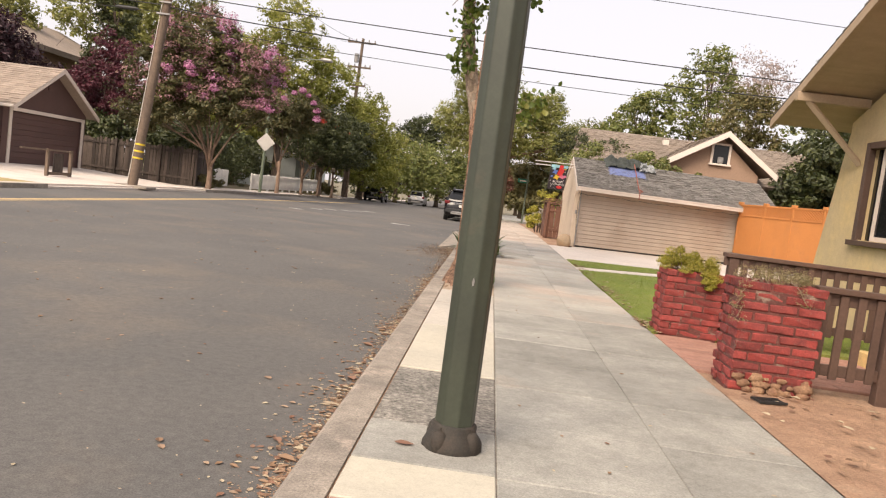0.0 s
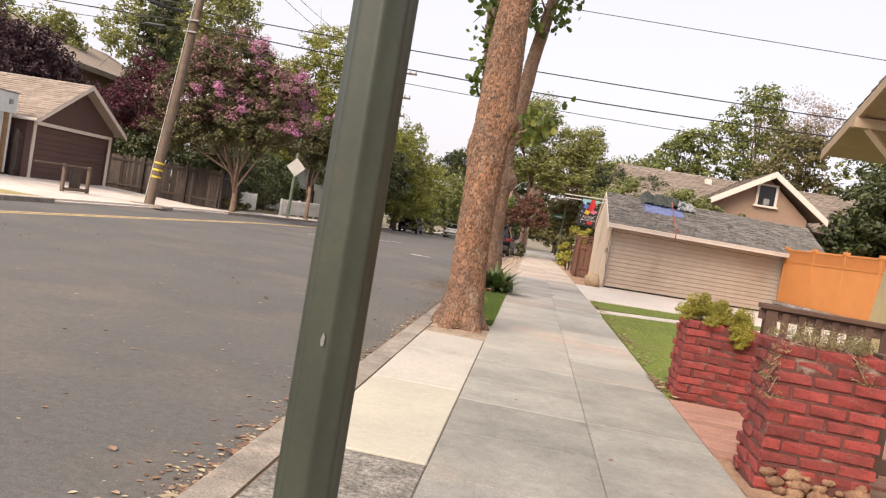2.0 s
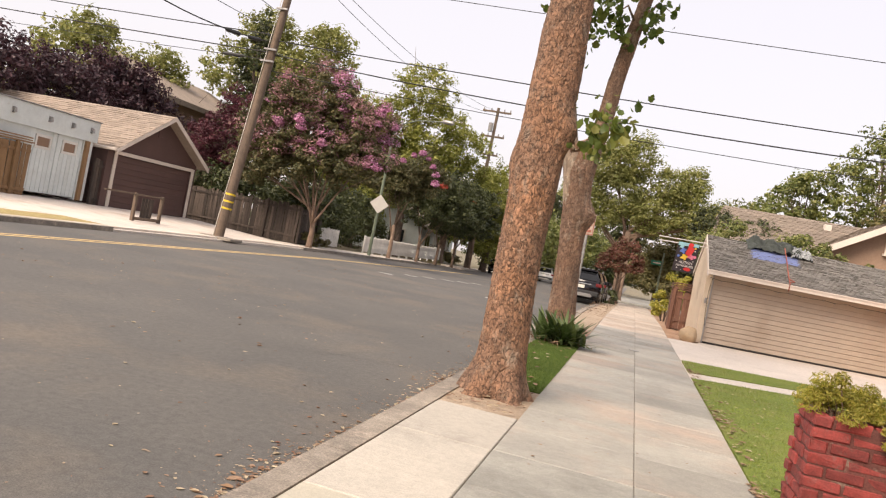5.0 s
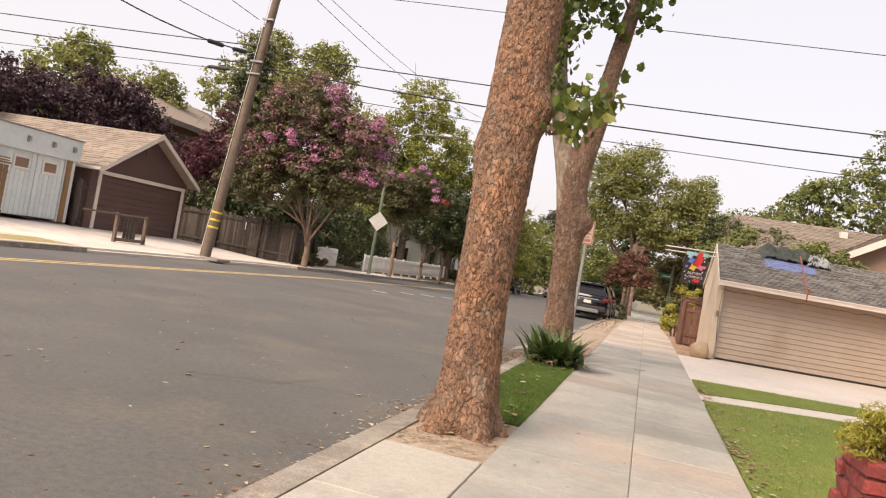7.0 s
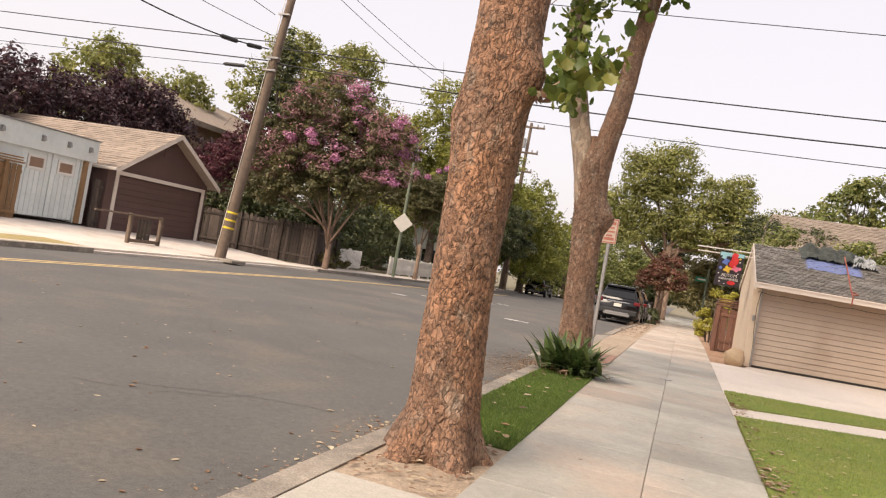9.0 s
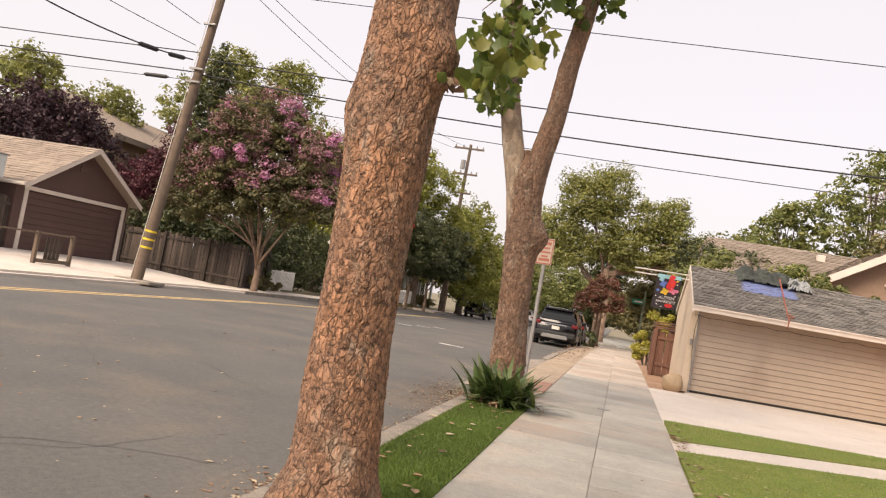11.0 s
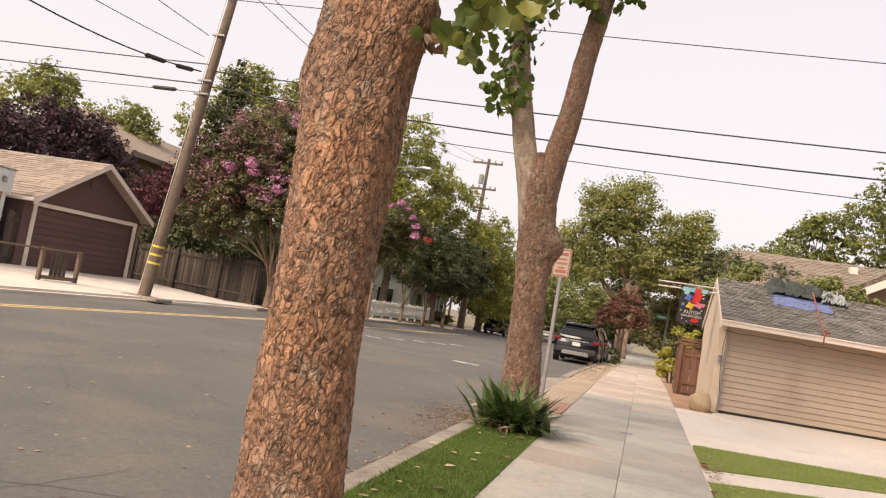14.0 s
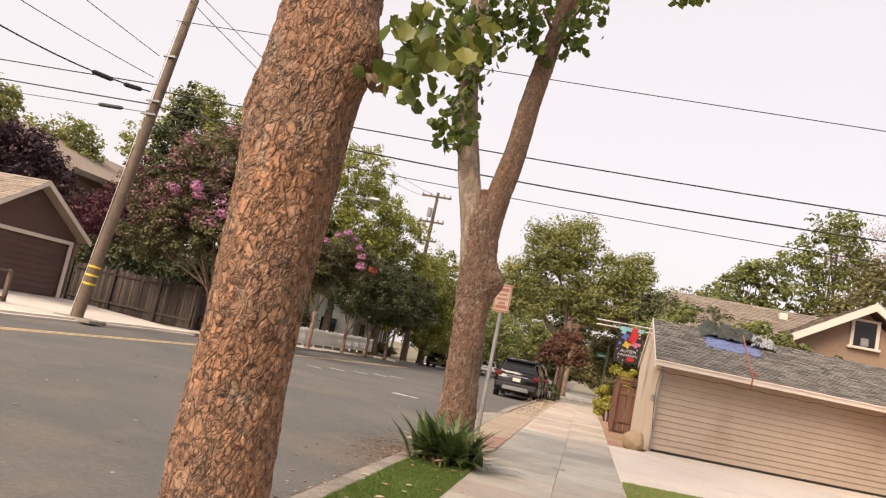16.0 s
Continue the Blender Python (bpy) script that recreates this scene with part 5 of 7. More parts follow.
cloth("blue_tarpaulin", "blue plastic tarpaulin spread on the garage roof", M_TARPB, 3.96, 5.34, 0.52, 0.9, 0.03, 3)
cloth("dark_cloth_cover", "heap of dark green cloth bunched over the tarpaulin", M_TARPG, 3.92, 5.5, 0.76, 1.08, 0.14, 5, "cover", 3.4)
cloth("crumpled_sheeting", "crumpled grey sheeting beside the dark cloth", M_TARPW, 5.1, 5.72, 0.74, 1.0, 0.12, 9, "sheeting", 9)
ROPE = [(4.93, 0.86, 0.16), (4.93, 0.6, 0.07), (4.9, 0.35, 0.03), (4.86, 0.1, 0.03), (4.98, 0.05, 0.03), (4.88, 0.02, 0.03)]
g = Geo().tube([(x, *on_roof(x, u, h)) for x, u, h in ROPE], 0.016, 6).tube([(x, *on_roof(x, u, h)) for x, u, h in ((4.86, 0.08, 0.03), (4.85, -0.03, 0.03), (4.85, -0.04, -0.16))], 0.014, 6)
tagged(part("rope", g, M_ROPE), "red-brown rope tied across the roof edge", "rope")


def flag():
    t = thing("flag", "dark flag with bright coloured jigsaw shapes hung from white pipes", "flag", 2.09, 24.4, -0.13)
    t.scale = (0.9, 0.9, 0.9)
    for z, dx in ((3.02, 0.0), (2.90, 0.02)):
        part("pipe", Geo().tube([(-0.62 + dx, 0, z - 0.005), (0.84, 0.35, z + 0.03)], 0.017, 8), M_PVC, t)
    def sheet(x0, x1, z0, z1, off):
        n, m, v = 12, 12, []
        for j in range(m + 1):
            for i in range(n + 1):
                a, b = x0 + (x1 - x0) * i / n, z0 + (z1 - z0) * j / m
                y = 0.03 * math.sin(9 * a + 3 * b) + 0.02 * math.sin(5 * b)
                v.append((-0.02 + 0.62 * a - 0.05 * (1 - b), 0.06 + y - off, 2.06 + 0.9 * b))
        return Geo().put(v, [(j * (n + 1) + i, j * (n + 1) + i + 1, (j + 1) * (n + 1) + i + 1, (j + 1) * (n + 1) + i) for j in range(m) for i in range(n)])
    part("cloth", sheet(0, 1, 0, 1, 0), plain("flag_black", (0.025, 0.018, 0.022), 0.8), t, "black printed cloth")
    cols = {"flag_red": (0.55, 0.03, 0.03), "flag_yellow": (0.62, 0.40, 0.04), "flag_blue": (0.10, 0.16, 0.45), "flag_cyan": (0.25, 0.45, 0.50), "flag_pink": (0.55, 0.16, 0.25), "flag_white": (0.6, 0.56, 0.55)}
    fm = {k: plain(k, c, 0.8) for k, c in cols.items()}
    def at_uv(u, w, off):
        y = 0.03 * math.sin(9 * u + 3 * w) + 0.02 * math.sin(5 * w)
        return (-0.02 + 0.62 * u - 0.05 * (1 - w), 0.06 + y - off, 2.06 + 0.9 * w)
    def blob(cu, cw, ru, rw, off, wob=0.0, n=14):
        v = [at_uv(cu, cw, off)] + [at_uv(cu + ru * (1 + wob * math.sin(4 * q)) * math.cos(q), cw + rw * (1 + wob * math.sin(4 * q)) * math.sin(q), off) for q in [6.2832 * k / n for k in range(n)]]
        return Geo().put(v, [(0, k + 1, (k + 1) % n + 1) for k in range(n)])
    part("print", sheet(0.02, 0.98, 0.88, 0.99, 0.006), fm["flag_cyan"], t, "pale blue printed band")
    for m, u, w, ru, rw, wob in (("flag_red", 0.62, 0.72, 0.17, 0.2, 0.22), ("flag_red", 0.62, 0.93, 0.13, 0.07, 0.1), ("flag_blue", 0.3, 0.72, 0.13, 0.1, 0.3), ("flag_cyan", 0.2, 0.84, 0.1, 0.06, 0.2), ("flag_yellow", 0.42, 0.5, 0.15, 0.09, 0.3), ("flag_pink", 0.74, 0.54, 0.15, 0.08, 0.3), ("flag_pink", 0.9, 0.55, 0.07, 0.05, 0.0),
                                  ("flag_red", 0.68, 0.11, 0.17, 0.06, 0.0), ("flag_blue", 0.14, 0.52, 0.06, 0.045, 0.0), ("flag_white", 0.86, 0.74, 0.03, 0.02, 0.2), ("flag_white", 0.1, 0.35, 0.025, 0.018, 0.2), ("flag_white", 0.88, 0.4, 0.025, 0.018, 0.2), ("flag_white", 0.2, 0.12, 0.025, 0.018, 0.2), ("flag_white", 0.4, 0.06, 0.02, 0.015, 0.2), ("flag_yellow", 0.84, 0.84, 0.05, 0.03, 0.2)):
        part("print", blob(u, w, ru, rw, 0.012 if m == "flag_yellow" else 0.008, wob), fm[m], t, "bright printed shape")
    for txt, sz, px, pz in (("AUTISM", 0.115, 0.28, 2.31), ("AWARENESS", 0.088, 0.27, 2.22)):
        c = bpy.data.curves.new("lettering", "FONT")
        c.body, c.size, c.align_x, c.extrude = txt, sz, "CENTER", 0.001
        c.materials.append(fm["flag_white"])
        ob = new("lettering", c)
        ob.parent = t
        ob.matrix_basis = pose(px, 0.0, pz, 90, 0, 0)
        tagged(ob, label="white printed lettering")


flag()


def boulder():
    g = Geo()
    n, m, v = 18, 12, []
    for j in range(m + 1):
        for i in range(n):
            a, b = 2 * math.pi * i / n, math.pi * j / m
            p = Vector((math.cos(a) * math.sin(b), math.sin(a) * math.sin(b), math.cos(b)))
            s = 1 + 0.22 * noise.noise(p * 1.6) + 0.08 * noise.noise(p * 5)
            v.append((2.69 + p.x * 0.23 * s, 23.1 + p.y * 0.2 * s, 0.15 + p.z * 0.22 * s))
    tagged(part("boulder", g.put(v, [(j * n + i, (j + 1) * n + i, (j + 1) * n + (i + 1) % n, j * n + (i + 1) % n) for j in range(m) for i in range(n)]), M_BOULDER, None, "", True), "tan boulder at the corner of the garage", "boulder")


boulder()


def orange_fence():
    t = thing("orange_fence", "bright orange panel fence with a lattice top on a stone base", "fence", 8.33, 24.9, 0, -79)
    t.scale = (1.6, 1, 0.89)
    base = part("stone_base", Geo().box(0, 4.7, -0.02, 0.2, -0.05, 0.48), M_MORTAR, t, "stone base wall")
    r = np.random.default_rng(4)
    for row in range(4):
        x = 0.0
        while x < 4.5:
            w = r.uniform(0.12, 0.28)
            part("stone", Geo().box(x + 0.008, x + w - 0.008, -0.05 - 0.03 * r.random(), 0.0, 0.12 * row + 0.008, 0.12 * row + 0.115, 0.015), M_STONE, base)
            x += w
    for k in range(5):
        x = 0.05 + 0.92 * k
        part("post", Geo().box(x - 0.025, x + 0.025, 0.03, 0.1, 0.48, 2.26, 0.006).box(x - 0.06, x + 0.06, 0.02, 0.12, 2.262, 2.36, 0.006), M_ORANGE, t)
        part("panel", Geo().box(x + 0.03, x + 0.89, 0.04, 0.06, 0.48, 1.85), M_ORANGE, t)
        part("rail", Geo().box(x + 0.03, x + 0.89, 0.02, 0.08, 1.85, 1.91, 0.004).box(x + 0.05, x + 0.87, 0.02, 0.08, 2.22, 2.28, 0.004), M_ORANGE, t)
        if k < 5:
            g = Geo()
            for i in range(-5, 12):
                for s in (-1, 1):
                    xa = x + 0.05 + 0.08 * i if s > 0 else x + 0.87 - 0.08 * i
                    pa, pb = (xa, 1.91), (xa + s * 0.31, 2.22)
                    lo, hi = x + 0.05, x + 0.87
                    q = []
                    for p in (0, 1):
                        px = pa[0] if p == 0 else pb[0]
                        pz = pa[1] if p == 0 else pb[1]
                        if px < lo:
                            pz, px = pz + (lo - px) * s if s > 0 else pz + (px - lo), lo
                        if px > hi:
                            pz, px = pz - (px - hi) * s if s > 0 else pz + (px - hi), hi
                        q.append((px, 0.045 + 0.006 * s, pz))
                    if abs(q[0][0] - q[1][0]) > 0.02 and min(q[0][2], q[1][2]) > 1.89 and max(q[0][2], q[1][2]) < 2.25:
                        g.tube(q, 0.012, 4)
            part("lattice", g, M_ORANGE, t)
            part("backing", Geo().box(x + 0.05, x + 0.87, 0.062, 0.078, 1.905, 2.225), M_ORANGE, t)


orange_fence()


def board_fence(name, label, x, y, rz, n, pitch, h, mat, seed, jitter=0.04, posts=2.4, cap=False, slats=0, group=""):
    t = thing(name, label, "fence", x, y, 0, rz, group)
    r = np.random.default_rng(seed)
    me = [Geo().box(0.004, pitch - 0.004, 0.0, 0.022, 0.02, h + d, 0.004).mesh("board", mat) for d in (0.0, jitter, -jitter)]
    for k in range(n):
        part("board", me[int(r.integers(0, 3))], mat, t, at=pose(k * pitch, r.normal(0, 0.004), 0, r.normal(0, 0.4), r.normal(0, 0.5), 0))
    for z in (0.3, h - 0.25):
        part("rail", Geo().box(0, n * pitch, -0.04, 0.0, z, z + 0.09, 0.004), mat, t)
    k = 0.0
    while k <= n * pitch + 0.01:
        part("post", Geo().box(k - 0.05, k + 0.05, -0.09, 0.0, -0.2, h + 0.06, 0.006), mat, t)
        k += posts
    for s in range(slats):
        part("slat", Geo().box(0, n * pitch, -0.03, 0.03, h + 0.04 + 0.075 * s, h + 0.08 + 0.075 * s, 0.003), mat, t)
    if cap:
        part("cap", Geo().box(-0.05, n * pitch + 0.05, -0.07, 0.07, h + 0.05, h + 0.09, 0.004), mat, t)
    return t


board_fence("redwood_fence", "redwood board fence with slatted top beside the garage", 2.38, 27.4, -8, 5, 0.14, 1.4, M_REDWOOD, 3, 0.0, 0.7, True, 4).scale = (1, 1, 0.85)
board_fence("redwood_fence", "redwood board fence running along the sidewalk", 2.38, 27.4, 90, 14, 0.14, 1.45, M_REDWOOD, 4, 0.0, 1.96, True, 3).scale = (1, 1, 0.85)


# ---- house behind the garage ----
def back_house():
    t = thing("house", "brown house behind the garage with broad roof and white gable trim", "house", 0.0, 31.4, 0)
    t.scale = (0.918, 0.92, 0.935)
    part("wall", Geo().prism_axis([(7.9, 0), (12.1, 0), (12.1, 3.75), (10.3, 5.25), (7.9, 3.75)], "y", 0.3, 0.5), M_BSTUCCO, t, "brown stucco gable wall")
    part("wall", Geo().box(4.3, 18, 2.0, 2.2, 0, 3.4), M_BSTUCCO, t)
    part("side_wall", Geo().box(12.0, 12.15, 0.5, 2.0, 0, 3.7), M_BSTUCCO, t)
    part("back_wall", Geo().box(4.3, 18, 9, 9.2, 0, 3.4), M_BSTUCCO, t)
    zr = 5.5
    g = roof_slab(Geo(), (7.4, -0.2, 3.72), (7.4, 6, 3.72), (10.4, 6, zr), (10.4, -0.2, zr), 0.12)
    roof_slab(g, (12.7, -0.2, 3.85), (12.7, 6, 3.85), (10.4, 6, zr), (10.4, -0.2, zr), 0.12)
    roof_slab(g, (3.7, 1.5, 3.4), (18.5, 1.5, 3.4), (17, 5.8, 5.5), (4.5, 5.8, 5.5), 0.12)
    roof_slab(g, (3.7, 9.8, 3.4), (18.5, 9.8, 3.4), (17, 5.8, 5.5), (4.5, 5.8, 5.5), 0.12)
    part("roof", g, M_SHINGLEB, t)
    part("shingles", shingles((3.7, 1.45, 3.4), (18.5, 1.45, 3.4), (17, 5.8, 5.52), (4.5, 5.8, 5.52), 30, 0.33, 11), M_SHINGLEB, t, "brown shingles")
    part("shingles", shingles((7.4, 6, 3.73), (7.4, -0.2, 3.73), (10.4, -0.2, zr + 0.01), (10.4, 6, zr + 0.01), 22, 0.33, 12), M_SHINGLEB, t)
    part("shingles", shingles((12.7, -0.2, 3.86), (12.7, 6, 3.86), (10.4, 6, zr + 0.01), (10.4, -0.2, zr + 0.01), 20, 0.33, 13), M_SHINGLEB, t)
    for (xa, za), (xb, zb) in (((7.35, 3.66), (10.4, zr - 0.04)), ((12.75, 3.80), (10.4, zr - 0.04))):
        g = Geo().put([(xa, -0.28, za - 0.2), (xa, -0.28, za + 0.06), (xb, -0.28, zb + 0.06), (xb, -0.28, zb - 0.2), (xa, -0.21, za - 0.2), (xa, -0.21, za + 0.06), (xb, -0.21, zb + 0.06), (xb, -0.21, zb - 0.2)], [(0, 1, 2, 3), (7, 6, 5, 4), (0, 4, 5, 1), (1, 5, 6, 2), (2, 6, 7, 3), (3, 7, 4, 0)])
        part("bargeboard", g, M_TRIM, t, "white bargeboard")
    w = part("window", Geo().box(9.86, 9.96, 0.2, 0.3, 4.1, 5.0, 0.005).box(10.64, 10.74, 0.2, 0.3, 4.1, 5.0, 0.005).box(9.96, 10.64, 0.2, 0.3, 4.92, 5.0, 0.005), M_TRIM, t, "white attic window frame")
    part("window_sill", Geo().box(9.8, 10.8, 0.15, 0.3, 4.02, 4.1, 0.005), M_TRIM, w)
    part("pane", Geo().box(9.96, 10.64, 0.26, 0.28, 4.1, 4.92), M_GLASS, w)
    part("fan", Geo().box(10.18, 10.44, 0.2, 0.255, 4.12, 4.4, 0.04), M_STEEL, w, "pale window fan")
    part("vent_pipe", Geo().tube([(11.0, 0.9, 5.0), (11.0, 0.9, 5.6)], 0.06, 8), M_STEEL, t)
    part("chimney", Geo().box(8.65, 8.95, 4.85, 5.15, 4.9, 5.32, 0.02), M_TRIM, t, "low pale roof vent box")


back_house()


# ---- across the street: shed, garage, fences ----
def shed():
    t = thing("shed", "pale blue-white board shed with a flat parapet and double doors", "shed", -17.6, 0, 0.24)
    t.scale = (1, 1.11, 1.03)
    part("wall", Geo().box(-0.2, 0, 15.5, 20.1, 0, 2.55).box(-0.2, 0, 22.15, 22.55, 0, 2.55).box(-0.2, 0, 20.1, 22.15, 2.05, 2.55), M_BLUEW, t)
    part("side_wall", Geo().box(-5, -0.2, 22.35, 22.55, 0, 2.55), M_BLUEW, t)
    part("side_wall", Geo().box(-5, -0.2, 15.5, 15.7, 0, 2.55), M_BLUEW, t)
    part("back_wall", Geo().box(-5.2, -5, 15.5, 22.55, 0, 2.55), M_BLUEW, t)
    part("roof", Geo().box(-5.2, -0.02, 15.4, 22.6, 2.5, 2.56), M_SHINGLET, t)
    part("parapet", Geo().box(-0.03, 0.08, 15.4, 22.65, 2.0, 2.68, 0.01), M_BLUEW, t)
    part("coping", Geo().box(-0.08, 0.12, 15.35, 22.7, 2.68, 2.72, 0.006), M_STEEL, t)
    for k, y in enumerate((20.12, 21.14)):
        d = part("door", Geo().box(-0.09, -0.05, y, y + 1.0, 0.06, 2.0), M_BLUEW, t, "pale blue board door")
        for j in range(6):
            part("board", Geo().box(-0.05, -0.03, y + 0.006 + 0.166 * j, y + 0.16 + 0.166 * j, 0.06, 1.4 if 0 < j < 5 else 2.0, 0.003), M_BLUEW, d)
        part("window_frame", Geo().box(-0.05, -0.01, y + 0.2, y + 0.8, 1.42, 1.5, 0.004).box(-0.05, -0.01, y + 0.2, y + 0.8, 1.78, 1.86, 0.004).box(-0.05, -0.01, y + 0.2, y + 0.27, 1.5, 1.78, 0.004).box(-0.05, -0.01, y + 0.73, y + 0.8, 1.5, 1.78, 0.004), M_WHITE, d)
        part("pane", Geo().box(-0.045, -0.04, y + 0.27, y + 0.73, 1.5, 1.78), plain("brown_blind", (0.25, 0.16, 0.11), 0.4), d)
    part("corner_post", Geo().box(-0.02, 0.1, 22.2, 22.34, 0, 2.0, 0.006), M_FENCEB, t)
    for y in (16.6, 18.0, 19.3, 20.6, 21.5, 22.3):
        lf = part("wall_lamp", Geo().box(0.08, 0.13, y - 0.05, y + 0.05, 2.28, 2.46, 0.01), M_STEEL, t, "small grey wall lamp")
        part("lamp_shade", Geo().tube([(0.17, y, 2.44), (0.17, y, 2.30)], [0.03, 0.05], 8), M_STEEL, lf)


shed()


def brown_garage():
    t = thing("brown_garage", "dark brown gabled garage with white-framed door and tan shingle roof", "garage", -17.41, 0, 0.16)
    yc, zp = 28.4, 3.85
    part("front_wall", Geo().prism_axis([(25.6, 0), (26.08, 0), (26.08, 1.93), (30.7, 1.93), (30.7, 0), (31.0, 0), (31.0, 2.25), (yc, 3.75), (25.6, 2.15)], "x", -0.2, 0.0), M_DKBROWN, t)
    part("side_wall", Geo().box(-7, -0.2, 25.6, 25.8, 0, 2.1), M_DKBROWN, t)
    part("side_wall", Geo().box(-7, -0.2, 30.8, 31.0, 0, 2.1), M_DKBROWN, t)
    part("back_wall", Geo().prism_axis([(25.8, 0), (30.8, 0), (30.8, 2.25), (yc, 3.7), (25.8, 2.15)], "x", -7.2, -7.0), M_DKBROWN, t)
    door = part("garage_door", Geo().box(-0.14, -0.1, 26.08, 30.7, 0, 1.93), M_DKBROWN, t)
    for k in range(9):
        part("door_panel", Geo().box(-0.1, -0.075, 26.1, 30.68, 0.02 + 0.211 * k, 0.219 + 0.211 * k, 0.006), M_DKBROWN, door)
    part("trim", Geo().box(0.0, 0.04, 25.94, 26.09, 0, 1.94, 0.004).box(0.0, 0.04, 30.69, 30.86, 0, 1.94, 0.004).box(0.0, 0.045, 25.94, 30.86, 1.94, 2.07, 0.004), M_TRIM, t, "white door frame")
    part("gable_vent", Geo().box(0.0, 0.03, 28.15, 28.5, 2.95, 3.3, 0.004), M_DKBROWN, t)
    for s in (-1, 1):
        ye, ze = yc + s * (2.95 if s < 0 else 2.8), (2.11 if s < 0 else 2.2)
        g = roof_slab(Geo(), (0.45, ye, ze), (-9, ye, ze), (-9, yc, zp), (0.45, yc, zp), 0.1)
        part("roof", g, M_SHINGLET, t)
        part("shingles", shingles((-9, ye, ze), (0.5, ye, ze), (0.5, yc, zp + 0.005), (-9, yc, zp + 0.005), 20, 0.33, 30 + s), M_SHINGLET, t, "tan shingles")
        g = Geo().put([(0.46, ye, ze - 0.16), (0.46, ye, ze), (0.46, yc, zp), (0.46, yc, zp - 0.16), (0.5, ye, ze - 0.16), (0.5, ye, ze), (0.5, yc, zp), (0.5, yc, zp - 0.16)], [(0, 3, 2, 1), (4, 5, 6, 7), (0, 1, 5, 4), (1, 2, 6, 5), (2, 3, 7, 6), (3, 0, 4, 7)])
        part("bargeboard", g, M_TRIM, t, "white bargeboard")
    part("gutter", Geo().box(-9, 0.5, yc - 3.05, yc - 2.95, 2.03, 2.13, 0.02), M_TRIM, t)


brown_garage()

board_fence("board_fence", "brown stained board fence with a lattice top before the shed", -17.35, 17.2, 90, 31, 0.16, 1.75, M_FENCEB, 21, 0.0, 2.2, True, 3)
board_fence("board_fence", "weathered board fence between shed and brown garage", -17.5, 25.17, 90, 3, 0.14, 1.75, M_FENCE, 22)


board_fence("board_fence", "tall weathered grey-brown board fence with uneven boards", -19.6, 34.0, -8, 42, 0.15, 1.7, M_FENCE, 23, 0.05, 2.3)
board_fence("board_fence", "weathered board fence turning along the far sidewalk", -13.3, 33.15, 95, 20, 0.15, 1.6, M_FENCE, 24, 0.05, 2.3)


def low_rail():
    t = thing("low_rail_fence", "low weathered post and rail fence at the edge of the drive", "fence", -14.3, 22.0, 0.06)
    part("rail", Geo().box(-0.03, 0.03, 0.0, 2.85, 0.79, 0.84, 0.006), M_POLE, t)
    for x, y in ((0, 1.45), (0, 2.8)):
        part("post", Geo().box(x - 0.05, x + 0.05, y - 0.05, y + 0.05, -0.1, 0.86, 0.006), M_POLE, t)
    for k in range(4):
        part("board", Geo().box(-0.05, -0.03, 1.85 + 0.15 * k, 1.98 + 0.15 * k, 0.1, 0.72, 0.004), M_FENCE, t)
    part("bottom_board", Geo().box(-0.05, 0.05, 1.45, 2.8, 0.0, 0.1, 0.006), M_POLE, t)


low_rail()


def picket_fence(label, x, y, rz, n, h):
    t = thing("picket_fence", label, "fence", x, y, 0, rz, "picket fences")
    me = Geo().prism_axis([(0, 0.05), (0.075, 0.05), (0.075, h - 0.05), (0.0375, h), (0, h - 0.05)], "y", 0, 0.02).mesh("picket", M_WHITE)
    for k in range(n):
        part("picket", me, M_WHITE, t, at=pose(0.115 * k, 0, 0))
    for z in (0.2, h - 0.25):
        part("rail", Geo().box(0, n * 0.115, 0.02, 0.06, z, z + 0.08, 0.004), M_WHITE, t)
    for k in range(0, n, 14):
        part("post", Geo().box(0.115 * k - 0.05, 0.115 * k + 0.05, 0.02, 0.12, -0.1, h + 0.04, 0.006), M_WHITE, t)


picket_fence("white painted picket fence behind the street trees", -14.4, 37.2, 85, 24, 0.95)
picket_fence("white painted picket fence further along the street", -13.9, 43.3, 89, 138, 0.95)


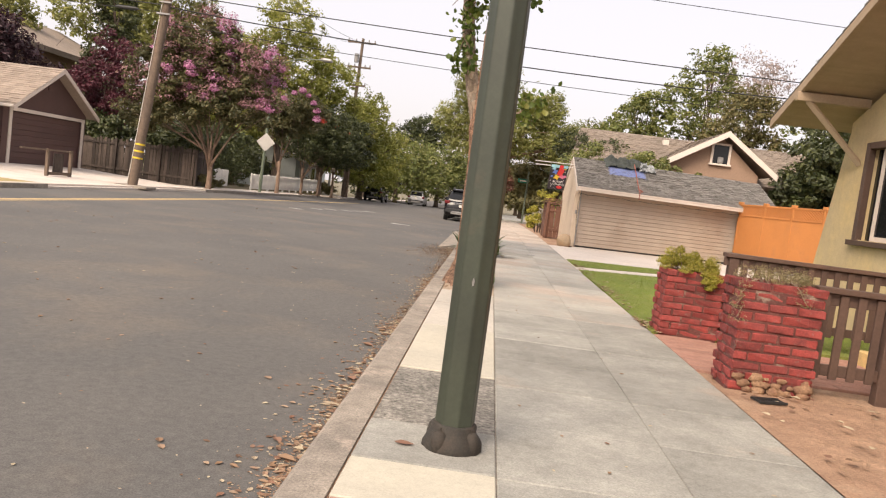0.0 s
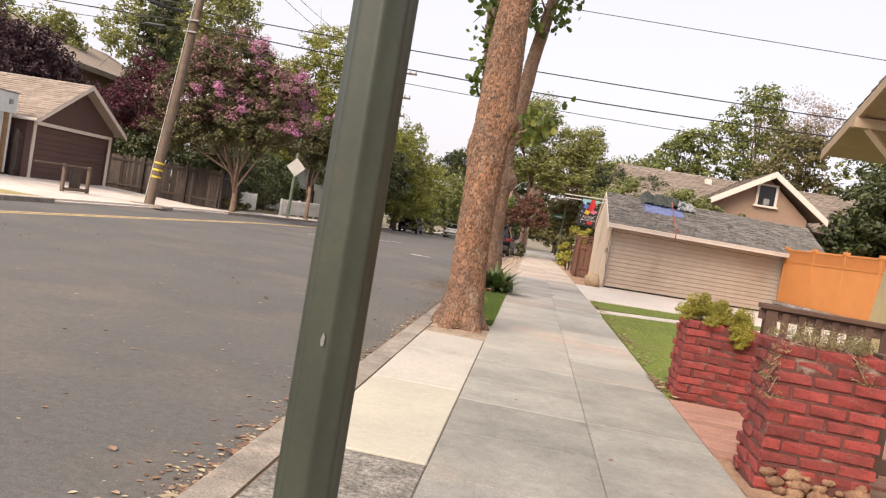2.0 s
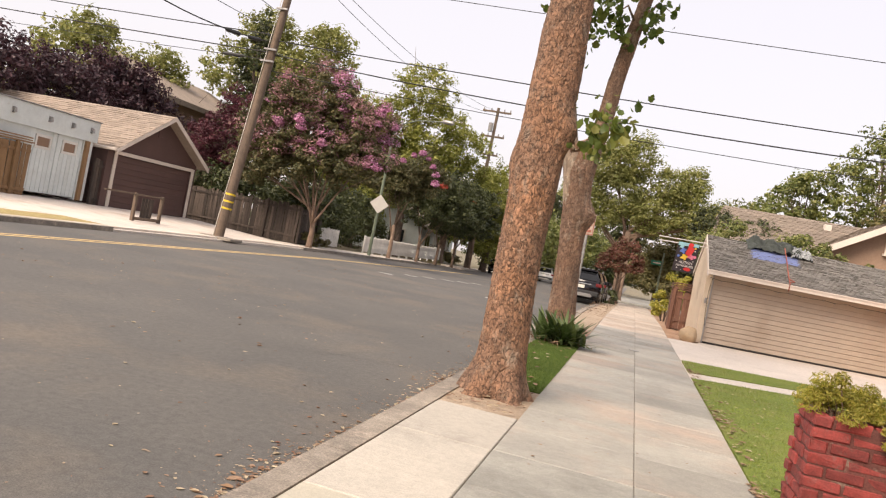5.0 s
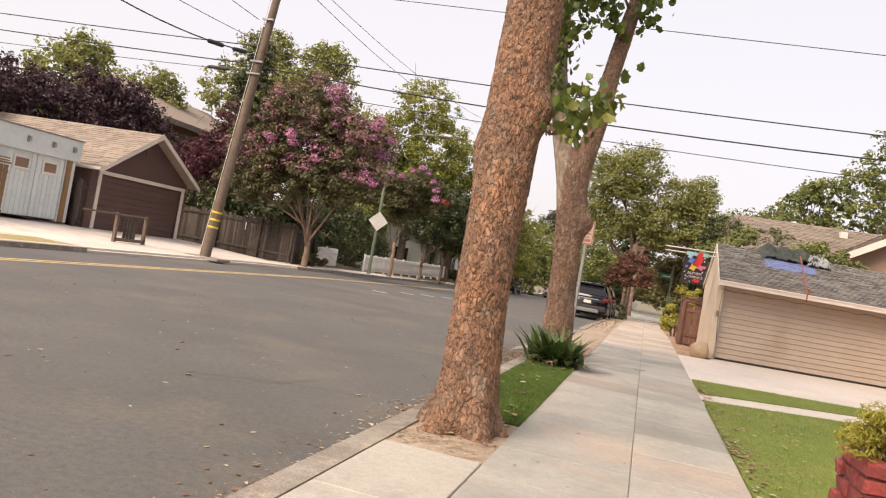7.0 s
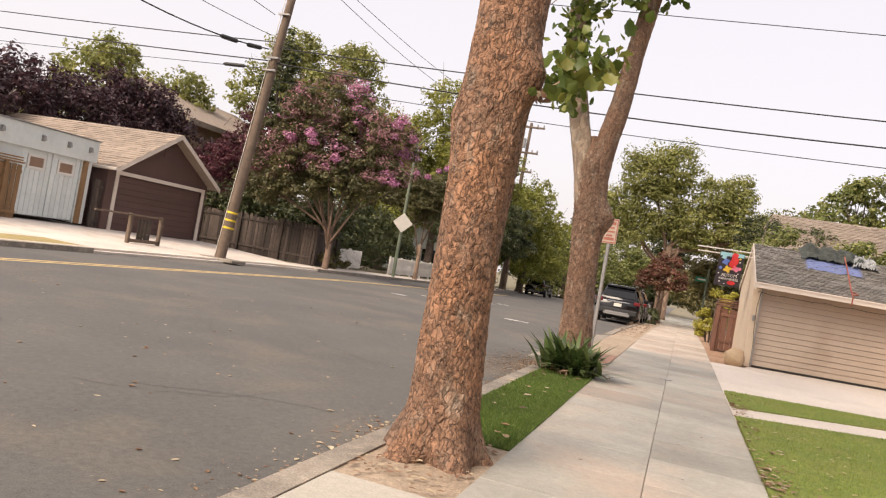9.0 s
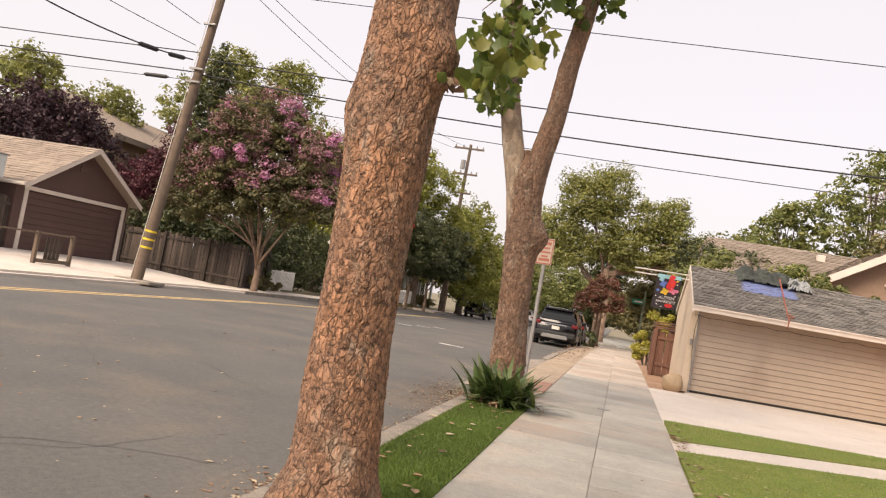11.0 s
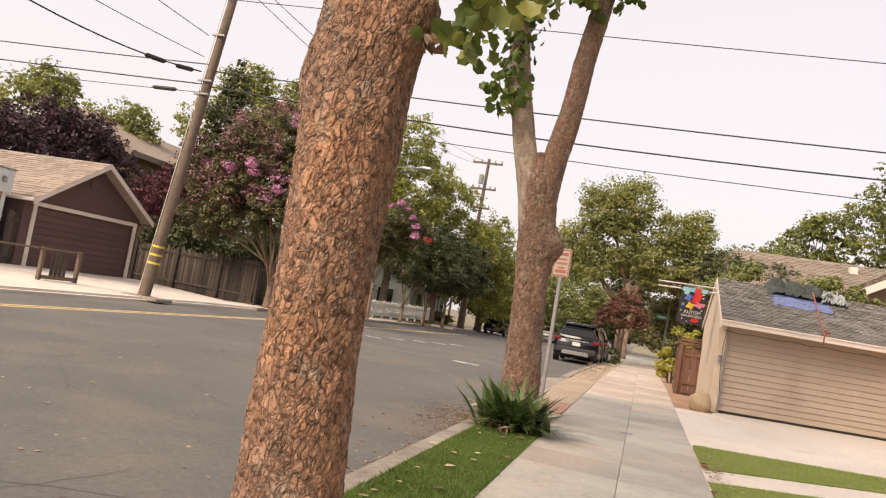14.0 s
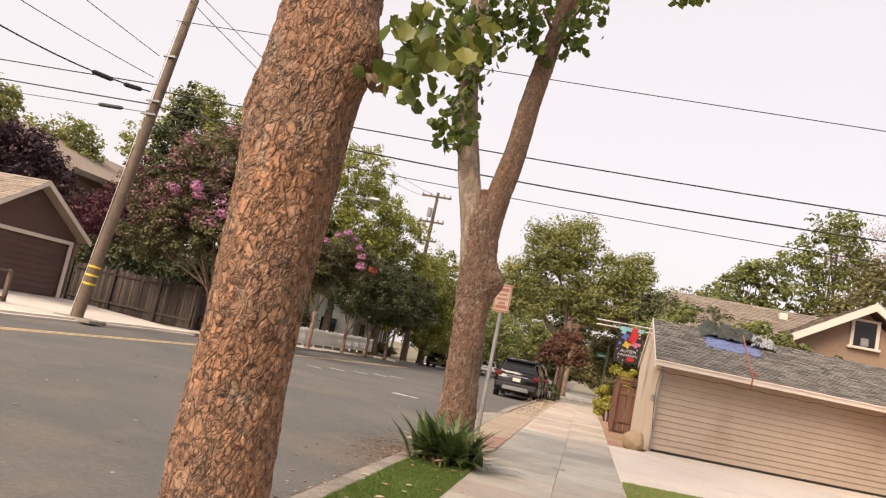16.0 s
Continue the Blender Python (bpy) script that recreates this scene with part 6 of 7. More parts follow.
def far_house():
    t = thing("far_house", "grey cottage far along the street, half hidden by trees", "house", -17.5, 66, 0)
    part("wall", Geo().box(-8, 0, 0, 12, 0, 3.0), M_BLUEW, t)
    part("gable", Geo().prism_axis([(-8.0, 3.0), (0.0, 3.0), (-4, 5.0)], "y", 0.0, 0.2), M_BLUEW, t)
    g = roof_slab(Geo(), (0.6, -0.6, 2.75), (0.6, 12.6, 2.75), (-4, 12.6, 5.1), (-4, -0.6, 5.1), 0.15)
    roof_slab(g, (-8.6, -0.6, 2.75), (-8.6, 12.6, 2.75), (-4, 12.6, 5.1), (-4, -0.6, 5.1), 0.15)
    part("roof", g, M_SHINGLEB, t)
    for y in (1.5, 5.5, 9.0):
        w = part("window", Geo().box(0.0, 0.06, y, y + 1.6, 0.9, 2.3, 0.01), M_WHITE, t, "white window frame")
        part("pane", Geo().box(0.05, 0.075, y + 0.12, y + 0.74, 1.02, 2.18).box(0.05, 0.075, y + 0.86, y + 1.48, 1.02, 2.18), M_GLASS, w)
    for x in (-6.5, -3.0):
        w = part("window", Geo().box(x, x + 1.6, -0.06, 0.0, 0.9, 2.3, 0.01), M_WHITE, t, "white window frame")
        part("pane", Geo().box(x + 0.12, x + 1.48, -0.08, -0.05, 1.02, 2.18), M_GLASS, w)
    for y in (-0.3, 3.8, 8.0):
        part("porch_post", Geo().box(1.3, 1.5, y, y + 0.2, 0, 2.5, 0.01), M_WHITE, t)
    part("porch_roof", roof_slab(Geo(), (1.8, -0.6, 2.4), (1.8, 9, 2.4), (0, 9, 2.9), (0, -0.6, 2.9), 0.12), M_SHINGLEB, t)


far_house()


def hidden_house():
    t = thing("hidden_house", "brown house behind the garages, only its pale eave showing", "house", -29.6, 44.3, 0)
    t.scale = (1, 1.1, 1.36)
    part("wall", Geo().box(-8, 0, 0, 9, 0, 5.4), M_BSTUCCO, t)
    g = roof_slab(Geo(), (1.0, -0.8, 5.3), (1.0, 9.8, 5.3), (-4, 9.8, 7.0), (-4, -0.8, 7.0), 0.25)
    roof_slab(g, (-9, -0.8, 5.3), (-9, 9.8, 5.3), (-4, 9.8, 7.0), (-4, -0.8, 7.0), 0.25)
    part("roof", g, M_SHINGLET, t)


hidden_house()


# ---- poles, wires, signs ----
def utility_pole():
    t = thing("utility_pole", "leaning weathered wooden utility pole with three yellow bands", "utility pole", -12.25, 25.2, -0.08)
    lean = lambda z: (0.075 * z, 0.05 * z, z)
    part("shaft", Geo().tube([lean(z) for z in (-0.3, 0, 2, 4, 6, 8, 10.5)], [0.175, 0.17, 0.16, 0.15, 0.14, 0.13, 0.115], 16), M_POLE, t, smooth=True)
    for z in (1.02, 1.26, 1.5):
        part("band", Geo().tube([lean(z), lean(z + 0.06)], 0.172, 16), M_BANDS, t, "yellow reflective band")
    part("ground_wire", Geo().tube([(-0.02 + 0.075 * z - 0.11, -0.13 + 0.05 * z, z) for z in (0, 3, 6, 9)], 0.012, 5), M_PVC, t, "pale conduit strip")
    for z, w in ((6.1, 0.24), (6.5, 0.22), (7.9, 0.2)):
        p = lean(z)
        part("bracket", Geo().box(p[0] - w, p[0] + w, p[1] - 0.2, p[1] - 0.14, z - 0.03, z + 0.03, 0.006), M_STEEL, t)
    part("base_collar", Geo().box(-0.5, 0.7, -0.35, 0.4, 0.0, 0.1, 0.02), M_CURB, t, "cracked concrete kerb at its foot")
    return lean


utility_pole()


def wire(name, label, pts_list, rad, extra=()):
    t = thing(name, label, "cable", 0, 0, 0, group="overhead cables")
    for a, b, sag in pts_list:
        a, b = np.array(a, dtype=float), np.array(b, dtype=float)
        path = [a + (b - a) * s - np.array([0, 0, 4 * sag * s * (1 - s)]) for s in np.linspace(0, 1, 24)]
        part("span", Geo().tube(path, rad, 5, False), M_CABLE, t)
    for p, q, r2 in extra:
        part("splice_box", Geo().tube([p, (np.array(p) * 0.9 + np.array(q) * 0.1), (np.array(p) * 0.1 + np.array(q) * 0.9), q], [r2 * 0.4, r2, r2, r2 * 0.4], 8), M_CABLE, t, "black cable splice sleeve")


PX, PY = -11.8, 25.5
wire("overhead_cable", "black cable that crosses the street high up", [((PX, PY, 8.95), (34, 25.3, 7.55), 0.08)], 0.012)
wire("overhead_cable", "thick black communication cable across the street", [((PX, PY, 6.77), (34, 25.3, 6.73), 0.51), ((PX, PY, 6.95), (-60, 25.3, 9.25), 0.4)], 0.018)
wire("overhead_cable", "thick black communication cable across the street", [((PX, PY, 6.3), (34, 25.3, 7.44), 1.16), ((PX, PY, 6.35), (-60, 25.3, 8.7), 0.4)], 0.02)
wire("overhead_cable", "thin black cable across the street", [((PX, PY, 5.75), (34, 25.3, 6.05), 0.75), ((PX, PY, 6.1), (-60, 25.3, 7.5), 0.4)], 0.011, [((-13.6, 25.5, 6.12), (-12.75, 25.5, 6.11), 0.06)])
wire("overhead_cable", "thick black cable along the street with splice sleeves", [((PX - 0.1, PY - 0.2, 6.66), (-12.2, 8, 8.25), 1.25)], 0.02, [((-11.92, 24.95, 6.58), (-11.93, 24.2, 6.44), 0.065), ((-11.94, 23.75, 6.38), (-11.96, 22.95, 6.28), 0.065)])
wire("overhead_cable", "slack black cable along the street", [((PX - 0.1, PY - 0.2, 7.1), (-12.2, 8, 7.2), 0.35), ((PX - 0.1, PY - 0.2, 7.75), (-12.0, 8, 8.6), 0.2)], 0.011)
wire("overhead_cable", "thin power line running along the street to a far pole", [((PX, PY, 10.2), (-12.0, 65.6, 13.0), 0.9), ((PX + 0.3, PY, 9.6), (-13.7, 65.6, 13.0), 0.9)], 0.012)


def far_pole():
    t = thing("utility_pole", "distant wooden power pole with three crossarms", "utility pole", -12.9, 65.6, 0)
    t.scale = (0.93, 0.93, 0.93)
    part("shaft", Geo().tube([(0, 0, -0.2), (0.1, 0, 8), (0.2, 0, 15)], [0.2, 0.17, 0.13], 10), M_POLE, t)
    for z, w in ((14.6, 1.35), (12.3, 1.1), (10.6, 0.8)):
        part("crossarm", Geo().box(0.15 - w, 0.15 + w, -0.2, -0.08, z - 0.08, z + 0.08, 0.01), M_POLE, t)
        for x in (-w * 0.92, -w * 0.4, w * 0.5, w * 0.92):
            part("insulator", Geo().tube([(0.15 + x, -0.14, z + 0.08), (0.15 + x, -0.14, z + 0.3)], [0.08, 0.05], 8), M_STEEL, t)
    part("transformer", Geo().tube([(-0.15, -0.3, 12.7), (-0.15, -0.3, 13.5)], 0.22, 12), M_STEEL, t, "grey transformer can")


far_pole()


def sign_on_lamp():
    t = thing("street_lamp", "pale green steel street lamp with a curved arm", "street lamp", -12.4, 40.13, 0)
    part("shaft", Geo().tube([(0, 0, -0.2), (0.02, 0.02, 3.5), (0.05, 0.02, 7.0)], [0.09, 0.075, 0.055], 12), M_GREENPOLE, t)
    part("arm", Geo().tube([(0.05, 0, 6.5), (0.5, 0, 7.1), (1.3, 0, 7.4), (2.6, 0, 7.5)], [0.04, 0.035, 0.03, 0.03], 8), M_GREENPOLE, t)
    part("lamp_head", Geo().tube([(2.5, 0, 7.5), (2.7, 0, 7.52), (3.1, 0, 7.5), (3.2, 0, 7.46)], [0.04, 0.12, 0.11, 0.04], 10), M_STEEL, t)
    s = thing("warning_sign", "pale back of a diamond road sign fixed to a street lamp", "road sign", -12.4, 40.13, 0)
    part("plate", Geo().prism_axis([(-0.50, 0), (0, -0.50), (0.50, 0), (0, 0.50)], "y", -0.13, -0.115), M_PVC, s, "pale diamond plate", at=pose(0.03, 0, 2.74, 0, 0, 22))
    part("bracket", Geo().box(-0.06, 0.06, -0.12, 0.0, 2.35, 2.43, 0.005).box(-0.06, 0.06, -0.12, 0.0, 2.88, 2.96, 0.005), M_STEEL, s)


sign_on_lamp()


def parking_sign():
    t = thing("parking_sign", "red and white parking sign on a grey steel post", "road sign", 0.0, 18.95, 0, -20)
    part("post", Geo().box(-0.03, 0.03, -0.02, 0.02, -0.2, 2.45, 0.006), M_STEEL, t)
    s = part("plate", Geo().box(-0.15, 0.15, -0.032, -0.024, 1.98, 2.43, 0.003), plain("faded_sign_white", (0.46, 0.36, 0.29), 0.6), t, "sun-bleached sign plate")
    red = plain("sign_red", (0.36, 0.12, 0.08), 0.6)
    part("border", Geo().box(-0.14, 0.14, -0.036, -0.0325, 2.40, 2.42).box(-0.14, 0.14, -0.036, -0.0325, 1.99, 2.01).box(-0.14, -0.125, -0.036, -0.0325, 2.01, 2.4).box(0.125, 0.14, -0.036, -0.0325, 2.01, 2.4), red, s)
    for k, (w, h) in enumerate(((0.2, 0.05), (0.16, 0.03), (0.2, 0.03), (0.12, 0.03), (0.2, 0.05))):
        part("text_bar", Geo().box(-w / 2, w / 2, -0.036, -0.0325, 2.32 - 0.07 * k, 2.32 - 0.07 * k + h), red, s, "unreadable red lettering")


parking_sign()


def street_name_sign():
    t = thing("street_sign", "green street name sign on a pale post at the corner", "road sign", 2.47, 50.3, 0.2)
    part("post", Geo().tube([(0, 0, -0.2), (0.04, 0, 3.3)], 0.06, 10), M_GREENPOLE, t)
    b = part("blade", Geo().box(-0.62, 0.1, -0.02, 0.0, 2.5, 2.78, 0.004), plain("sign_green", (0.02, 0.22, 0.13), 0.4), t, "green name blade")
    part("text_bar", Geo().box(-0.5, -0.05, -0.026, -0.021, 2.6, 2.68), M_PVC, b, "unreadable white lettering")


street_name_sign()


# ---- parked cars ----
def car(label, x, y, paint, seed, scale=1.0):
    """A parked sport utility car, its tail towards -y; origin under its middle."""
    t = thing("parked_car", label, "car", x, y, ROAD_Z, group="parked cars")
    W = 0.92
    def loft(sections):
        v, f = [], []
        n = len(sections[0][1])
        for yy, pts in sections:
            v += [(px, yy, pz) for px, pz in pts]
        for j in range(len(sections) - 1):
            f += [(j * n + i, (j + 1) * n + i, (j + 1) * n + (i + 1) % n, j * n + (i + 1) % n) for i in range(n)]
        f += [tuple(range(n)), tuple((len(sections) - 1) * n + i for i in range(n))[::-1]]
        return Geo().put(v, f)
    def sec(w, z0, z1):
        return [(-w * 0.9, z0), (-w, z0 + 0.12), (-w, z1 - 0.16), (-w * 0.93, z1 - 0.02), (-w * 0.6, z1), (w * 0.6, z1), (w * 0.93, z1 - 0.02), (w, z1 - 0.16), (w, z0 + 0.12), (w * 0.9, z0)]
    body = loft([(-2.28, sec(W * 0.86, 0.42, 0.95)), (-2.2, sec(W * 0.95, 0.3, 1.03)), (-1.9, sec(W, 0.25, 1.06)), (0.9, sec(W, 0.22, 1.04)), (1.7, sec(W * 0.98, 0.25, 0.98)), (2.2, sec(W * 0.9, 0.32, 0.86)), (2.3, sec(W * 0.8, 0.42, 0.75))])
    part("body", body, paint, t, smooth=True)
    def cab(w, z1):
        return [(-W * 0.95, 1.0), (-w, z1 - 0.1), (-w * 0.88, z1), (w * 0.88, z1), (w, z1 - 0.1), (W * 0.95, 1.0)]
    part("cabin", loft([(-2.2, cab(W * 0.88, 1.1)), (-2.02, cab(W * 0.78, 1.36)), (-1.82, cab(W * 0.70, 1.56)), (-1.45, cab(W * 0.69, 1.645)), (-0.7, cab(W * 0.69, 1.665)), (0.05, cab(W * 0.70, 1.65)), (0.5, cab(W * 0.72, 1.53)), (1.25, cab(W * 0.88, 1.06))]), paint, t, smooth=True)
    part("rear_window", Geo().put([(-0.68, -2.21, 1.14), (0.68, -2.21, 1.14), (0.60, -2.035, 1.37), (-0.60, -2.035, 1.37), (0.53, -1.87, 1.52), (-0.53, -1.87, 1.52)], [(0, 1, 2, 3), (3, 2, 4, 5)]), M_GLASS, t)
    part("diffuser", Geo().box(-0.55, 0.55, -2.375, -2.28, 0.36, 0.50, 0.03), M_STEEL, t, "silver lower bumper trim")
    for s in (-1, 1):
        part("side_window", Geo().put([(s * 0.862, -1.75, 1.1), (s * 0.862, 0.75, 1.1), (s * 0.69, 0.25, 1.52), (s * 0.69, -1.6, 1.52)], [(0, 1, 2, 3)]), M_GLASS, t)
        part("tail_light", Geo().box(s * 0.78 - 0.14, s * 0.78 + 0.14, -2.31, -2.15, 0.88, 1.04, 0.03), plain("tail_red", (0.13, 0.012, 0.014), 0.15), t, "red tail light")
        part("mirror", Geo().box(s * 1.0 - 0.09, s * 1.0 + 0.09, 0.55, 0.7, 1.02, 1.18, 0.03), paint, t)
        part("roof_rail", Geo().tube([(s * 0.57, -1.6, 1.66), (s * 0.57, -1.4, 1.71), (s * 0.57, 0.0, 1.71), (s * 0.57, 0.2, 1.65)], 0.02, 6), M_STEEL, t)
    part("windscreen", Geo().put([(-0.62, 0.62, 1.5), (0.62, 0.62, 1.5), (0.74, 1.24, 1.09), (-0.74, 1.24, 1.09)], [(0, 1, 2, 3)]), M_GLASS, t)
    part("spoiler", Geo().box(-0.62, 0.62, -1.98, -1.7, 1.55, 1.61, 0.02), paint, t)
    part("bumper", Geo().box(-0.84, 0.84, -2.36, -2.2, 0.42, 0.66, 0.05), plain("bumper_plastic", (0.02, 0.02, 0.021), 0.6), t, "black plastic bumper")
    part("skid_plate", Geo().box(-0.5, 0.5, -2.375, -2.3, 0.44, 0.53, 0.02), M_STEEL, t, "grey skid plate")
    part("chrome_bar", Geo().box(-0.45, 0.45, -2.31, -2.22, 0.92, 0.97, 0.01), plain("chrome", (0.6, 0.6, 0.6), 0.15, 1.0), t, "chrome strip")
    part("number_plate", Geo().box(-0.16, 0.16, -2.31, -2.25, 0.74, 0.88, 0.004), M_PVC, t, "white number plate")
    tyre = Geo()
    for s in (-1, 1):
        for yy in (-1.35, 1.4):
            w = part("wheel", Geo().tube([(s * 0.72, yy, 0.35), (s * 0.92, yy, 0.35)], 0.35, 20), plain("tyre_rubber", (0.015, 0.015, 0.015), 0.9), t, "black tyre")
            part("rim", Geo().tube([(s * 0.80, yy, 0.35), (s * 0.935, yy, 0.35)], 0.22, 14), M_STEEL, w, "grey alloy rim")
    return t


PAINT_D = plain("dark_car_paint", (0.007, 0.006, 0.008), 0.12)
PAINT_G = plain("charcoal_car_paint", (0.06, 0.045, 0.045), 0.25)
car("dark charcoal sport utility car parked at the kerb", -1.15, 39.9, PAINT_D, 1)
car("charcoal pickup-like car parked ahead of another", -1.15, 45.3, PAINT_G, 2)
car("small pale car far down the street", -8.0, 84.0, plain("pale_car_paint", (0.4, 0.4, 0.41), 0.3), 3)
car("dark car parked far down the street", -10.9, 72.0, PAINT_D, 4)


# ---- planting near the walk ----
def agapanthus():
    t = thing("agapanthus_clump", "clump of dark green strap-leaved agapanthus at the foot of a tree", "plant", 0.17, 15.3, 0)
    r = np.random.default_rng(8)
    g = Geo()
    for k in range(230):
        a, el, L, w = r.uniform(0, 6.28), r.uniform(0.3, 1.3), r.uniform(0.4, 0.62), r.uniform(0.024, 0.04)
        bx, by = r.normal(0, 0.14), r.normal(0, 0.12)
        d, side = np.array([math.cos(a), math.sin(a)]), np.array([-math.sin(a), math.cos(a)])
        v = []
        for s, ws in ((0, 0.8), (0.35, 1.0), (0.7, 0.8), (1.0, 0.05)):
            out = L * (s * math.cos(el) + 0.25 * s * s)
            z = 0.03 + L * (s * math.sin(el) - 0.42 * s * s * math.cos(el) + 0.12 * s)
            for q in (-1, 1):
                v.append((bx + d[0] * out + side[0] * q * w * ws, by + d[1] * out + side[1] * q * w * ws, max(0.012, z)))
        g.put(v, [(0, 1, 3, 2), (2, 3, 5, 4), (4, 5, 7, 6)])
    part("leaves", g, L_STRAP, t)
    g = Geo()
    leaf_cloud(g, [(r.normal(0, 0.25), r.normal(0, 0.2), 0.05) for _ in range(20)], (0.06, 0.06, 0.02), 0.12, 160, 3, 0.2)
    part("dead_leaves", g, L_LITTER, t, "withered tan leaves at the base")


agapanthus()


def shrub(name, label, x, y, blobs, leaf, mat, count, seed, clump=0.12, z=0.0, category="shrub"):
    t = thing(name, label, category, x, y, z)
    r = np.random.default_rng(seed)
    g = Geo()
    for b in blobs:
        for _ in range(3):
            g.tube([(b[0] * 0.4, b[1] * 0.4, -0.05), (b[0] + r.normal(0, 0.1), b[1] + r.normal(0, 0.1), b[2])], [0.025, 0.008], 5)
    part("stems", g, M_BARKD, t)
    g = Geo()
    leaf_cloud(g, clumps_in(blobs, 22, seed, 0.3), clump, leaf, count, seed + 1)
    part("foliage", g, mat, t)


shrub("yellow_shrub", "yellow-green leafy shrub by the redwood fence", 2.45, 33.0, [(0, 0, 1.1, 0.5, 0.5, 0.6), (0.3, 0.3, 1.7, 0.45, 0.5, 0.45), (-0.2, 0, 0.5, 0.4, 0.5, 0.5)], 0.09, L_SUCC, 4500, 3)
shrub("kerb_shrub", "low dark green strappy shrub beside the parked cars", 0.1, 43.2, [(0, 0, 0.35, 0.5, 0.5, 0.4)], 0.12, L_DARK, 1500, 4)
shrub("hedge_shrub", "dense shrubs behind the garage", 5.3, 28.6, [(-1.2, 0, 2.9, 1.2, 0.8, 1.0), (0.4, 0, 3.0, 1.2, 0.8, 0.95), (1.9, 0, 2.6, 0.9, 0.8, 0.9)], 0.13, L_BIG, 9000, 5, 0.18)
shrub("corner_shrubs", "grey-green planting at the street corner", 4.0, 48.5, [(0, 0, 0.5, 1.2, 0.8, 0.5), (1.8, 0, 0.7, 1.2, 1, 0.7)], 0.1, L_BIG, 4000, 6)
shrub("grey_shrub", "low grey-green shrub under the street trees", -13.2, 35.0, [(0, 0, 0.4, 0.7, 1.6, 0.45)], 0.1, L_OLIVE, 3000, 7)
shrub("dark_hedge", "dark hedge behind the picket fence", -15.6, 40.0, [(0, -2.5, 1.2, 1.0, 2.5, 1.2), (0, 2.5, 1.3, 1.0, 3, 1.3), (0, 8, 1.5, 1.0, 4, 1.5)], 0.16, L_DARK, 12000, 8, 0.25)
shrub("dark_hedge", "dark bushes by the far cottage", -15.0, 62, [(0, 0, 0.5, 1.0, 1.5, 0.5), (0.2, 4, 0.45, 1.0, 1.6, 0.45)], 0.2, L_OLIVE, 5000, 9, 0.25)

for x, y, h in ((-19.0, 36.0, 3.0), (-16.2, 36.6, 3.4), (-14.9, 35.6, 2.6), (-16.8, 40.5, 3.6), (-17.4, 45.5, 3.8), (-17.6, 50, 3.8)):
    shrub("dark_hedge", "dense dark shrubbery behind the fences", x, y, [(0, 0, h * 0.35, 1.6, 1.2, h * 0.4), (0.4, 0.3, h * 0.72, 1.3, 1.2, h * 0.34), (-0.9, 0.2, h * 0.62, 1.1, 1.1, h * 0.34)], 0.2, L_DARK, 5000, int(x * -7), 0.26)
# ---- trees ----
R_ = np.random.default_rng(77)
def spots(blobs, n, seed, up=0.3):
    c = clumps_in(blobs, 60, seed, 0.9)
    r = np.random.default_rng(seed)
    mid = np.mean([b[2] for b in blobs])
    c = c[c[:, 2] > mid - 1.2 + up]
    return c[r.permutation(len(c))[:n]].tolist()


CR = [(-1.0, 0.0, 6.5, 1.7, 1.5, 1.3), (-2.7, 0.0, 4.9, 1.6, 1.6, 1.4), (0.3, 0.2, 5.0, 1.9, 1.7, 1.5), (1.5, 0.2, 3.9, 1.3, 1.3, 1.1), (-3.0, -0.4, 3.1, 1.2, 1.3, 1.0), (-1.2, -0.5, 4.4, 1.7, 1.6, 1.4), (0.2, -0.6, 3.4, 1.6, 1.3, 0.9), (-1.6, -0.5, 3.2, 1.5, 1.3, 0.9), (-1.9, 0, 6.2, 1.1, 1.1, 1.0), (1.4, 0.9, 5.6, 1.3, 1.3, 1.1)]
tree("crape_myrtle", "crape myrtle in bloom with pink flower heads and bare multi-stem trunk", -12.4, 32.6, (1.7, 0.12), CR, 0.15, L_MYRTLE, M_BARKC, 36000, 11, 0.24, 14, stems=1,
     flowers=[(L_PINK, 0.18, 0.08, spots(CR, 64, 3), 10500), (L_ROSE, 0.3, 0.085, spots(CR, 150, 4), 17000)], group="street trees")
CR2 = [(0, 0, 4.3, 1.65, 1.75, 1.45), (1.0, 0.5, 5.1, 1.45, 1.55, 1.3), (-1.0, 0, 4.7, 1.45, 1.45, 1.3)]
tree("crape_myrtle", "crape myrtle with violet-pink blooms on its outer side", -12.4, 43.3, (1.9, 0.11), CR2, 0.14, L_MYRTLE, M_BARKC, 18000, 12, 0.26, 20, stems=1,
     flowers=[(L_PINK, 0.13, 0.085, [(1.8, -0.7, 5.4), (2.0, -0.6, 5.0), (2.1, -0.7, 4.5), (1.5, -0.8, 5.8), (0.3, -1.5, 5.4), (-0.3, -1.6, 5.5), (-1.0, -1.5, 5.4), (1.2, -1.1, 6.0), (0.8, -1.3, 5.8)], 2400)], group="street trees")
CR3 = [(0, 0, 3.3, 2.0, 2.0, 1.4), (1.4, 0.2, 3.2, 1.5, 1.6, 1.2), (1.1, 0.4, 4.4, 1.6, 1.7, 1.4), (-1.0, 0.4, 4.6, 1.6, 1.6, 1.4)]
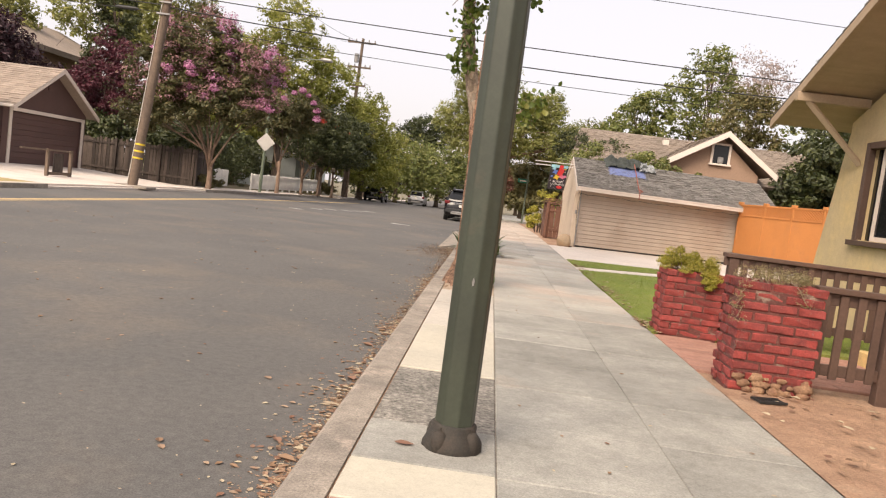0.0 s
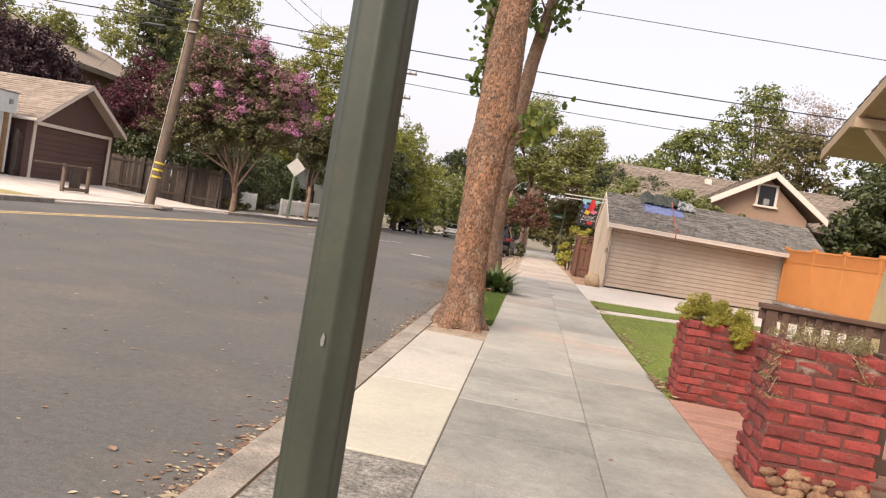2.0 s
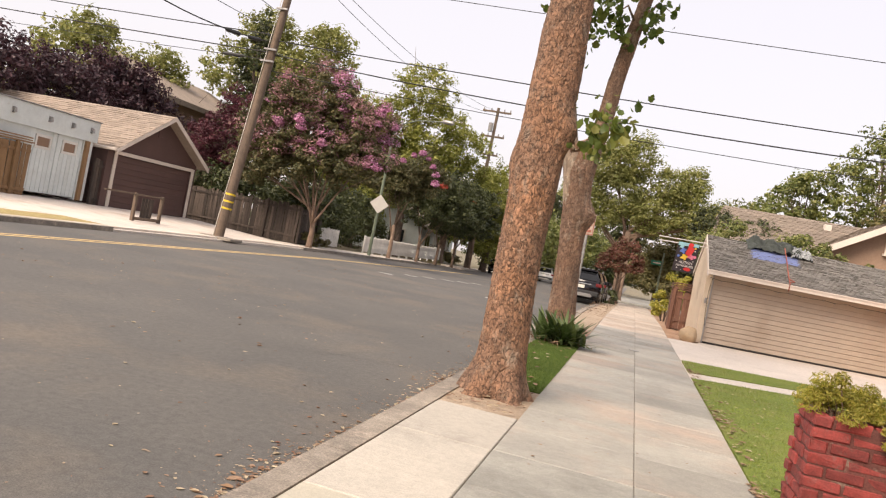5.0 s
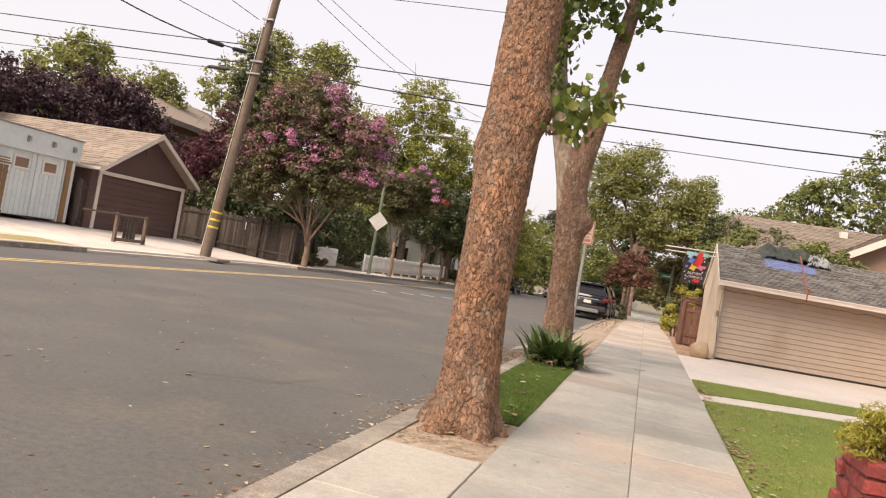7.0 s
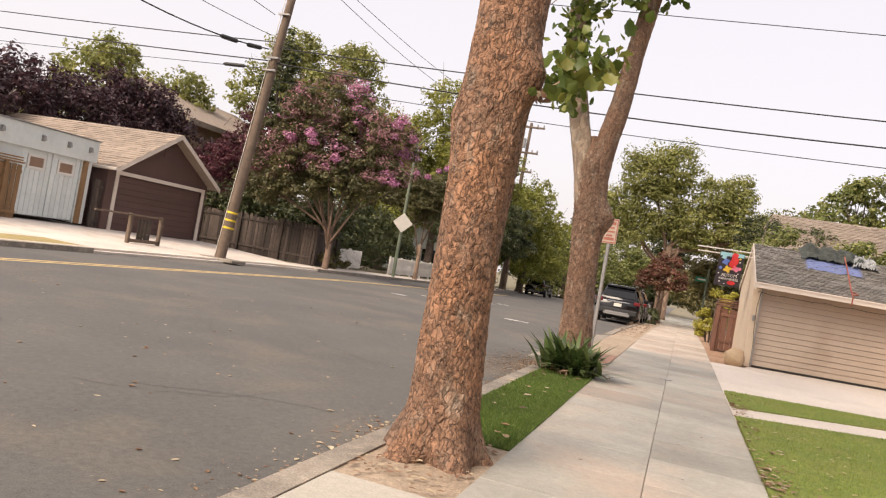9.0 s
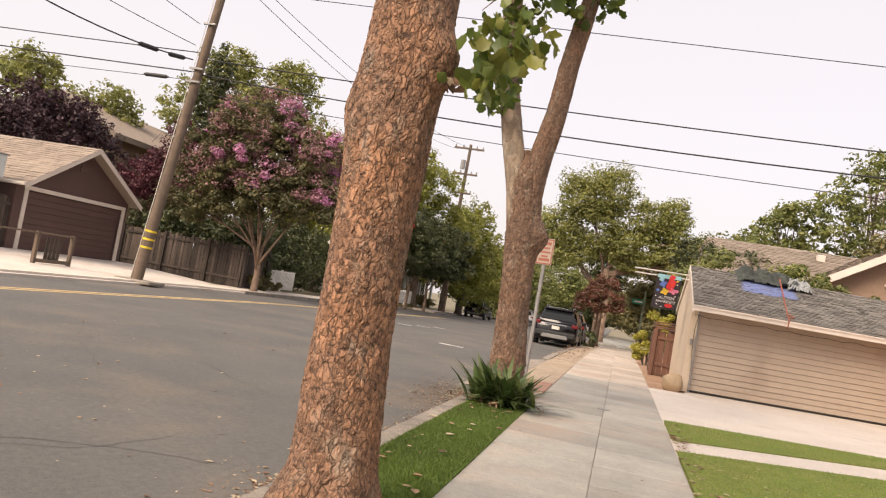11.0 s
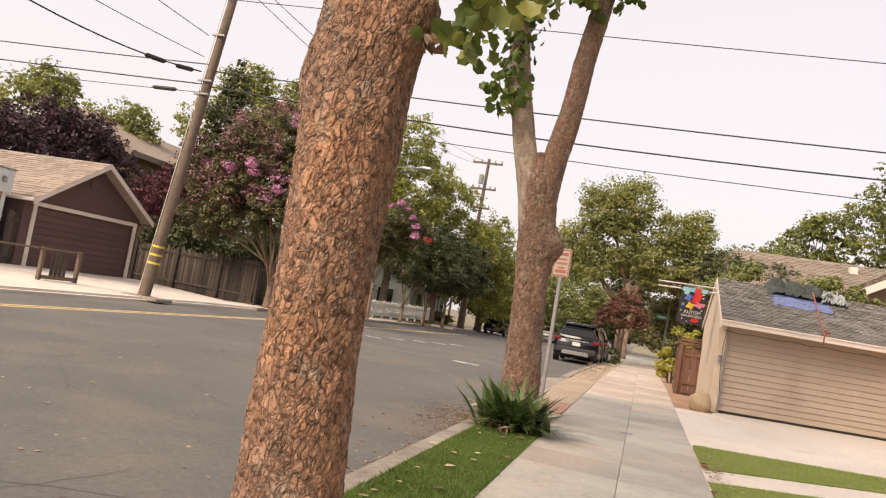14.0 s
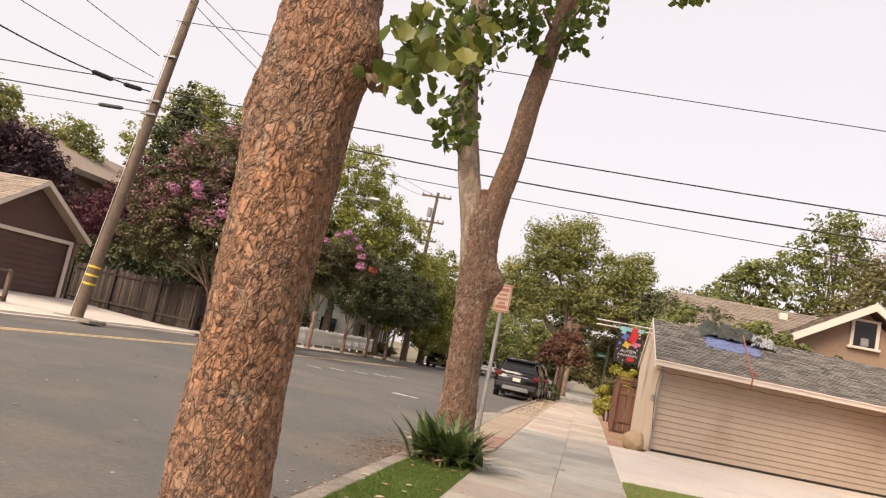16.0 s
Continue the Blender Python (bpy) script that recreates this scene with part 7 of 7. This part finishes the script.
for k, (x, y, s) in enumerate(((-12.4, 48.9, 1.08), (-12.4, 53.6, 1.08), (-12.4, 58.5, 1.08))):
    tree("street_tree", "dark leafy street tree with a few red flowers", x, y, (1.7, 0.1), [tuple(v * s for v in b) for b in CR3], 0.16, L_DARK, M_BARKC, 19000, 20 + k, 0.26, 20, stems=1,
         flowers=[(L_REDF, 0.15, 0.12, [(1.2, -1.2, 4.9), (0.2, -1.8, 4.6)], 260)], group="street trees")
tree("street_tree", "slim street tree far along the kerb", -12.6, 65.5, (3.2, 0.12), [(0, 0, 5.6, 1.8, 1.8, 1.5), (0.8, 0.5, 7, 1.4, 1.4, 1.3)], 0.2, L_LIME, M_BARKC, 7000, 24, 0.3, 18, group="street trees")
tree("plum_tree", "purple-leaved plum tree behind the board fence", -20.4, 37.7, (2.0, 0.14), [(0, 0, 4.4, 1.7, 1.7, 1.7), (0.5, 0.3, 6.2, 1.2, 1.2, 1.2), (-1.1, -0.3, 3.9, 1.3, 1.3, 1.4), (1.2, 0.2, 3.2, 1.5, 1.4, 1.3)], 0.14, L_PLUM, M_BARKD, 17000, 31, 0.25, 18)
for k, (x, y, bl) in enumerate(((-26.3, 29.4, [(0, 0, 4.6, 2.4, 2.4, 2.2), (0.5, 2.4, 4.6, 2.2, 2.0, 1.9), (0, -2.2, 4.4, 2.2, 2.0, 1.9)]), (-26.3, 36.3, [(0, 0, 5.2, 2.4, 2.4, 2.2), (0.3, 2.4, 4.7, 2.2, 2.2, 1.9), (0, -2.0, 5.4, 2.0, 2.0, 2.2), (0, 0.5, 6.2, 1.9, 1.9, 1.6)]))):
    tree("purple_tree", "broad dark purple-leaved tree behind the garages", x, y, (2.4, 0.22), bl, 0.2, L_PURPLE, M_BARKD, 16000, 41 + k, 0.35, 16)
for k, (x, y, h, w) in enumerate(((-33, 40.0, 10.8, 2.7), (-33.5, 47.5, 10.8, 2.7), (-30.5, 57, 17.2, 2.6), (-26.0, 57.5, 16.8, 2.6))):
    bl = [(0, 0, h - w, w, w, w * 1.0), (w * 0.6, w * 0.4, h - 2.2 * w, w, w, w), (-w * 0.6, -w * 0.5, h - 2.1 * w, w, w, w), (0.2 * w, 0.3 * w, h - 0.5 * w, w * 0.6, w * 0.6, w * 0.6)]
    tree("green_tree", "tall light green tree behind the houses", x, y, (h * 0.4, 0.25), bl, 0.3, L_SOFT, M_BARKD, 9000, 51 + k, 0.4, 12, group="background trees")
# tall pale-green trees over the street's far side
for k, (x, y, h, w, m) in enumerate(((-17.0, 58, 15.0, 2.5, L_LIME), (-14.4, 62.0, 11.6, 2.5, L_LIME), (-20.0, 56, 11.6, 2.4, L_LIME), (-11.9, 68, 9.8, 2.4, L_LIME), (-23.5, 60, 11.5, 2.8, L_LIME))):
    bl = [(0, 0, h - w, w, w, w), (w * 0.7, 0.2 * w, h - 2.2 * w, w * 1.05, w, w * 1.1), (-w * 0.7, -0.2 * w, h - 2.3 * w, w, w, w * 1.1), (0.3 * w, 0, h - 3.0 * w, w * 1.15, w, w * 0.8)]
    tree("tall_street_tree", "tall yellow-green broadleaf tree along the street", x, y, (h * 0.4, 0.28), bl, 0.23, m, M_BARKD, 17000, 61 + k, 0.36, 14, group="background trees")
# round green trees that close the end of the street
for k, (x, y, h, w, m) in enumerate(((-10.6, 84, 7.6, 4.2, L_BIG), (-6.5, 92, 8.0, 4.0, L_BIG), (-14.5, 90, 7.5, 4.0, L_DARK), (-2.0, 100, 7.5, 3.6, L_DARK), (-11, 112, 13, 3.2, L_DARK), (-17, 100, 9, 4, L_BIG), (-5, 118, 9, 4.5, L_OLIVE), (4, 112, 8, 4, L_OLIVE), (3.4, 78, 5.5, 2.6, L_OLIVE), (9, 84, 7, 3.6, L_BIG), (-0.5, 88, 5, 2.2, L_DARK))):
    bl = [(0, 0, h - 0.6 * w, w, w, 0.62 * w), (w * 0.7, -0.4, h - w, w * 0.75, w * 0.75, w * 0.6), (-w * 0.7, -0.3, h - w, w * 0.75, w * 0.75, w * 0.6), (0, -0.6, h - 1.25 * w, w, w, 0.6 * w)]
    tree("round_tree", "dense rounded green tree at the end of the street", x, y, (h * 0.4, 0.25), bl, 0.34, m, M_BARKD, 9000, 81 + k, 0.4, 12, group="background trees")
# large tree beyond the garage, and its neighbours
BT = [(-1.6, 0, 8.0, 1.4, 1.4, 1.5), (0.0, 0, 8.3, 1.2, 1.3, 1.5), (2.0, 0, 7.0, 1.2, 1.2, 1.3), (3.1, 0, 7.0, 1.0, 1.0, 1.4), (-3.0, 0, 6.1, 1.1, 1.2, 1.0), (-0.8, 0.2, 6.3, 1.7, 1.5, 1.5), (1.3, 0.2, 5.4, 1.7, 1.5, 1.4), (3.7, 0, 5.2, 1.4, 1.4, 1.2), (4.9, 0, 5.6, 1.0, 1.0, 1.1), (-1.9, 0, 4.8, 1.2, 1.2, 0.8)]
tree("large_street_tree", "large leafy plane tree at the street corner", 0.15, 47.5, (4.2, 0.2), BT, 0.16, L_SOFT, M_BARKC, 42000, 101, 0.42, 22)
tree("corner_tree", "leafy tree at the side street", 4.6, 53, (2.6, 0.2), [(0, 0, 4.4, 2.4, 2.2, 1.8), (1.8, 0, 5.8, 1.9, 2.0, 1.6), (-1.6, 0, 3.4, 1.8, 1.8, 1.6), (3.4, 0, 4.6, 1.8, 1.8, 1.8)], 0.22, L_OLIVE, M_BARKD, 16000, 102, 0.34, 18)
tree("corner_tree", "airy leafy tree behind the redwood fence", 4.25, 35.2, (2.2, 0.1), [(-0.2, 0, 3.2, 1.4, 1.2, 1.0), (-0.4, 0, 4.2, 1.1, 1.1, 0.8), (1.0, 0, 3.8, 1.0, 1.0, 0.9), (-0.9, 0, 2.3, 0.9, 0.9, 0.8)], 0.13, L_DARK, M_BARKD, 9000, 103, 0.25, 18)
tree("red_street_tree", "small round tree with russet leaves on the planting strip", 0.15, 45.3, (1.5, 0.06), [(0, 0, 2.5, 1.05, 1.05, 0.75), (0.2, 0, 3.1, 0.75, 0.75, 0.5), (-0.6, 0, 2.2, 0.7, 0.7, 0.5), (0.7, 0, 2.2, 0.7, 0.7, 0.5)], 0.12, L_RED, M_BARKD, 8000, 104, 0.2, 20)
tree("bare_street_tree", "slim tan-stemmed street tree beyond the side street", 0.2, 60.5, (4, 0.16), [(0, 0, 5.5, 1.8, 1.8, 1.6)], 0.25, L_DARK, M_BARKC, 4000, 105, 0.35, 14)
# trees behind the house on the garden side
for k, (x, y, h, w, m, n) in enumerate(((9.3, 50, 9.6, 1.7, L_BIG, 8000), (13.2, 50, 12.8, 2.0, L_BIG, 7000), (14.8, 46, 10.0, 1.9, L_OLIVE, 8000), (6.5, 46, 6.9, 1.6, L_BIG, 5000), (17.5, 40, 8.2, 2.4, L_DARK, 12000), (20.5, 44, 13.0, 2.8, L_BIG, 10000), (16.0, 32, 7.6, 2.4, L_DARK, 22000), (19.5, 34, 8.6, 2.8, L_DARK, 18000), (13.9, 32.5, 5.3, 1.5, L_DARK, 10000))):
    bl = [(0, 0, h - w, w, w, w), (w * 0.6, 0.2 * w, h - 2.1 * w, w, w, w), (-w * 0.7, -0.2 * w, h - 2.0 * w, w * 0.9, w, w), (0.2 * w, 0, h - 0.4 * w, w * 0.5, w * 0.5, w * 0.5), (0, 0, max(1.0, h - 3.2 * w), w * 1.1, w, w)]
    tree("garden_tree", "mature green tree behind the brown house", x, y, (h * 0.35, 0.2), bl, 0.24, m, M_BARKD, n, 121 + k, 0.3, 14, group="garden trees")
tree("pale_tree", "pale thin-leaved tree far behind the houses", 19.5, 62, (6, 0.2), [(0, 0, 13.5, 2.2, 2, 2.6), (-2, 0, 12, 1.8, 2, 2.2), (2, 0, 13, 1.8, 2, 2.2)], 0.2, L_GREYTREE, M_BARKC, 4500, 140, 0.5, 14)
tree("conifer", "dark narrow conifer behind the street trees", -25, 47, (8, 0.3), [(0, 0, 4, 2.4, 2.4, 2), (0, 0, 7, 2.0, 2.0, 2), (0, 0, 10, 1.5, 1.5, 2), (0, 0, 12.6, 0.8, 0.8, 1.6)], 0.25, L_DARK, M_BARKD, 9000, 141, 0.3, 14)


# ---- leaf litter and small debris ----
L_PALELEAF = leafy("bleached_leaf", [(0.34, 0.30, 0.14), (0.46, 0.41, 0.22), (0.28, 0.20, 0.11)], 0.85, 0.1, 0.2)


def litter(label, n, seed, place, size, mat=L_LITTER):
    r = np.random.default_rng(seed)
    g = Geo()
    for _ in range(n):
        x, y, z = place(r)
        s, a = size * r.uniform(0.5, 1.4), r.uniform(0, 6.28)
        c, q = math.cos(a), math.sin(a)
        curl = s * r.uniform(0.03, 0.22)
        pts = [(-0.5, 0, curl * 0.6), (-0.2, 0.3, curl), (0.2, 0.28, curl * 0.8), (0.6, 0, curl * 0.3), (0.15, -0.3, curl), (-0.25, -0.26, curl * 0.9), (0, 0, 0.0)]
        v = [(x + s * (px * c - py * q), y + s * (px * q + py * c), z + 0.002 + pz) for px, py, pz in pts]
        g.put(v, [(i, (i + 1) % 6, 6) for i in range(6)])
    return tagged(part("leaf_litter", g, mat), label, "leaf litter", kind="stuff")


def gutter(r):
    y = r.uniform(1.5, 19) if r.random() < 0.7 else r.choice([3.0, 4.2, 6.8, 10.4, 12.6]) + r.normal(0, 0.35)
    return KF - 0.03 - abs(r.normal(0, 0.07)) * (1 if r.random() < 0.8 else 3), y, ROAD_Z


litter("dry fallen leaves gathered in the gutter", 2000, 1, gutter, 0.034)
litter("larger dry leaves in the gutter", 50, 2, gutter, 0.065)
litter("fallen leaves scattered over the asphalt", 330, 3, lambda r: (r.uniform(-8, -0.7), r.uniform(2, 26), ROAD_Z), 0.045)
litter("dead leaves along the lawn edge", 260, 4, lambda r: (WR + abs(r.normal(0.05, 0.1)), r.uniform(8, 17) if r.random() < 0.5 else r.choice([8.2, 11.5, 15.4]) + r.normal(0, 0.25), 0.02), 0.05)
litter("small pale fallen leaves on the turf", 300, 5, lambda r: (r.uniform(WR, 5.5), r.uniform(8.4, 15), 0.03), 0.04, L_PALELEAF)
litter("small pale grit and chips strewn on the asphalt", 900, 21, lambda r: (r.uniform(-9, -0.6), r.uniform(1.5, 22), ROAD_Z), 0.016)
litter("brown crumbs and dust of crushed leaves in the gutter", 4500, 22, gutter, 0.012)
litter("dry leaves heaped against the brick planter", 90, 23, lambda r: (WR - 0.03 + abs(r.normal(0, 0.06)), 8.45 + r.normal(0, 0.22), 0.005), 0.055)
litter("curled dry leaves on the soil bed", 60, 24, lambda r: (r.uniform(WR + 0.05, 4.5), r.uniform(2.5, 5.4), 0.03), 0.06)
litter("large pale dry leaf beside the lamp post", 1, 25, lambda r: (0.03, 3.2, 0.006), 0.14)
litter("large curled pale leaves in the gutter", 9, 26, lambda r: (KF - 0.08 - abs(r.normal(0, 0.08)), r.uniform(3.0, 6.0), ROAD_Z), 0.085)
litter("twigs, chips and dead leaves on the soil round the trunk", 110, 27, lambda r: (r.uniform(KB + 0.03, WL - 0.03), r.uniform(9.02, 10.4), 0.012), 0.035)
litter("crumbled asphalt and gravel where the kerb ends", 1500, 31, lambda r: (KF - 0.1 - abs(r.normal(0, 0.3)), 16.6 + r.normal(0, 0.9), ROAD_Z), 0.03)
litter("dry leaves and dirt on the strip beside the cars", 420, 32, lambda r: (r.uniform(KB - 0.25, WL - 0.05), r.uniform(26, 37), drop(31) + 0.02), 0.07)
litter("dry leaves blown along the driveway foot", 260, 33, lambda r: ((x := r.uniform(3.0, 8.2)), GY + (x - GX) * SKEW - abs(r.normal(0.02, 0.06)), 0.0), 0.03)
litter("a few leaves on the sidewalk", 110, 6, lambda r: (r.uniform(WL, WR), r.uniform(2, 22), 0.0), 0.026)
litter("leaves on the strip of turf", 26, 7, lambda r: (r.uniform(KB, WL), r.uniform(10.6, 14.9), 0.035), 0.07)
litter("dry leaves on the bare soil", 120, 8, lambda r: (r.uniform(WR, 4.2), r.uniform(2.5, 5.4), 0.03), 0.06)
litter("dry litter round the tree bed", 60, 9, lambda r: (r.uniform(KB, WL), r.uniform(9.05, 10.4), 0.01), 0.04)


def drain_grate():
    t = thing("drain_grate", "small black cast drain grate in the soil", "drain", 2.47, 5.2, 0.02, 15)
    t.scale = (0.8, 0.8, 0.6)
    part("frame", Geo().box(-0.14, 0.14, -0.08, -0.06, -0.02, 0.01, 0.003).box(-0.14, 0.14, 0.06, 0.08, -0.02, 0.01, 0.003), M_CABLE, t)
    for k in range(9):
        part("bar", Geo().box(-0.13 + 0.03 * k, -0.118 + 0.03 * k, -0.06, 0.06, -0.02, 0.008), M_CABLE, t)


drain_grate()
